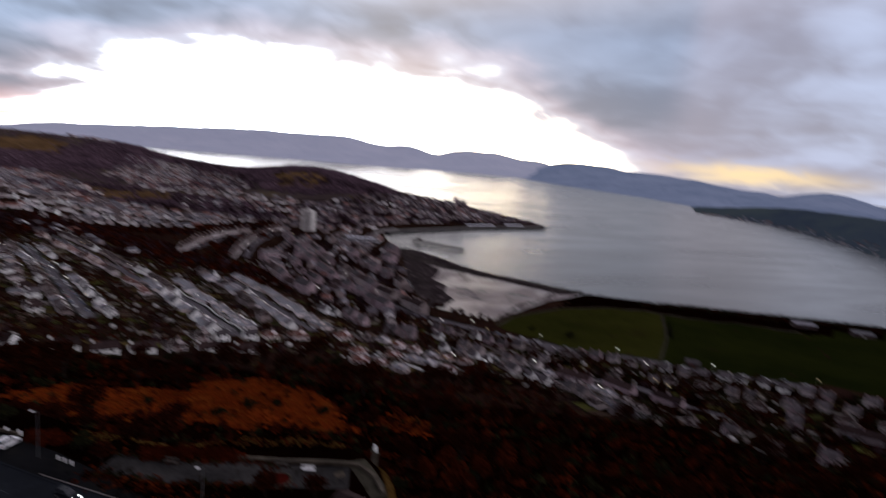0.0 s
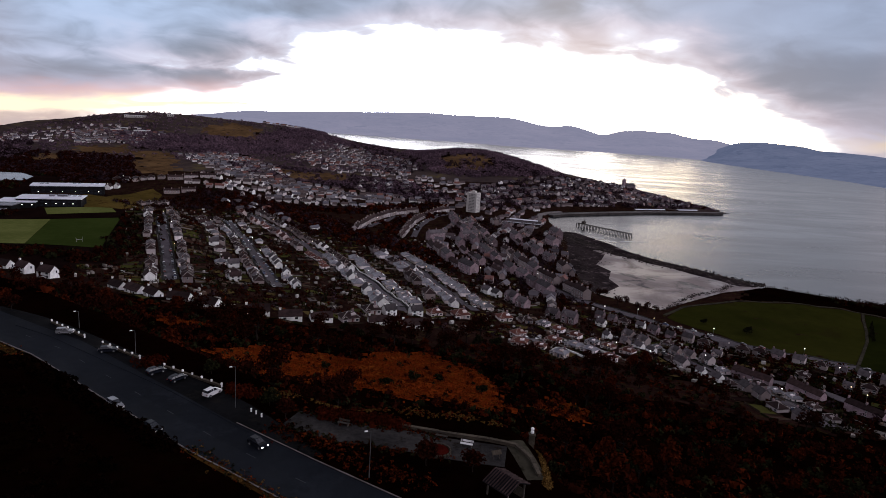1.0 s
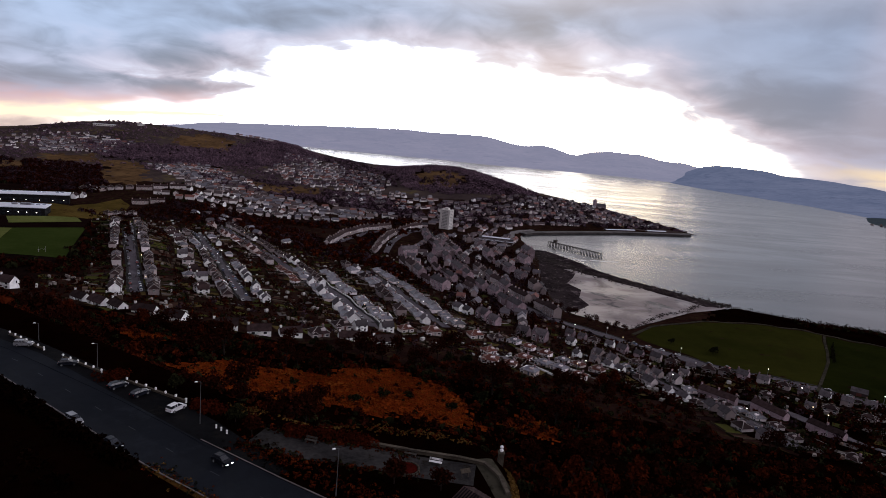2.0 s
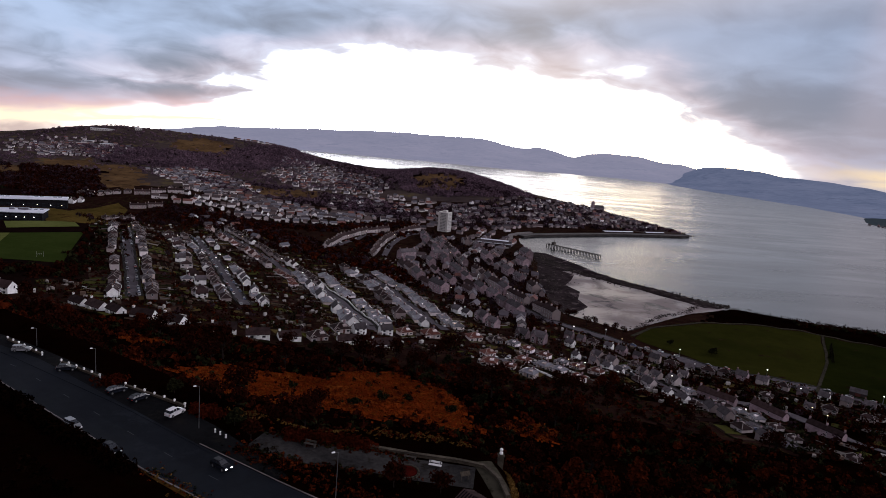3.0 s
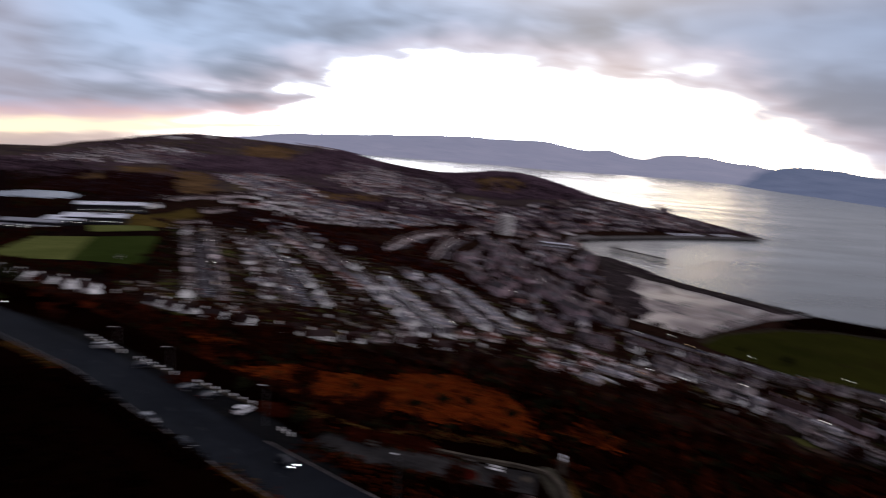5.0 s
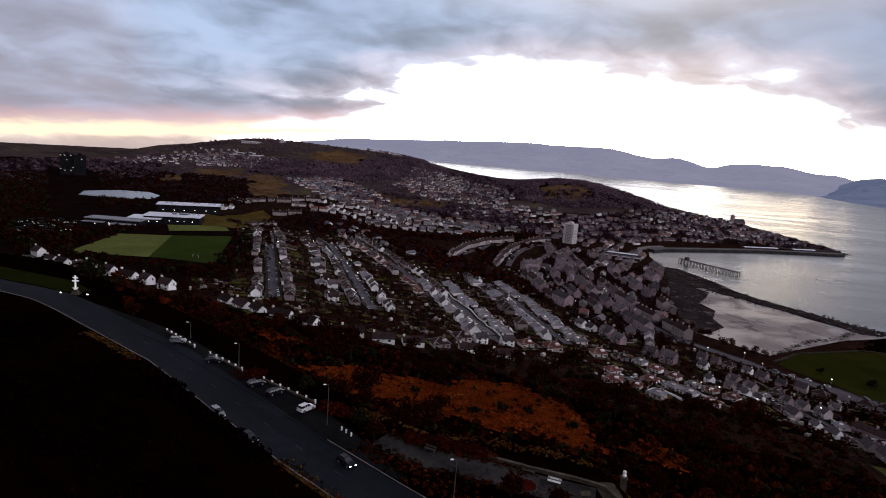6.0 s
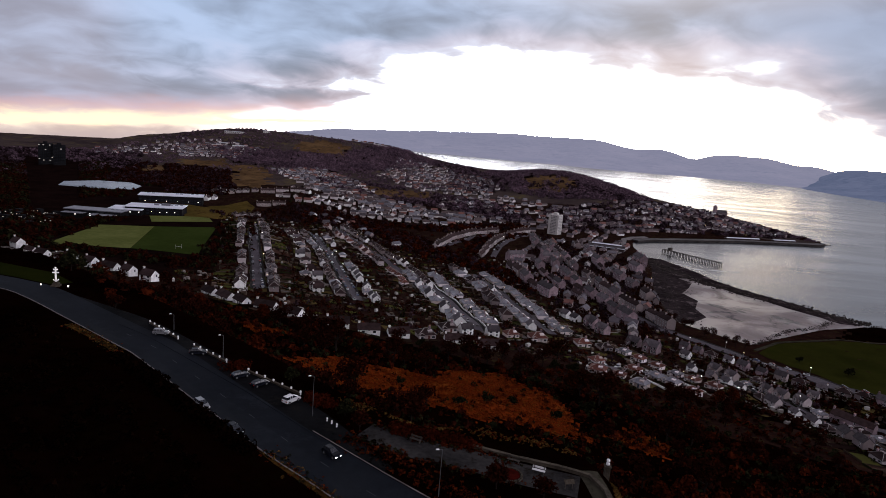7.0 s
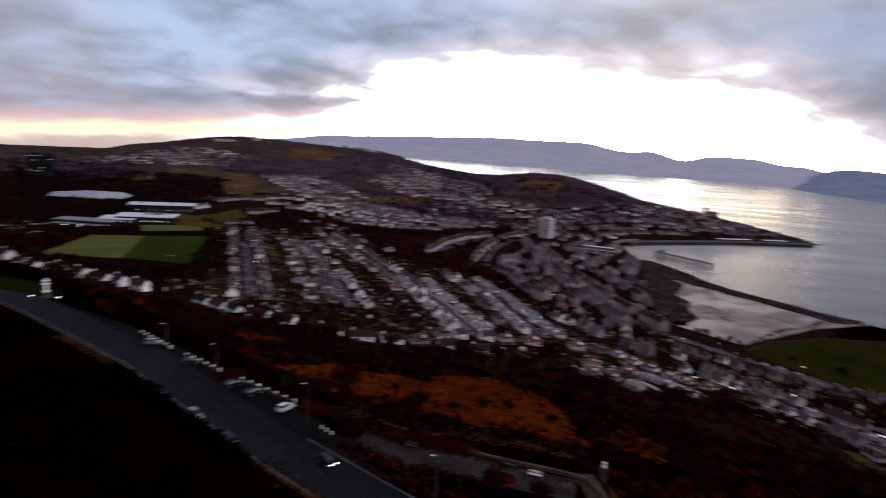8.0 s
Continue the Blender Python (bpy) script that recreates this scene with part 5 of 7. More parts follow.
def tree(name, label, group, seed, tall, wide, leaf, n, size, conifer=False):
    rr = random.Random(seed)
    base = tagged(new(name), label, "tree" if name != "bush" else "bush", group)
    wood = Shape()
    top = tall * (0.9 if conifer else 0.55)
    limb(wood, (0, 0, -0.5), (rr.uniform(-0.2, 0.2), rr.uniform(-0.2, 0.2), top * 0.55), tall * 0.03, tall * 0.02, 7)
    limb(wood, (0, 0, top * 0.5), (rr.uniform(-0.4, 0.4), rr.uniform(-0.4, 0.4), top), tall * 0.02, tall * 0.008, 6)
    for i in range(9):
        a = i * 2.4 + rr.uniform(-0.4, 0.4)
        z = top * rr.uniform(0.35, 0.9)
        r = wide * rr.uniform(0.45, 0.9)
        limb(wood, (0, 0, z), (math.cos(a) * r, math.sin(a) * r, z + tall * rr.uniform(0.12, 0.34) * (0.2 if conifer else 1)), tall * 0.012, tall * 0.003)
    part("trunk", wood, "bark", base)
    crown = Shape()
    if conifer:
        for k in range(7):
            f = k / 6
            clumps(crown, rr, n // 7, (0, 0, tall * (0.18 + 0.78 * f)), (wide * (1.02 - f) + 0.15, wide * (1.02 - f) + 0.15, tall * 0.08), size * (1.1 - 0.5 * f))
    else:
        clumps(crown, rr, n, (0, 0, tall * 0.64), (wide, wide, tall * 0.42), size)
    part("crown", crown, leaf, base)
    return base


TREES = [
    tree("tree", "bare dark winter tree on the hillside", "hillside trees", 1, 7.5, 3.0, "twigs", 520, 0.34),
    tree("tree", "bare dark winter tree on the hillside", "hillside trees", 2, 6.0, 2.6, "twigs", 460, 0.32),
    tree("tree", "dark evergreen tree among the houses", "hillside trees", 3, 8.0, 2.2, "olive", 520, 0.42, True),
    tree("tree", "russet-leaved tree above the houses", "hillside trees", 4, 6.0, 2.8, "russet", 460, 0.34),
    tree("bush", "dark round evergreen bush on rough ground", "hillside bushes", 5, 3.2, 1.9, "olive", 360, 0.30),
    tree("bush", "russet thorn bush on rough ground", "hillside bushes", 6, 2.8, 1.8, "russet", 340, 0.28),
    tree("bush", "bare dark thorn bush on rough ground", "hillside bushes", 7, 3.4, 2.0, "twigs", 360, 0.30),
]
fresh = set(range(len(TREES)))
built = np.array(BUILT)


def clear_of_houses(x, y, gap):
    return np.min(np.hypot(built[:, 0] - x, built[:, 1] - y)) > gap


def plant(i, x, y, scale=1.0):
    m = Matrix.Translation((x, y, float(ground_z(x, y)))) @ Matrix.Rotation(rnd.uniform(0, 6.28), 4, "Z")
    if i in fresh:
        fresh.remove(i)
        TREES[i].scale = (scale,) * 3
        TREES[i].matrix_basis = m @ Matrix.Scale(scale, 4)
        return
    ob = copy_thing(TREES[i], m)
    ob.matrix_basis = m @ Matrix.Scale(scale, 4)


HILLSIDE = [(-105, 148), (-230, 250), (-330, 372), (-200, 330), (-90, 292), (-30, 300), (40, 326), (130, 330), (160, 240), (250, 170), (130, 100), (60, 105), (20, 100), (-20, 118), (-60, 130)]
BRACKEN = COVERS[1][0]


CLEARINGS = [p for p, cover in COVERS if cover == 7]


def scatter(poly, n, seed, skip=None):
    rr = random.Random(seed)
    xs, ys = [p[0] for p in poly], [p[1] for p in poly]
    out = []
    while len(out) < n:
        x, y = rr.uniform(min(xs), max(xs)), rr.uniform(min(ys), max(ys))
        spot = np.array([x]), np.array([y])
        if not within(*spot, poly)[0] or (skip and within(*spot, skip)[0]):
            continue
        if 600 < y < 1330 and abs(math.degrees(math.atan2(x, y)) + 37.0) < 1.8:
            continue
        if y > 600 and any(within(*spot, p)[0] for p in CLEARINGS) and rr.random() < 0.93:
            continue
        out.append((x, y))
    return out


for x, y in scatter(HILLSIDE, 200, 21, BRACKEN):
    if clear_of_houses(x, y, 10):
        plant(rnd.choice([0, 0, 1, 1, 0, 3, 4, 5, 6, 6]), x, y, rnd.uniform(0.8, 1.75))
# lone bushes in the bracken and beside the parking strip
for x, y in ((-8, 205), (12, 232), (-30, 215), (20, 262), (-44, 200), (2, 224), (28, 222)):
    plant(4, x, y, rnd.uniform(0.9, 1.4))
for x, y, i in ((-33, 100.5, 4), (-20.8, 90, 4), (-17.5, 86, 6), (-82, 127, 6), (-88, 134, 5), (9, 74, 6), (3, 75, 6)):
    plant(i, x, y, rnd.uniform(0.7, 1.1))
# the heavy dark trees above the first houses
for x, y in ((1, 300), (-8, 292), (8, 306), (-63, 249), (-70, 256), (-56, 260), (-34, 305), (-28, 297), (38, 330), (46, 322), (30, 322), (110, 442), (118, 434), (102, 436), (-40, 178), (43, 248), (50, 260), (-95, 270), (-105, 282), (60, 290)):
    plant(rnd.choice([0, 1, 0, 4]), x, y, rnd.uniform(1.5, 2.1))
# single park trees
plant(4, 226, 462, 1.5)
plant(4, 247, 436, 1.9)
for x, y in ((170, 500), (184, 492), (196, 484), (160, 520), (168, 530), (150, 532), (178, 505), (190, 488), (158, 545), (144, 548)):
    plant(0, x, y, rnd.uniform(0.9, 1.3))


for x, y in ((345, 441), (340, 434), (336, 427), (352, 452)):
    plant(2, x, y, rnd.uniform(0.7, 1.0))


def thicket(name, label, spots, mat, seed, low, high, n, kind="woodland", tall=1.0, leaf=0.32):
    """A crowd of trees or bushes past counting: one mesh of ragged clumps and short stems."""
    rr = random.Random(seed)
    mats = mat if isinstance(mat, list) else [mat]
    shapes = [Shape() for _ in mats]
    z = ground_z(np.array([p[0] for p in spots]), np.array([p[1] for p in spots]))
    for (x, y), g in zip(spots, z):
        s = rr.uniform(low, high)
        sh = rr.choice(shapes)
        for _ in range(n):
            d = Vector((rr.gauss(0, 1), rr.gauss(0, 1), abs(rr.gauss(0.2, 0.9)))).normalized() * rr.uniform(0.6, 1.05)
            p = Vector((x + d.x * s, y + d.y * s, g + d.z * s * 1.25 * tall))
            u = Vector((rr.gauss(0, 1), rr.gauss(0, 1), rr.gauss(0, 1))).normalized()
            v = u.cross(d).normalized()
            k = s * rr.uniform(0.7, 1.3) * leaf * 1.35
            sh.add([tuple(p + u * k), tuple(p + v * k - u * 0.4 * k), tuple(p - v * k - u * 0.4 * k)], [[0, 1, 2]])
    whole = tagged(new(name), label, kind, kind="stuff")
    for sh, m in zip(shapes, mats):
        if sh.v:
            tagged(sh.make(name + "_leaves", m, whole), kind="stuff")


thicket("hillside_scrub", "dark thorn and gorse scrub covering the hillside", scatter(HILLSIDE, 3400, 31, BRACKEN), ["twigs", "twigs", "olive", "russet"], 1, 0.7, 2.1, 22, "scrub")
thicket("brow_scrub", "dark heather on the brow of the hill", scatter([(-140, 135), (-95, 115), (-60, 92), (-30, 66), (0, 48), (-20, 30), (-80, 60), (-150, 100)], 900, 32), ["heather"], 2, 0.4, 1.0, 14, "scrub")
thicket("east_scrub", "dark scrub below the viewpoint", scatter([(20, 72), (24, 100), (130, 100), (250, 170), (330, 120), (150, 20), (60, 50)], 1100, 33), ["twigs", "twigs", "russet", "olive"], 3, 0.8, 2.2, 20, "scrub")
fern = np.array(scatter(BRACKEN, 8200, 34) + scatter(COVERS[2][0], 700, 35) + scatter(COVERS[3][0], 700, 36))
fern = fern[waves(fern[:, 0], fern[:, 1], 11, 3) + 0.6 * waves(fern[:, 0], fern[:, 1], 4.5, 6) > -0.75].tolist()
thicket("bracken_tufts", "rust-orange dead bracken", fern, ["tuft", "tuft", "straw_fern"], 4, 0.25, 0.62, 11, "bracken", 0.6, 0.32)
thicket("bracken_thorn", "dark thorn creeping through the bracken", scatter(BRACKEN, 130, 39), ["twigs", "dull_tuft", "olive"], 21, 0.4, 1.5, 16, "scrub")
thicket("bracken_edge", "thin brown bracken among the thorn", scatter(HILLSIDE, 3600, 37, BRACKEN), "dull_tuft", 19, 0.25, 0.7, 10, "bracken", 0.6, 0.30)
M["red_hedge"] = soft("red_winter_hedge", (0.016, 0.0026, 0.0012), (0.042, 0.0070, 0.0028), 2.0, vary=0.25, island=True)
hedge = [(x + rnd.gauss(0, 0.5), y + rnd.gauss(0, 0.9)) for x, y, a in along([(-13, 88.0), (-6, 86.8), (-0.5, 85.2)], 0.10)]
hedge += [(x + rnd.gauss(0, 0.8), y + rnd.gauss(0, 0.8)) for x, y in ((-45, 103.2), (-43.4, 103.6), (-44.2, 104.4), (-27, 94), (-25.4, 93.3), (-26, 94.4), (-24.4, 92.8)) for _ in range(22)]
thicket("red_hedge", "dense dark red winter hedge beside the terrace", hedge, "red_hedge", 27, 0.4, 0.85, 26, "hedge", 1.3, 0.2)
low = [(x + rnd.gauss(0, 0.9), y + rnd.gauss(0, 1.3)) for x, y, a in along([(-18.6, 83.6), (-14, 80.8), (-9.8, 77.8), (-4.6, 74.6), (3, 70.5)], 0.045)]
thicket("red_undergrowth", "low dark red undergrowth between road and terrace", low, ["red_hedge", "heather", "dull_tuft", "heather"], 28, 0.15, 0.45, 14, "undergrowth", 0.8, 0.26)
edge = [(x + rnd.gauss(0, 0.7) - 0.9, y + rnd.gauss(0, 0.7) - 1.0) for x, y, a in along([(-64, 102.4), (-53.8, 95.4), (-43.6, 87.2), (-36, 81.6), (-29.5, 76.6)], 0.10)]
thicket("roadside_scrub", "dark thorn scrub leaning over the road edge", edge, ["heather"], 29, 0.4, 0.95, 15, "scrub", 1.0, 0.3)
grass = [(x + rnd.gauss(0, 0.7), y + rnd.gauss(0, 0.7)) for line in ([(-28.5, 76.8), (-21, 71), (-9, 62.6), (14, 47.5)], [(-84, 114.3), (-74, 108.6), (-66.5, 104)]) for x, y, a in along(line, 0.09)]
thicket("verge_grass", "dull winter grass on the road verge", grass, ["straw", "dull_tuft", "olive"], 31, 0.12, 0.35, 9, "grass", 0.7, 0.34)
thicket("terrace_weeds", "dark weeds and grass creeping over the terrace edges", [(x + rnd.gauss(0, 0.7), y + s * 2.9 + rnd.gauss(0, 0.5)) for s in (-1, 1) for x, y, a in along([(-18, 86.5), (-8, 82.5), (-1, 81.5), (6, 79.5)], 0.12)], ["dull_tuft", "olive", "twigs"], 20, 0.12, 0.42, 8, "weeds", 0.8, 0.42)
thicket("straw_tufts", "pale straw grass along the bank", [(x + rnd.gauss(0, 0.6), y + rnd.gauss(0, 0.7)) for x, y, a in along([(-23, 95.3), (-14, 91.6), (0, 89.8), (8, 89), (14, 87.4)], 0.035) if waves(np.array([x]), np.array([y]), 5.5, 4)[0] + rnd.uniform(-0.4, 0.4) > 0.05], ["straw", "straw", "dull_tuft"], 5, 0.10, 0.34, 8, "grass", 0.7, 0.34)
TOWN = [(-215, 400), (-222, 560), (-300, 640), (-330, 720), (-200, 780), (-60, 720), (60, 700), (140, 520), (330, 290), (300, 190), (210, 190), (130, 330), (40, 345), (-100, 330), (-200, 365)]
STREET_PTS = np.array([(x, y) for line in STREETS for x, y, a in along(line, 4.0)])


def off_street(x, y, gap):
    return np.min(np.hypot(STREET_PTS[:, 0] - x, STREET_PTS[:, 1] - y)) > gap


yards = [p for p in scatter(TOWN, 6500, 35) if clear_of_houses(p[0], p[1], 6.5) and off_street(p[0], p[1], 6.8)]
thicket("garden_hedges", "dark garden hedges and shrubs between the houses", yards, ["twigs", "olive", "twigs", "russet"], 6, 0.5, 1.9, 11, "hedges")
crowns = [p for p in scatter(TOWN, 1500, 45) if clear_of_houses(p[0], p[1], 7.5) and off_street(p[0], p[1], 6.0)]
thicket("garden_trees", "bare garden trees between the houses", crowns, ["twigs", "twigs", "dusk_wood", "olive"], 22, 1.3, 2.9, 16, "garden trees", 1.25, 0.26)
shore = [p for p in scatter([(130, 330), (140, 430), (200, 430), (370, 250), (330, 160), (230, 160), (190, 220)], 1100, 47) if clear_of_houses(p[0], p[1], 6.0) and off_street(p[0], p[1], 5.5)]
thicket("shore_garden_trees", "dark bare trees between the shore houses", shore, ["twigs", "twigs", "olive"], 25, 1.3, 3.3, 16, "garden trees", 1.25, 0.26)
stone = [p for p in scatter([(20, 730), (60, 930), (130, 900), (180, 800), (160, 600), (150, 500), (110, 460), (60, 520), (20, 640)], 900, 46) if clear_of_houses(p[0], p[1], 7.5) and off_street(p[0], p[1], 6.0)]
thicket("back_court_trees", "bare trees in the back courts of the stone town", stone, ["twigs", "dusk_wood"], 23, 1.4, 3.2, 18, "garden trees", 1.25, 0.26)
rim = [(x + rnd.gauss(0, 6), y + rnd.gauss(0, 6)) for line in ([(-372, 430), (-378, 530), (-352, 565)], [(-258, 585), (-222, 480), (-212, 430)], [(-350, 428), (-215, 425)]) for x, y, a in along(line, 2.2)]
thicket("pitch_trees", "dark trees round the playing fields", [p for p in rim if clear_of_houses(p[0], p[1], 8)], ["twigs", "olive", "twigs"], 24, 1.8, 4.0, 22)
top_end = [p for p in scatter([(-340, 700), (-300, 870), (-200, 860), (-90, 770), (-60, 690), (-110, 650), (-190, 770), (-270, 760)], 1000, 49) if clear_of_houses(p[0], p[1], 8)]
thicket("upper_street_trees", "bare trees above the ends of the streets", top_end, ["twigs", "dusk_wood", "twigs"], 30, 1.5, 3.6, 18, "garden trees", 1.2, 0.26)
band = [(x + rnd.gauss(0, 15), y + rnd.gauss(0, 15)) for x, y, a in along([(-256, 822), (-183, 790), (-121, 748), (-80, 700), (-30, 660), (10, 620), (36, 600)], 0.5)]
band += [(x + rnd.gauss(0, 7), y + rnd.gauss(0, 7)) for x, y, a in along([(-32, 720), (-24, 790), (0, 860), (30, 915)], 1.0)]
band += [(x + rnd.gauss(0, 10), y + rnd.gauss(0, 10)) for x, y, a in along([(-250, 850), (-190, 830), (-100, 840), (-70, 880), (-20, 940), (30, 990)], 0.9)]
thicket("town_trees", "belt of bare trees through the town", [p for p in band if clear_of_houses(p[0], p[1], 8)], ["twigs", "twigs", "dusk_wood", "russet"], 7, 2.0, 4.4, 26)
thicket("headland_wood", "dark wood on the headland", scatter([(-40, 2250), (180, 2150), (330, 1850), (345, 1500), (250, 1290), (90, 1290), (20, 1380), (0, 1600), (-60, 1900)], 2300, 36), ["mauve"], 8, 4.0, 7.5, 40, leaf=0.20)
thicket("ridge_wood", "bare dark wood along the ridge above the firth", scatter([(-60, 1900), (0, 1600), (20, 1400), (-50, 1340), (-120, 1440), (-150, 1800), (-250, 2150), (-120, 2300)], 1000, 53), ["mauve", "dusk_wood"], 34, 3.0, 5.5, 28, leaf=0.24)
thicket("headland_trees", "dark trees among the headland houses", scatter([(110, 1000), (60, 1090), (90, 1200), (230, 1280), (330, 1330), (500, 1345), (552, 1230), (500, 1170), (370, 1140), (260, 1095)], 1700, 37), ["mauve", "dusk_wood", "dusk_wood"], 9, 1.8, 4.6, 24, leaf=0.26)
thicket("west_wood", "dark wood west of the school", scatter([(-830, 1404), (-744, 1420), (-622, 1400), (-383, 880), (-475, 860), (-530, 960), (-633, 1000), (-720, 1040), (-800, 1240)], 2600, 38), ["twigs", "twigs", "dusk_wood"], 10, 3.0, 6.0, 34, leaf=0.22)
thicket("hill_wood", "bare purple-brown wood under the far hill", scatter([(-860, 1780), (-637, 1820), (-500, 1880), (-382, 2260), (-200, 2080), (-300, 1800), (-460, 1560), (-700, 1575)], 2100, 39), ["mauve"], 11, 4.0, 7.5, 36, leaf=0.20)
thicket("moor_wood", "dark woods on the western moor", scatter([(-760, 700), (-560, 560), (-430, 470), (-370, 440), (-375, 530), (-450, 570), (-520, 700), (-560, 840), (-680, 860), (-820, 1000), (-1000, 1250), (-1100, 1100)], 2500, 40), ["twigs", "olive", "twigs"], 12, 2.5, 5.5, 28, leaf=0.26)
thicket("pond_wood", "black wood between the reservoir and the school", scatter([(-520, 600), (-475, 640), (-525, 740), (-500, 830), (-560, 846), (-700, 856), (-900, 1000), (-820, 800), (-640, 600)], 1500, 52) + scatter([(-500, 830), (-430, 826), (-405, 872), (-475, 872)], 260, 54), ["twigs", "olive", "twigs"], 33, 2.4, 4.8, 26, leaf=0.26)
POND = [(-660, 846), (-685, 905), (-650, 965), (-590, 975), (-540, 935), (-525, 885), (-560, 850)]
banks = [p for p in scatter([(-1030, 1190), (-860, 1020), (-740, 800), (-620, 650), (-540, 560), (-490, 620), (-530, 740), (-520, 840), (-560, 970), (-660, 1010), (-720, 1060), (-800, 1230), (-900, 1380)], 2300, 61) if not within(np.array([p[0]]), np.array([p[1]]), POND)[0]]
thicket("reservoir_wood", "black winter wood on the banks of the reservoir", banks, ["twigs", "olive", "twigs"], 36, 2.2, 4.2, 24, leaf=0.28)
edge = [(x + rnd.gauss(0, 5), y + rnd.gauss(0, 4)) for x, y, a in along([(-362, 540), (-350, 424), (-300, 432), (-215, 428), (-208, 470), (-240, 585), (-262, 620)], 0.75)]
thicket("pitch_hedge", "dark trees and scrub round the school pitches", [p for p in edge if clear_of_houses(p[0], p[1], 8)], ["twigs", "olive", "twigs"], 37, 1.2, 3.0, 20, "scrub")
thicket("crest_wood", "tall dark wood on the crest of the headland", scatter([(60, 1500), (130, 1490), (210, 1430), (262, 1360), (240, 1300), (150, 1360), (60, 1420)], 330, 62), ["mauve", "dusk_wood", "dusk_wood"], 38, 4.5, 7.5, 34, leaf=0.22)
inner = [p for p in scatter([(30, 720), (70, 900), (130, 880), (170, 790), (158, 600), (140, 520), (110, 470), (60, 530), (28, 640)], 700, 63) if clear_of_houses(p[0], p[1], 7)]
thicket("town_gardens", "bare garden trees between the stone tenements", inner, ["twigs", "dusk_wood", "twigs"], 39, 1.2, 3.0, 18, "garden trees", leaf=0.28)
thicket("slope_wood", "bare trees between the upper streets", scatter([(-330, 1420), (-100, 1290), (20, 1200), (60, 1060), (0, 1010), (-60, 1080), (-200, 1150), (-330, 1250), (-420, 1400)], 1500, 41), ["mauve", "dusk_wood"], 13, 2.5, 5.0, 34, leaf=0.24)
thicket("shore_trees", "dark trees along the shore", [(x + rnd.gauss(0, 5), y + rnd.gauss(0, 5)) for x, y, a in along([(400, 556), (452, 535), (500, 505), (560, 485), (640, 440), (700, 410)], 0.7)], ["twigs", "olive"], 14, 1.1, 2.4, 18)
UPPER = [(-400, 1260), (-320, 960), (-340, 880), (-190, 830), (-80, 870), (0, 980), (20, 1060), (-110, 1080), (-200, 1150), (-300, 1260)]
thicket("headland_shore_trees", "dark trees along the headland shore", [(x + rnd.gauss(0, 9), y + rnd.gauss(0, 9)) for x, y, a in along([(300, 1500), (400, 1420), (480, 1360), (530, 1290), (552, 1220), (560, 1185)], 1.3)], ["mauve", "twigs"], 18, 2.0, 4.6, 26, leaf=0.26)
thicket("upper_gardens", "dark garden trees among the upper houses", scatter(UPPER, 1300, 43), ["twigs", "dusk_wood", "olive"], 16, 1.2, 3.2, 18, leaf=0.3)
thicket("moor_edge_trees", "dark trees over the western moor", [p for p in scatter([(-1250, 1500), (-1200, 1150), (-1000, 1000), (-850, 1050), (-840, 1400), (-950, 1600)], 2000, 48) if abs(math.degrees(math.atan2(p[0], p[1])) + 37.0) > 1.8 or p[1] > 1330], ["dusk_wood", "mauve", "dusk_wood"], 26, 2.2, 5.0, 18, leaf=0.3)
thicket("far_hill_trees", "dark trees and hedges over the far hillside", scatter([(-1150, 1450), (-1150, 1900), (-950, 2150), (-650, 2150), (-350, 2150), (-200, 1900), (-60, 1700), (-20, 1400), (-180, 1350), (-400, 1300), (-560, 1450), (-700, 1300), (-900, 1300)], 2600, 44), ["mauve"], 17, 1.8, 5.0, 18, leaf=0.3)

# garden plots between the houses: lawns, beds, paving, and the fences round them
M["plot"] = palette("garden_plots", [(0.0527, 0.0527, 0.0145), (0.0187, 0.0102, 0.0076), (0.0765, 0.0561, 0.0204), (0.0272, 0.0136, 0.0110), (0.1105, 0.0978, 0.0918), (0.0357, 0.0374, 0.0119), (0.0467, 0.0247, 0.0187), (0.0136, 0.0076, 0.0068)], 1.0, True, 4.0, 0.0)
M["fence"] = palette("garden_fences", [(0.016, 0.011, 0.008), (0.10, 0.075, 0.055), (0.030, 0.020, 0.014), (0.26, 0.24, 0.22), (0.016, 0.018, 0.008), (0.05, 0.035, 0.025)], 0.95, True, 2.0, 0.0)
plots, fences = Shape(), Shape()
gr = random.Random(77)
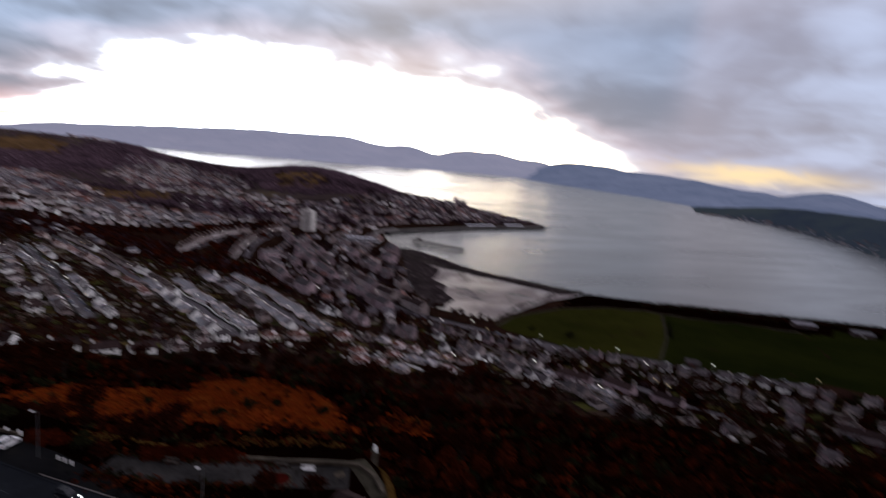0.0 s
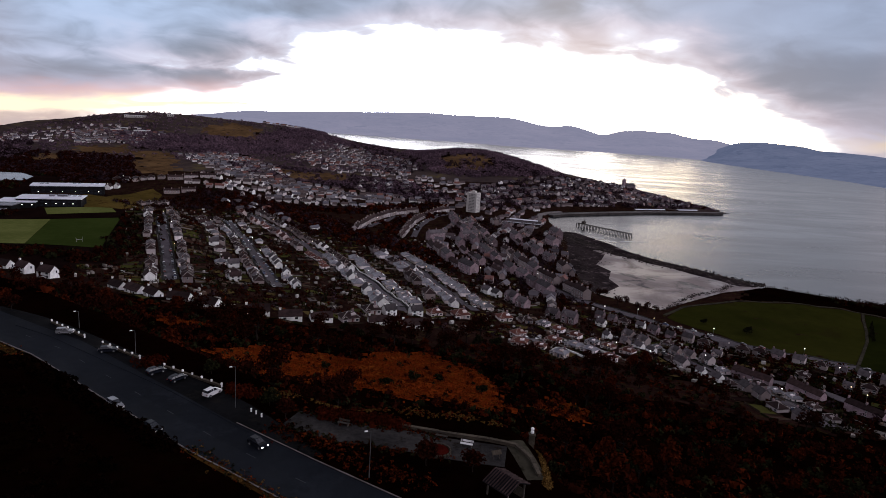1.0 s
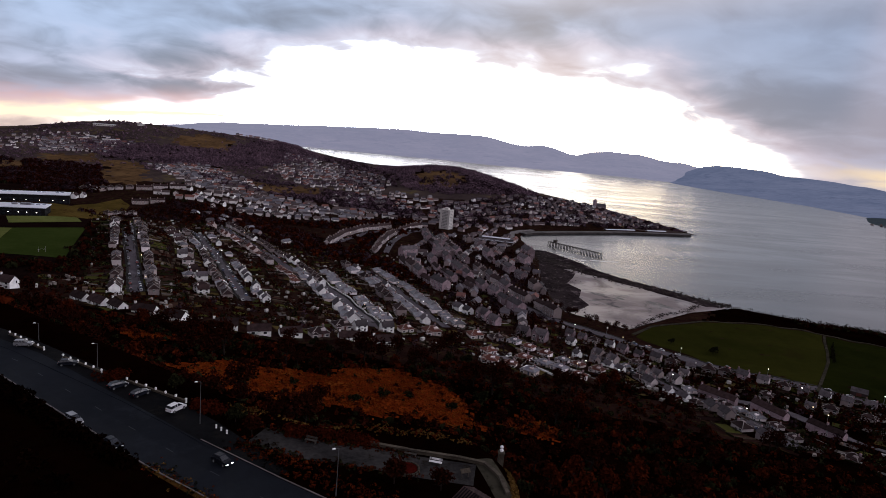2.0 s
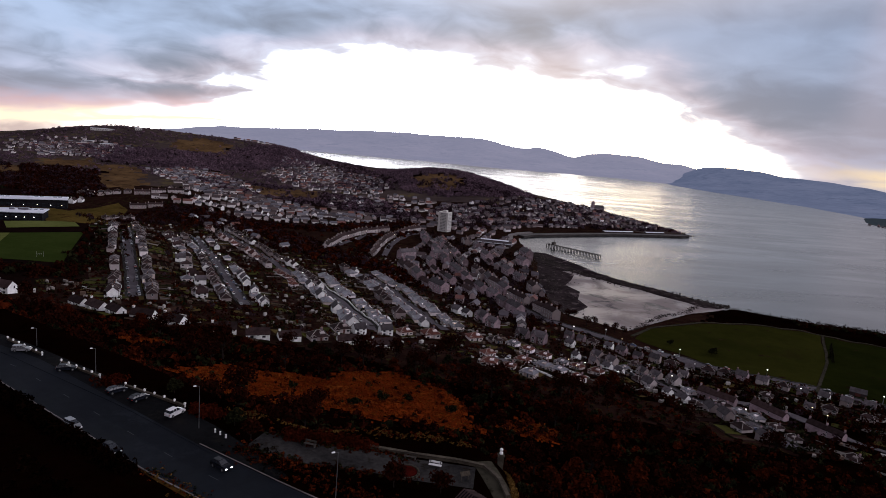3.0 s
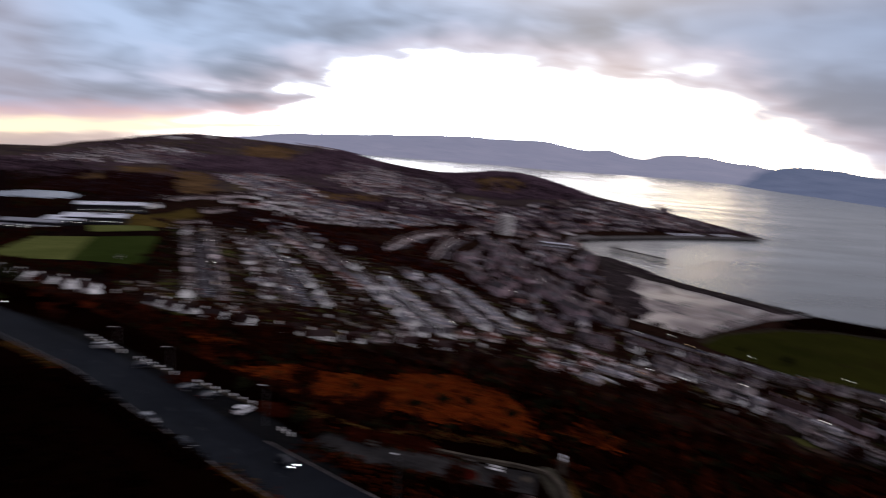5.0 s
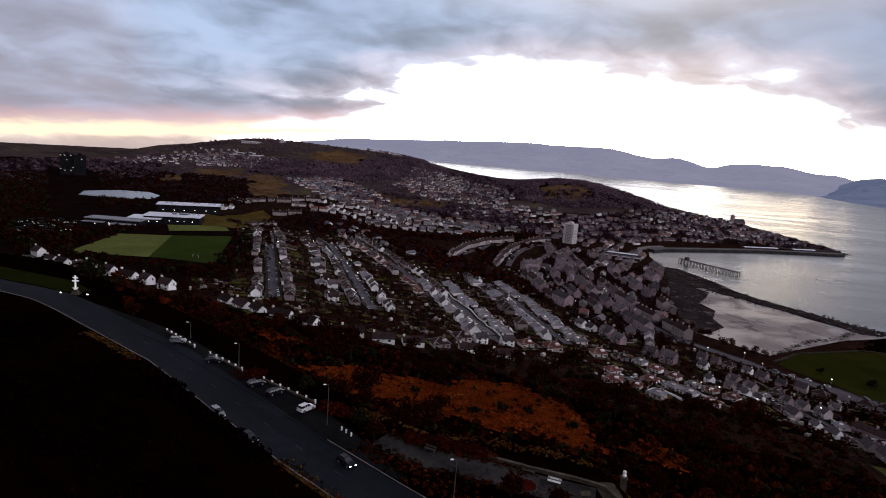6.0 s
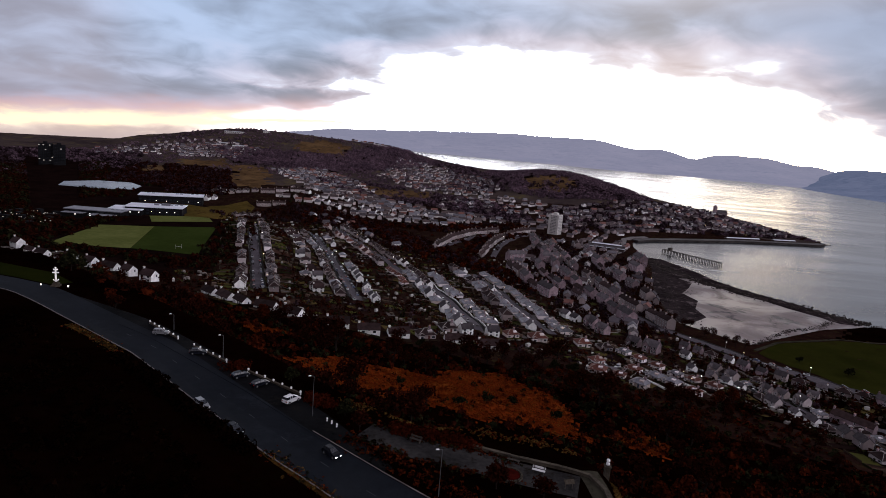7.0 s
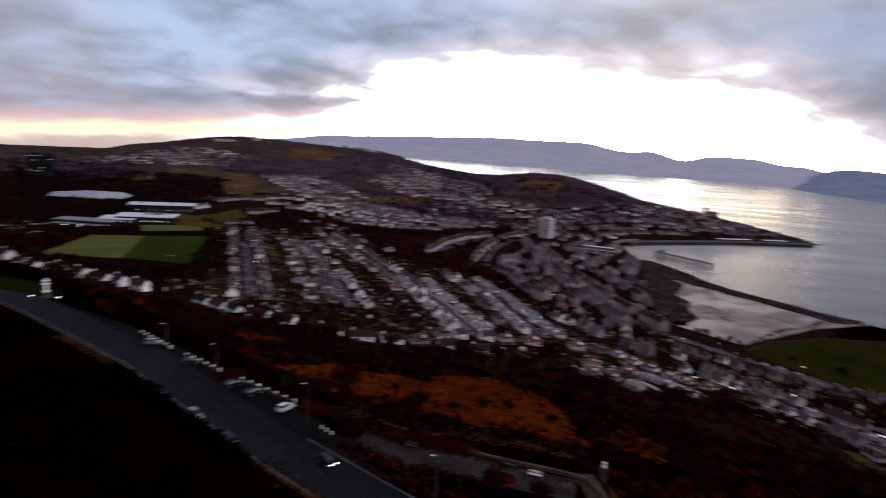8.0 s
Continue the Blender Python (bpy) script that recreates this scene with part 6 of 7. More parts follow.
for x, y, turn, r in PLOTS:
    if r > 10 or math.hypot(x, y) > 800:
        continue
    c, sn = math.cos(turn), math.sin(turn)
    for side, deep in ((-1, gr.uniform(3, 4.5)), (1, gr.uniform(8, 15))):
        for k in (-1, 0) if gr.random() < 0.5 else (-0.5,):
            wide = 5.6 if k != -0.5 else 11.0
            u0 = (k + 0.02) * wide + (0.1 if k == 0 else 0)
            v0 = side * 4.4
            g = np.array([(u0 + wide * 0.94 * i / 2, v0 + side * deep * j / 2) for j in range(3) for i in range(3)])
            px, py = x + g[:, 0] * c - g[:, 1] * sn, y + g[:, 0] * sn + g[:, 1] * c
            pz = ground_z(px, py) + 0.16
            face = [[j * 3 + i, j * 3 + i + 1, j * 3 + i + 4, j * 3 + i + 3] for j in range(2) for i in range(2)]
            plots.add(list(zip(px, py, pz)), face if side > 0 else [f[::-1] for f in face])
            for p, q in ((6, 8), (2, 8)) if side > 0 else ((6, 8),):
                tall = gr.uniform(0.4, 0.95)
                dx, dy = px[q] - px[p], py[q] - py[p]
                d = math.hypot(dx, dy)
                nx, ny = -dy / d * 0.06, dx / d * 0.06
                ends = [(px[p] - nx, py[p] - ny, pz[p]), (px[q] - nx, py[q] - ny, pz[q]), (px[q] + nx, py[q] + ny, pz[q]), (px[p] + nx, py[p] + ny, pz[p])]
                fences.add([(e[0], e[1], e[2] - 0.5) for e in ends] + [(e[0], e[1], e[2] + tall) for e in ends], [[4, 5, 6, 7], [0, 1, 5, 4], [1, 2, 6, 5], [2, 3, 7, 6], [3, 0, 4, 7]])
for x, y in scatter(TOWN, 1500, 78):
    if not clear_of_houses(x, y, 8.5) or not off_street(x, y, 8.0):
        continue
    turn = float(STREET_PTS[np.argmin(np.hypot(STREET_PTS[:, 0] - x, STREET_PTS[:, 1] - y))][0]) % 0.6 + 1.9
    c, sn, wide, deep = math.cos(turn), math.sin(turn), gr.uniform(4, 9), gr.uniform(4, 8)
    g = np.array([(wide * (i / 2 - 0.5), deep * (j / 2 - 0.5)) for j in range(3) for i in range(3)])
    px, py = x + g[:, 0] * c - g[:, 1] * sn, y + g[:, 0] * sn + g[:, 1] * c
    plots.add(list(zip(px, py, ground_z(px, py) + 0.12 + gr.uniform(0, 0.03))), [[j * 3 + i, j * 3 + i + 1, j * 3 + i + 4, j * 3 + i + 3] for j in range(2) for i in range(2)])
tagged(plots.make("garden_plots", "plot"), "small lawns, beds and paving round the houses", "gardens", kind="stuff")
tagged(fences.make("garden_fences", "fence"), "timber fences and low walls between the gardens", "fences", kind="stuff")

# ---- things on the hill road ----
M.update({
    "car_dark": surface("dark_car_paint", (0.004, 0.005, 0.008), (0.009, 0.010, 0.015), 0.25, 2.0, spec=0.08),
    "car_white": surface("white_car_paint", (0.55, 0.55, 0.56), (0.66, 0.66, 0.67), 0.3, 2.0, spec=0.5),
    "car_grey": surface("silver_car_paint", (0.16, 0.165, 0.175), (0.24, 0.245, 0.255), 0.3, 2.0, spec=0.5, metal=0.3),
    "car_mix": palette("assorted_car_paint", [(0.50, 0.50, 0.51), (0.03, 0.035, 0.05), (0.20, 0.20, 0.21), (0.20, 0.025, 0.02), (0.62, 0.62, 0.62), (0.02, 0.02, 0.022), (0.04, 0.06, 0.14)], 0.3, spec=0.5),
    "tyre": surface("tyre_rubber", (0.012, 0.012, 0.012), (0.022, 0.022, 0.022), 0.9, 0.5),
    "rim": surface("alloy_rim", (0.25, 0.25, 0.26), (0.38, 0.38, 0.39), 0.4, 0.3, metal=0.7),
    "tail": surface("red_lamp_glass", (0.16, 0.010, 0.008), (0.24, 0.016, 0.012), 0.3, 0.3),
    "globe": surface("white_globe", (0.70, 0.70, 0.70), (0.80, 0.80, 0.80), 0.4, 0.5),
    "red_bed": soft("red_winter_bedding", (0.0150, 0.0020, 0.0015), (0.0425, 0.0050, 0.0035), 0.7),
})
M["post_steel"] = surface("dull_grey_post_steel", (0.035, 0.037, 0.040), (0.075, 0.077, 0.080), 0.7, 0.3)
M["head_on"] = lamp_glow("lit_headlamp", (1.0, 0.96, 0.90), 14.0)


def car(name, label, paint, tall=1.0, lit=False, detail=True, group="parked cars", boxy=False):
    """A car with its nose to +x: lower body, glass house, wheels and lamps."""
    c = tagged(new(name), label, "car", group)
    k = tall
    low = [(-2.1, 0.35), (-2.15, 0.62), (-2.08, 0.92 * k), (-1.0, 1.0 * k), (0.75, 0.98 * k), (1.55, 0.86 * k), (2.08, 0.70), (2.14, 0.42), (1.9, 0.26), (-1.9, 0.26)]
    n = len(low)
    s = Shape()
    widths = [0.80, 0.84, 0.80, 0.84, 0.85, 0.82, 0.74, 0.78, 0.80, 0.80]
    s.add([(x, -w, z) for (x, z), w in zip(low, widths)] + [(x, w, z) for (x, z), w in zip(low, widths)], [[i, (i + 1) % n, n + (i + 1) % n, n + i] for i in range(n)] + [list(range(n))[::-1], list(range(n, 2 * n))])
    part("body", s, paint, c)
    house = [(-2.02, 0.98 * k, 0.76), (-1.88, 1.42 * k, 0.64)] if boxy else [(-1.95, 0.98 * k, 0.74), (-1.55, 1.42 * k, 0.60)]
    rear = -1.95 if boxy else -1.58
    house += [(0.05, 1.46 * k, 0.60), (0.95, 0.98 * k, 0.74)]
    g = Shape()
    g.add([(x, -w, z) for x, z, w in house] + [(x, w, z) for x, z, w in house], [[0, 4, 5, 1], [2, 6, 7, 3], [0, 1, 2, 3], [7, 6, 5, 4]])
    part("cabin", g, "glass", c)
    shell = Shape().add([(rear, -0.66, 1.43 * k), (0.07, -0.64, 1.47 * k), (0.07, 0.64, 1.47 * k), (rear, 0.66, 1.43 * k), (rear + 0.08, -0.57, 1.49 * k), (0.0, -0.55, 1.53 * k), (0.0, 0.55, 1.53 * k), (rear + 0.08, 0.57, 1.49 * k)], [[4, 5, 6, 7], [0, 1, 5, 4], [1, 2, 6, 5], [2, 3, 7, 6], [3, 0, 4, 7]])
    part("roof", shell, paint, c)
    if not detail:
        return c
    for x in (-1.3, 1.32):
        for side in (-1, 1):
            spot = Matrix.Translation((x, side * 0.78, 0.32)) @ Matrix.Rotation(radians(90), 4, "X")
            w = part("wheel", Shape().tube(0, 0, -0.11, 0.11, 0.32, 0.32, 14), "tyre", c, at=spot)
            part("rim", Shape().tube(0, 0, -0.12, 0.12, 0.2, 0.2, 10), "rim", w)
    for side in (-1, 1):
        part("headlight", Shape().box(2.0, 2.13, side * 0.58 - 0.17, side * 0.58 + 0.17, 0.55, 0.70), "head_on" if lit else "trim", c, "lit headlight" if lit else "")
        part("tail_light", Shape().box(-2.16, -2.05, side * 0.64 - 0.14, side * 0.64 + 0.14, 0.68, 0.86), "tail", c)
    for x in (-1.0, -0.35):
        part("pillar", Shape().box(x - 0.04, x + 0.04, -0.74, 0.74, 1.0 * k, 1.44 * k, 0, 0.1), paint, c)
    return c


def park(ob, x, y, a, lift=0.06, size=1.0):
    ob.matrix_basis = Matrix.Translation((x, y, float(ground_z(x, y)) + lift)) @ Matrix.Rotation(radians(a), 4, "Z") @ Matrix.Scale(size, 4)
    return ob


park(car("car", "white off-roader parked nose to the low wall", "car_white", 1.16, boxy=True), -30.3, 92.6, 62, size=0.72)
park(car("car", "dark hatchback parked nose to the low wall", "car_dark"), -37.4, 97.2, 58, size=0.72)
park(car("car", "dark grey saloon parked nose to the low wall", "car_dark", 1.05), -41.8, 99.6, 50, size=0.72)
park(car("car", "dark grey saloon parked by the low wall", "car_dark"), -53.4, 107.6, 20, size=0.72)
park(car("car", "silver estate parked by the low wall", "car_grey", 1.05, boxy=True), -65.0, 115.4, 12, size=0.72)
park(car("car", "silver car parked against the dark scrub", "car_grey", 1.1, boxy=True), -42.3, 86.6, -37, size=0.72)
park(car("car", "black car parked against the dark scrub", "car_dark"), -34.4, 80.4, -37, size=0.72)
park(car("car", "dark car with lit headlamps driving on the road", "car_dark", 1.05, True), -19.6, 78.0, -37, size=0.72)


def parapet(x0, y0, x1, y1, n):
    """A low roadside wall with white square pillars."""
    L, a = math.hypot(x1 - x0, y1 - y0), math.atan2(y1 - y0, x1 - x0)
    w = tagged(new("parapet_wall"), "low stone wall with white painted pillars", "wall", "parking strip walls")
    w.matrix_basis = Matrix.Translation((x0, y0, float(ground_z(x0, y0)))) @ Matrix.Rotation(a, 4, "Z")
    part("wall", Shape().box(0, L, -0.16, 0.16, -0.6, 0.32).box(-0.05, L + 0.05, -0.2, 0.2, 0.32, 0.4), "stone", w)
    for i in range(n):
        x = L * i / (n - 1)
        part("pillar", Shape().box(x - 0.12, x + 0.12, -0.12, 0.12, -0.6, 0.66).box(x - 0.15, x + 0.15, -0.15, 0.15, 0.66, 0.71).box(x - 0.13, x + 0.13, -0.13, 0.13, 0.71, 0.79, 0, 0.5), "white", w, "white painted pillar")


parapet(-70.4, 120.6, -60.6, 113.7, 7)
parapet(-55.8, 110.7, -46.8, 105.1, 6)
parapet(-41.4, 102.1, -29.8, 95.5, 7)
for i, (x, y) in enumerate(((-23.0, 87.6), (-22.1, 86.9), (-21.1, 86.1))):
    b = Shape().tube(0, 0, -0.3, 0.68, 0.19, 0.17, 12).tube(0, 0, 0.68, 0.78, 0.21, 0.19, 12).tube(0, 0, 0.78, 0.88, 0.19, 0.06, 12).make("bollard", "white")
    b.matrix_basis = Matrix.Translation((x, y, float(ground_z(x, y)))) @ Matrix.Scale(0.72, 4)
    tagged(b, "white painted round stone bollard by the road", "bollard", "white bollards")


def lamp_post(x, y, a, tall=6.0):
    p = tagged(new("street_lamp"), "grey steel lamp post with a short arm", "street lamp", "hill road lamps")
    p.matrix_basis = Matrix.Translation((x, y, float(ground_z(x, y)))) @ Matrix.Rotation(radians(a), 4, "Z")
    part("pole", Shape().tube(0, 0, -0.4, 1.2, 0.075, 0.065, 10).tube(0, 0, 1.2, tall, 0.05, 0.035, 10), "post_steel", p)
    arm = Shape()
    limb(arm, (0, 0, tall - 0.05), (-0.45, 0, tall + 0.08), 0.03, 0.028, 8)
    part("arm", arm, "post_steel", p)
    part("lamp_head", Shape().box(-0.85, -0.40, -0.10, 0.10, tall + 0.02, tall + 0.13, 0, 0.25), "globe", p, "pale lantern")


for x, y, tall in ((-64.1, 118.6, 3.4), (-48.4, 107.2, 4.4), (-25.6, 88.6, 6.6), (-4.2, 71.6, 6.4)):
    lamp_post(x, y, 25, tall)

# white memorial cross with its anchor, floodlit
mem = tagged(new("memorial_cross"), "white memorial cross with two arms and anchor base", "monument")
mem.matrix_basis = Matrix.Translation((-105, 139, float(ground_z(-105, 139)))) @ Matrix.Rotation(radians(20), 4, "Z") @ Matrix.Scale(0.72, 4)
part("plinth", Shape().box(-1.3, 1.3, -1.3, 1.3, -0.8, 0.5).box(-0.95, 0.95, -0.95, 0.95, 0.5, 1.1).box(-0.6, 0.6, -0.6, 0.6, 1.1, 1.6), "stone", mem)
part("shaft", Shape().box(-0.28, 0.28, -0.2, 0.2, 1.6, 6.6, 0, 0.25), "white", mem)
part("arm", Shape().box(-0.75, 0.75, -0.16, 0.16, 5.6, 5.95), "white", mem)
part("arm", Shape().box(-1.0, 1.0, -0.16, 0.16, 4.5, 4.9), "white", mem)
flukes = Shape()
for i in range(8):
    a0, a1 = radians(200 + i * 17.5), radians(200 + (i + 1) * 17.5)
    limb(flukes, (0.85 * math.cos(a0), 0, 2.7 + 0.85 * math.sin(a0)), (0.85 * math.cos(a1), 0, 2.7 + 0.85 * math.sin(a1)), 0.17, 0.17, 8)
part("anchor", flukes, "white", mem)
for dx, dy in ((-3.0, -1.2), (3.4, -0.4)):
    f = tagged(new("floodlight"), "small lit floodlight on the ground", "floodlight", "memorial floodlights")
    f.matrix_basis = Matrix.Translation((-105 + dx, 139 + dy, float(ground_z(-105 + dx, 139 + dy))))
    part("stand", Shape().box(-0.12, 0.12, -0.12, 0.12, -0.3, 0.35), "metal", f)
    part("lamp", Shape().box(-0.14, 0.14, -0.10, 0.10, 0.35, 0.52), "lamp_white", f, "lit lamp glass")
spot = new("memorial_lamp", bpy.data.lights.new("memorial_lamp", "SPOT"))
spot.data.energy, spot.data.spot_size, spot.data.color, spot.data.shadow_soft_size = 350, radians(50), (1.0, 0.93, 0.78), 0.2
spot.matrix_world = look((-103.5, 135.5, float(ground_z(-103.5, 135.5)) + 0.8), (-105, 139, float(ground_z(-105, 139)) + 3.6))

# viewpoint: rim wall, benches, board, shelter, flower bed, globe pillar
def rim_wall(pts):
    for (x0, y0), (x1, y1) in zip(pts, pts[1:]):
        L, a = math.hypot(x1 - x0, y1 - y0), math.atan2(y1 - y0, x1 - x0)
        m = Matrix.Translation((x0, y0, float(ground_z(x0, y0)))) @ Matrix.Rotation(a, 4, "Z")
        b = Shape().box(0, L, -0.22, 0.22, -1.2, 0.40).box(-0.04, L + 0.04, -0.26, 0.26, 0.40, 0.48)
        for i in range(max(1, int(L / 1.5))):
            b.box(i * 1.5 + 0.02, min(L, i * 1.5 + 1.44), -0.28, 0.28, 0.48, 0.52)
        w = b.make("rim_wall", "stone")
        w.matrix_basis = m
        tagged(w, "low grey stone wall round the viewpoint terrace", "wall", "viewpoint walls")


rim_wall([(-1, 85), (6, 83.2), (12, 82), (15.6, 80.8), (17.2, 77.5), (17.6, 73.5)])


def bench(x, y, a, mat, label):
    b = tagged(new("bench"), label, "bench", "viewpoint benches")
    park(b, x, y, a)
    for i in range(4):
        part("slat", Shape().box(-0.9, 0.9, -0.25 + i * 0.13, -0.15 + i * 0.13, 0.42, 0.46), mat, b)
    for i in range(2):
        part("back_slat", Shape().box(-0.9, 0.9, 0.28, 0.32, 0.58 + i * 0.16, 0.70 + i * 0.16), mat, b)
    for x in (-0.7, 0.7):
        part("leg", Shape().box(x - 0.05, x + 0.05, -0.22, 0.32, -0.1, 0.42).box(x - 0.05, x + 0.05, 0.27, 0.35, 0.42, 0.92), "timber", b)


bench(5.2, 82.2, -15, "timber", "dark timber bench on the viewpoint terrace")
bench(8.6, 80.2, -15, "trim", "white-slatted bench on the viewpoint terrace")
bench(-9.0, 84.6, -20, "timber", "dark timber bench on the viewpoint terrace")
board = tagged(new("information_board"), "dull sloping information board on the terrace", "sign")
park(board, 12.4, 77.2, 20)
part("panel", Shape().add([(-0.7, -0.25, 0.85), (0.7, -0.25, 0.85), (0.7, 0.2, 1.25), (-0.7, 0.2, 1.25), (-0.7, -0.25, 0.80), (0.7, -0.25, 0.80), (0.7, 0.2, 1.20), (-0.7, 0.2, 1.20)], [[0, 1, 2, 3], [7, 6, 5, 4], [0, 4, 5, 1], [1, 5, 6, 2], [2, 6, 7, 3], [3, 7, 4, 0]]), "stone", board)
for x in (-0.5, 0.5):
    part("post", Shape().box(x - 0.05, x + 0.05, -0.05, 0.05, -0.2, 1.0), "timber", board)
shelter = tagged(new("shelter"), "small dark open shelter with a tiled roof", "shelter")
park(shelter, 12.6, 68.9, -49)
part("roof", gable_roof(3.6, 3.6, 1.8, 0.8, 0.3, 0.12), "cladding", shelter)
for side in (-1, 1):
    for i in range(11):
        x = -1.95 + i * 0.39
        part("roll_tile", Shape().add([(x - 0.10, 0, 2.78), (x + 0.10, 0, 2.78), (x + 0.10, side * 2.1, 1.80), (x - 0.10, side * 2.1, 1.80), (x - 0.05, 0, 2.88), (x + 0.05, 0, 2.88), (x + 0.05, side * 2.1, 1.90), (x - 0.05, side * 2.1, 1.90)], [[4, 5, 6, 7], [0, 1, 5, 4], [1, 2, 6, 5], [2, 3, 7, 6], [3, 0, 4, 7]]), "brown_tile", shelter)
    for x in (-1.6, 1.6):
        part("post", Shape().box(x - 0.09, x + 0.09, side * 1.5 - 0.09, side * 1.5 + 0.09, -0.3, 1.95), "timber", shelter)
part("back_wall", Shape().box(-1.6, 1.6, 1.35, 1.47, -0.3, 1.2), "stone", shelter)
bed = tagged(new("flower_bed"), "round red flower bed ringed by pale stones", "flower bed")
park(bed, 4.6, 78.6, 0)
mound = Shape()
mound.tube(0, 0, -0.2, 0.25, 1.5, 1.45, 20).tube(0, 0, 0.25, 0.5, 1.4, 0.7, 20)
part("planting", mound, "red_bed", bed, "dark red bedding plants")
for i in range(18):
    a = i * 6.2832 / 18
    part("edging_stone", Shape().box(-0.26, 0.26, -0.14, 0.14, -0.1, 0.3, 0, 0.2), "stone", bed, at=Matrix.Translation((1.7 * math.cos(a), 1.7 * math.sin(a), 0)) @ Matrix.Rotation(a + 1.57, 4, "Z"))
pillar = tagged(new("globe_pillar"), "dark stone pillar topped by two white globes", "pillar")
park(pillar, 18.9, 86.0, 0, lift=1.5)
part("shaft", Shape().box(-0.4, 0.4, -0.4, 0.4, -7, 1.3).box(-0.5, 0.5, -0.5, 0.5, 1.3, 1.45), "stone", pillar)
for dz, r in ((1.73, 0.29), (2.26, 0.27)):
    g = bmesh.new()
    bmesh.ops.create_icosphere(g, subdivisions=2, radius=r)
    me = bpy.data.meshes.new("globe")
    g.to_mesh(me)
    g.free()
    me.materials.append(M["globe"])
    part("globe", me, None, pillar, "white globe", at=Matrix.Translation((0, 0, dz)))
strip = [(x + rnd.gauss(0, 0.22), y + rnd.gauss(0, 0.2)) for x, y, a in along([(19.7, 87.5), (19.5, 84), (19.2, 80), (18.8, 75), (18.4, 71)], 0.03)]
thicket("bank_grass", "straw-coloured strip of grass beside the terrace", strip, ["straw"], 40, 0.14, 0.34, 10, "grass", 0.8, 0.36)

# ---- bay: quay, jetty, headland ----
QUAY = [(212, 1000), (236, 1022), (300, 1056), (402, 1106), (480, 1132), (556, 1154), (574, 1170)]
M["quay"] = surface("stained_quay_wall", (0.022, 0.019, 0.018), (0.055, 0.049, 0.046), 0.9, 4.0, spec=0.1)
M["quay_top"] = surface("pale_quay_deck", (0.05, 0.047, 0.046), (0.12, 0.113, 0.108), 0.9, 6.0, spec=0.05)


def sea_wall(line, wide, tall):
    s, top = Shape(), Shape()
    pts = along(line, 12.0)
    for (x0, y0, a0), (x1, y1, a1) in zip(pts, pts[1:]):
        quad = [(x0 + math.sin(a0) * wide / 2, y0 - math.cos(a0) * wide / 2), (x1 + math.sin(a1) * wide / 2, y1 - math.cos(a1) * wide / 2), (x1 - math.sin(a1) * wide / 2, y1 + math.cos(a1) * wide / 2), (x0 - math.sin(a0) * wide / 2, y0 + math.cos(a0) * wide / 2)]
        for target, z0, z1 in ((s, -2, tall), (top, tall, tall + 0.35)):
            target.add([(x, y, z0) for x, y in quad] + [(x, y, z1) for x, y in quad], [[4, 5, 6, 7], [0, 1, 5, 4], [1, 2, 6, 5], [2, 3, 7, 6], [3, 0, 4, 7]])
    q = tagged(new("quay"), "long stone quay wall with a pale deck", "quay", kind="structure")
    s.make("quay_wall", "quay", q)
    top.make("quay_deck", "quay_top", q)


sea_wall(QUAY, 14, 3.2)
for x, y, a, L, W, h in ((420, 1128, 19, 66, 6, 1.6), (500, 1154, 18, 44, 6, 1.4)):
    b = house_base("quay_shed", "long pale-roofed terminal shed on the quay", "shed", "quay sheds")
    b.matrix_basis = Matrix.Translation((x, y, 3.4)) @ Matrix.Rotation(radians(a), 4, "Z")
    part("wall", Shape().box(-L / 2, L / 2, -W / 2, W / 2, -1, h), "brick", b)
    part("roof", gable_roof(L, W, h, 0.8, 0.6), "flat_roof", b)
    for i in range(6):
        part("window", Shape().box(-L / 2 + 4 + i * L / 6.5, -L / 2 + 7 + i * L / 6.5, -W / 2 - 0.1, -W / 2 + 0.1, 0.4, 1.3), "glass", b)
# broken timber jetty: pile bents with the last of the deck on them
jetty = tagged(new("old_jetty"), "derelict dark timber jetty standing in the bay", "jetty")
a = math.atan2(855.5 - 927.4, 297.8 - 239.4)
jetty.matrix_basis = Matrix.Translation((239.4, 927.4, 0)) @ Matrix.Rotation(a, 4, "Z")
for i in range(19):
    x = i * 5.1
    part("pile_bent", Shape().box(x - 0.45, x + 0.45, -2.6, -1.9, -2, 4.2).box(x - 0.45, x + 0.45, 1.9, 2.6, -2, 4.2).box(x - 0.4, x + 0.4, -3.0, 3.0, 3.6, 4.2), "timber", jetty)
    if i < 18:
        part("deck_beam", Shape().box(x, x + 5.1, -2.6, -1.9, 4.2, 4.75).box(x, x + 5.1, 1.9, 2.6, 4.2, 4.75), "timber", jetty)
part("hut", Shape().box(9, 13, -2.4, 2.4, 4.7, 8.2).box(8.6, 13.4, -2.8, 2.8, 8.2, 8.6), "timber", jetty)
part("mast", Shape().box(11.8, 12.2, -0.2, 0.2, 8.6, 13.5), "timber", jetty)
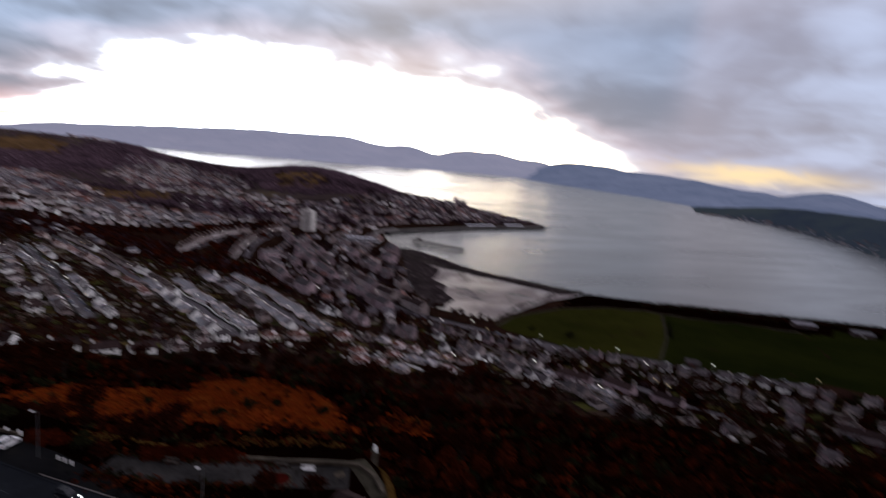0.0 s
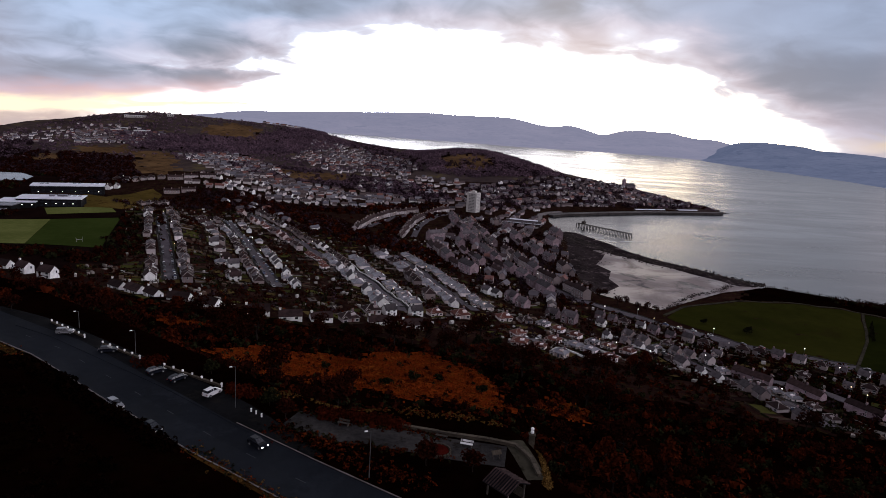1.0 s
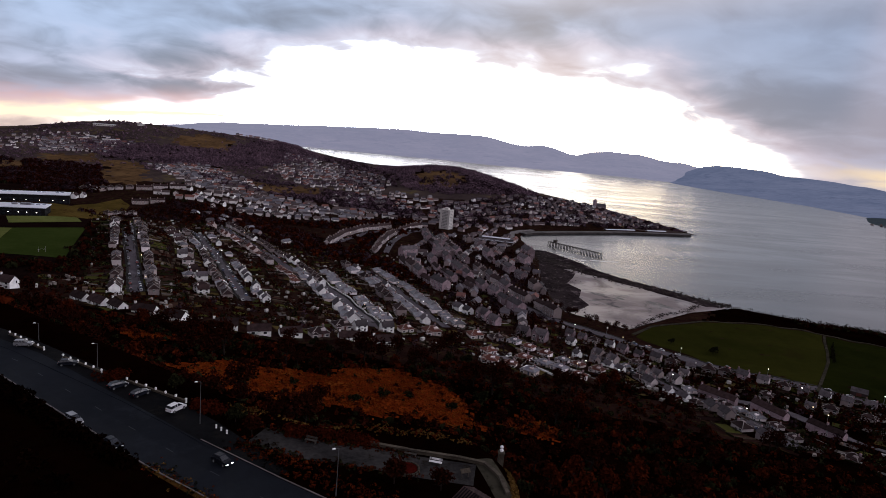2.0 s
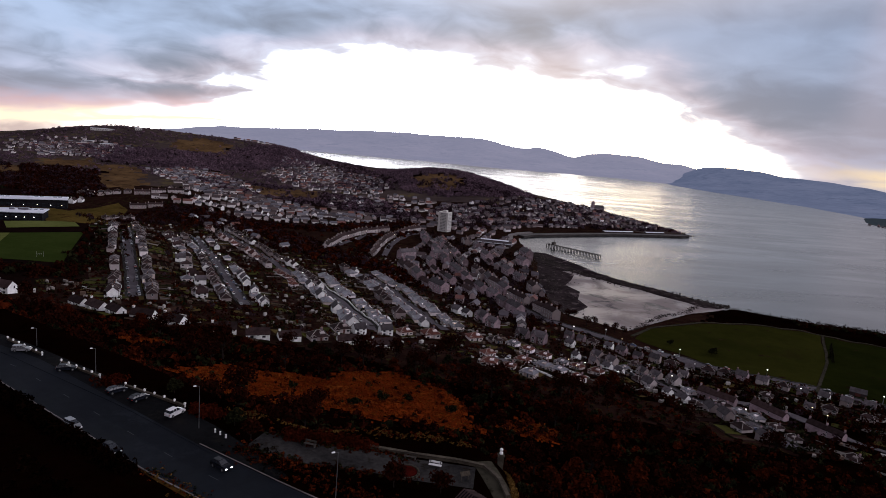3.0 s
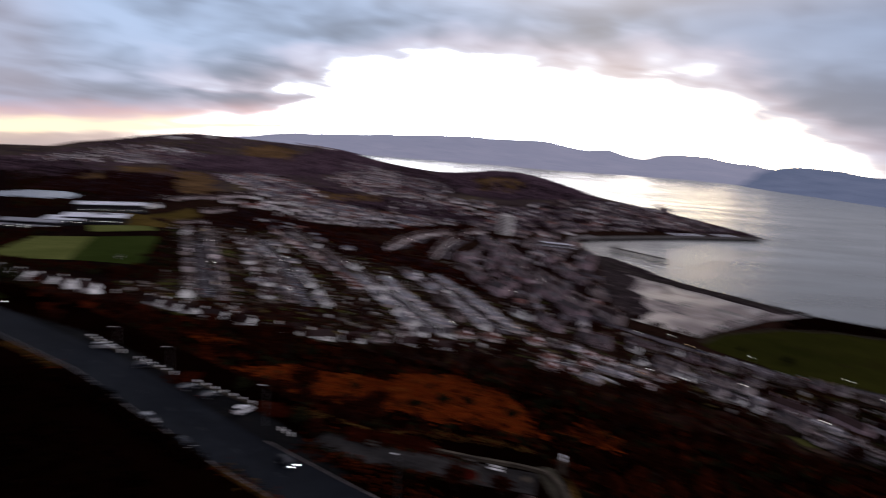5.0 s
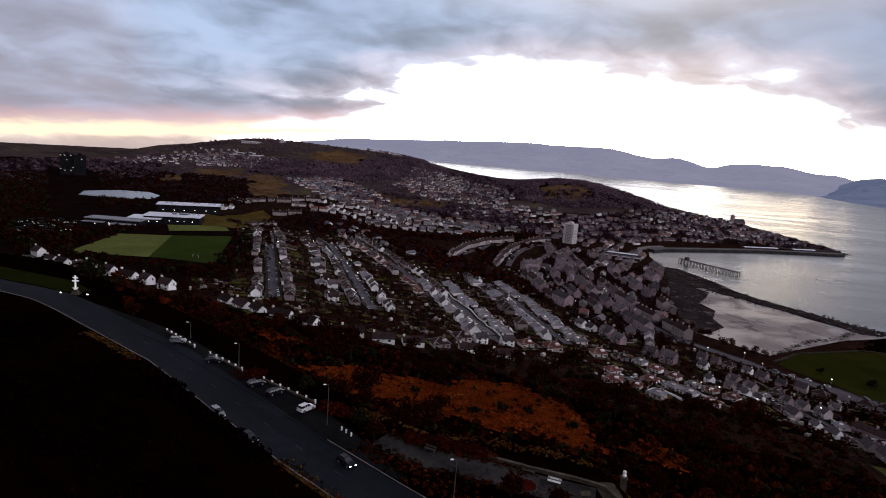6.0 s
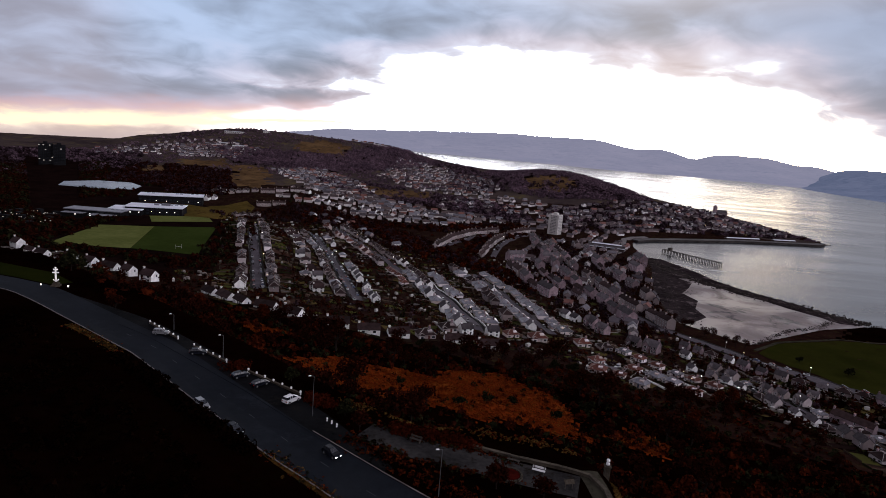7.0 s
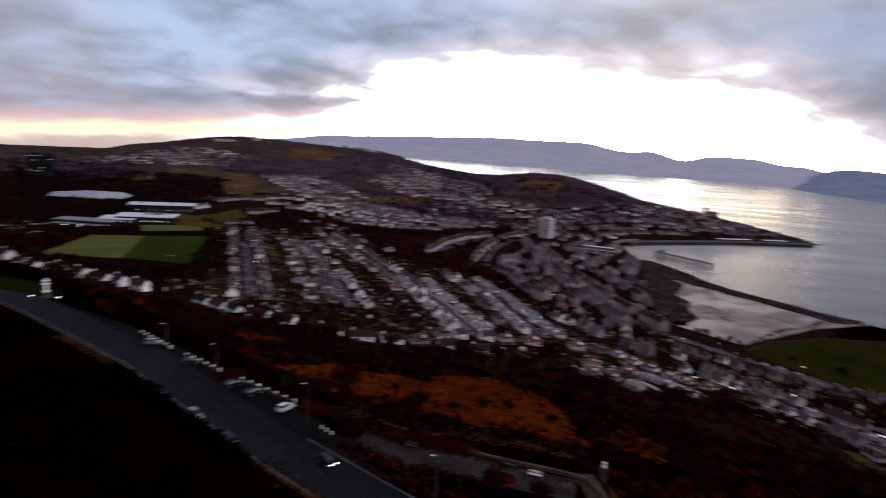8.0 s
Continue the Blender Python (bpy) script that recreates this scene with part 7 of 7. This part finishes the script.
# church with a square tower on the headland
cx, cy = 436, 1304
church = house_base("church", "dark stone church with a square tower on the headland", "church", "")
church.matrix_basis = Matrix.Translation((cx, cy, float(ground_z(cx, cy)))) @ Matrix.Rotation(radians(20), 4, "Z")
part("nave", gable_walls(24, 10, 7, 5), "sandstone", church)
part("roof", gable_roof(24, 10, 7, 5), "dark_slate", church)
part("tower", Shape().box(-17, -11.5, -3, 3, -3, 17).box(-17.3, -11.2, -3.3, 3.3, 17, 17.8).box(-16.6, -11.9, -2.6, 2.6, 17.8, 22, 0, 0.8), "sandstone", church)
for i in range(4):
    part("window", Shape().box(-8 + i * 5, -6.8 + i * 5, -5.12, -4.9, 2, 5.5), "glass", church)

# ---- small things of the town ----
# goal posts
for x, y, a in ((-246, 462, 20),):
    g = tagged(new("goal_posts"), "thin white goal posts on the pitch", "goal posts", "pitch goal posts")
    park(g, x, y, a, size=0.75)
    for dx in (-2.8, 2.8):
        part("post", Shape().tube(dx, 0, -0.3, 5.5, 0.06, 0.05, 8), "white", g)
    part("crossbar", Shape().box(-2.8, 2.8, -0.05, 0.05, 2.9, 3.0), "white", g)

# cars along the streets
SMALL = car("car", "small parked car at the kerb of a town street", "car_mix", 1.0, detail=False, group="town cars")
first = True
cars = random.Random(8)
for line, gap, side in ((STREETS[0], 11, 2.9), (STREETS[0], 13, -2.9), (STREETS[1], 11, 2.9), (STREETS[1], 12, -2.9), (STREETS[2], 15, 2.9), (STREETS[3], 14, -2.9), (STREETS[4], 16, 2.9), (STREETS[5][5:], 12, 4.0), (STREETS[8], 12, 2.8), (STREETS[9], 14, -2.8), (STREETS[6], 16, 2.8), (STREETS[7], 14, 2.8)):
    for x, y, a in along(line, gap):
        if cars.random() < 0.28:
            continue
        x, y = x - math.sin(a) * side, y + math.cos(a) * side
        m = Matrix.Translation((x, y, float(ground_z(x, y)) + 0.32)) @ Matrix.Rotation(a + cars.choice((0, math.pi)), 4, "Z")
        if first:
            SMALL.matrix_basis, first = m, False
        else:
            copy_thing(SMALL, m)

# white garden walls beside some streets
for line in ([(-58, 545), (-33, 487), (-14, 440), (2, 386)], [(96, 372), (110, 354), (124, 340)], [(152, 400), (178, 345), (189, 312)], [(88, 344), (100, 326)]):
    ribbon("garden_wall", line, 0.5, 1.1, "white", "white painted garden wall along the street", "wall", kind="structure", gap=5.0)

# sheds, greenhouses and fences past counting
sheds = Shape()
rs = random.Random(17)
for x, y in scatter(TOWN, 850, 61):
    if not clear_of_houses(x, y, 6.0) or not off_street(x, y, 6.8):
        continue
    a, L, W, h = rs.uniform(0, 3.14), rs.uniform(1.2, 3.2), rs.uniform(1.0, 2.2), rs.uniform(0.9, 2.3)
    c, sn = math.cos(a), math.sin(a)
    p = Shape().extrude_x([(-W / 2, -0.5), (W / 2, -0.5), (W / 2, h * 0.85), (0, h), (-W / 2, h * 0.85)], -L / 2, L / 2)
    z = float(ground_z(x, y))
    sheds.add([(x + u * c - v * sn, y + u * sn + v * c, z + e) for u, v, e in p.v], p.f)
M["shed"] = palette("sheds_and_greenhouses", [(0.30, 0.28, 0.26), (0.08, 0.055, 0.04), (0.24, 0.21, 0.19), (0.05, 0.04, 0.03), (0.46, 0.44, 0.42), (0.12, 0.08, 0.06), (0.07, 0.05, 0.035)], 0.8, True, spec=0.1)
tagged(sheds.make("garden_sheds", "shed"), "small sheds and greenhouses in the back gardens", "sheds", kind="stuff")

# lamps already lit in the dusk
def town_lamp(x, y, tall, warm):
    p = tagged(new("street_lamp"), "lit street lamp among the houses", "street lamp", "town street lamps")
    p.matrix_basis = Matrix.Translation((x, y, float(ground_z(x, y))))
    part("pole", Shape().tube(0, 0, -0.5, tall, 0.09, 0.06, 8), "metal", p)
    part("lamp", Shape().box(-0.24, 0.24, -0.24, 0.24, tall, tall + 0.34, 0, 0.3), "lamp_warm" if warm else "lamp_white", p, "lit lamp head")


for x, y, tall, warm in ((118, 372, 4.0, True), (126, 364, 4.0, False), (150, 470, 6, False), (96, 640, 7, False), (-214, 655, 6, False), (60, 560, 7, False), (180, 445, 6, True), (30, 430, 5, False), (-150, 560, 6, False), (230, 300, 5, True), (140, 345, 5, False), (300, 1240, 6, True), (190, 1150, 6, True), (-60, 930, 6, False), (170, 690, 7, True), (255, 345, 5, False)):
    town_lamp(x, y, tall, warm)
spots = random.Random(91)
for k, line in enumerate(STREETS):
    for x, y, a in along(line, 62.0)[1:]:
        x, y = x - math.sin(a) * 4.6 + spots.uniform(-3, 3), y + math.cos(a) * 4.6
        town_lamp(x, y, 5.2, spots.random() < 0.45)
for _ in range(18):
    town_lamp(spots.uniform(230, 500), spots.uniform(1150, 1300), 6.5, spots.random() < 0.6)
# lit windows of houses sunk in the dark trees west of the school
glints, homes = Shape(), Shape()
for x, y in scatter([(-507, 584), (-459, 615), (-367, 491), (-420, 483)], 44, 92):
    z = float(ground_z(x, y)) + spots.uniform(2.0, 4.4)
    if spots.random() < 0.5:
        homes.box(x - 3.5, x + 3.5, y + 0.3, y + 6, z - 7, z + 1.6, 0, 0.15)
    glints.box(x - 0.42, x + 0.42, y - 0.1, y + 0.28, z - 0.3, z + 0.3)
    if spots.random() < 0.4:
        glints.box(x + 2.0, x + 2.7, y - 0.1, y + 0.28, z - 0.3, z + 0.3)
glow = tagged(new("lit_houses"), "dark houses with lit windows among trees", "houses", kind="stuff")
tagged(homes.make("lit_house_walls", "cladding", glow), kind="stuff")
tagged(glints.make("lit_house_windows", "lamp_dim", glow), kind="stuff")
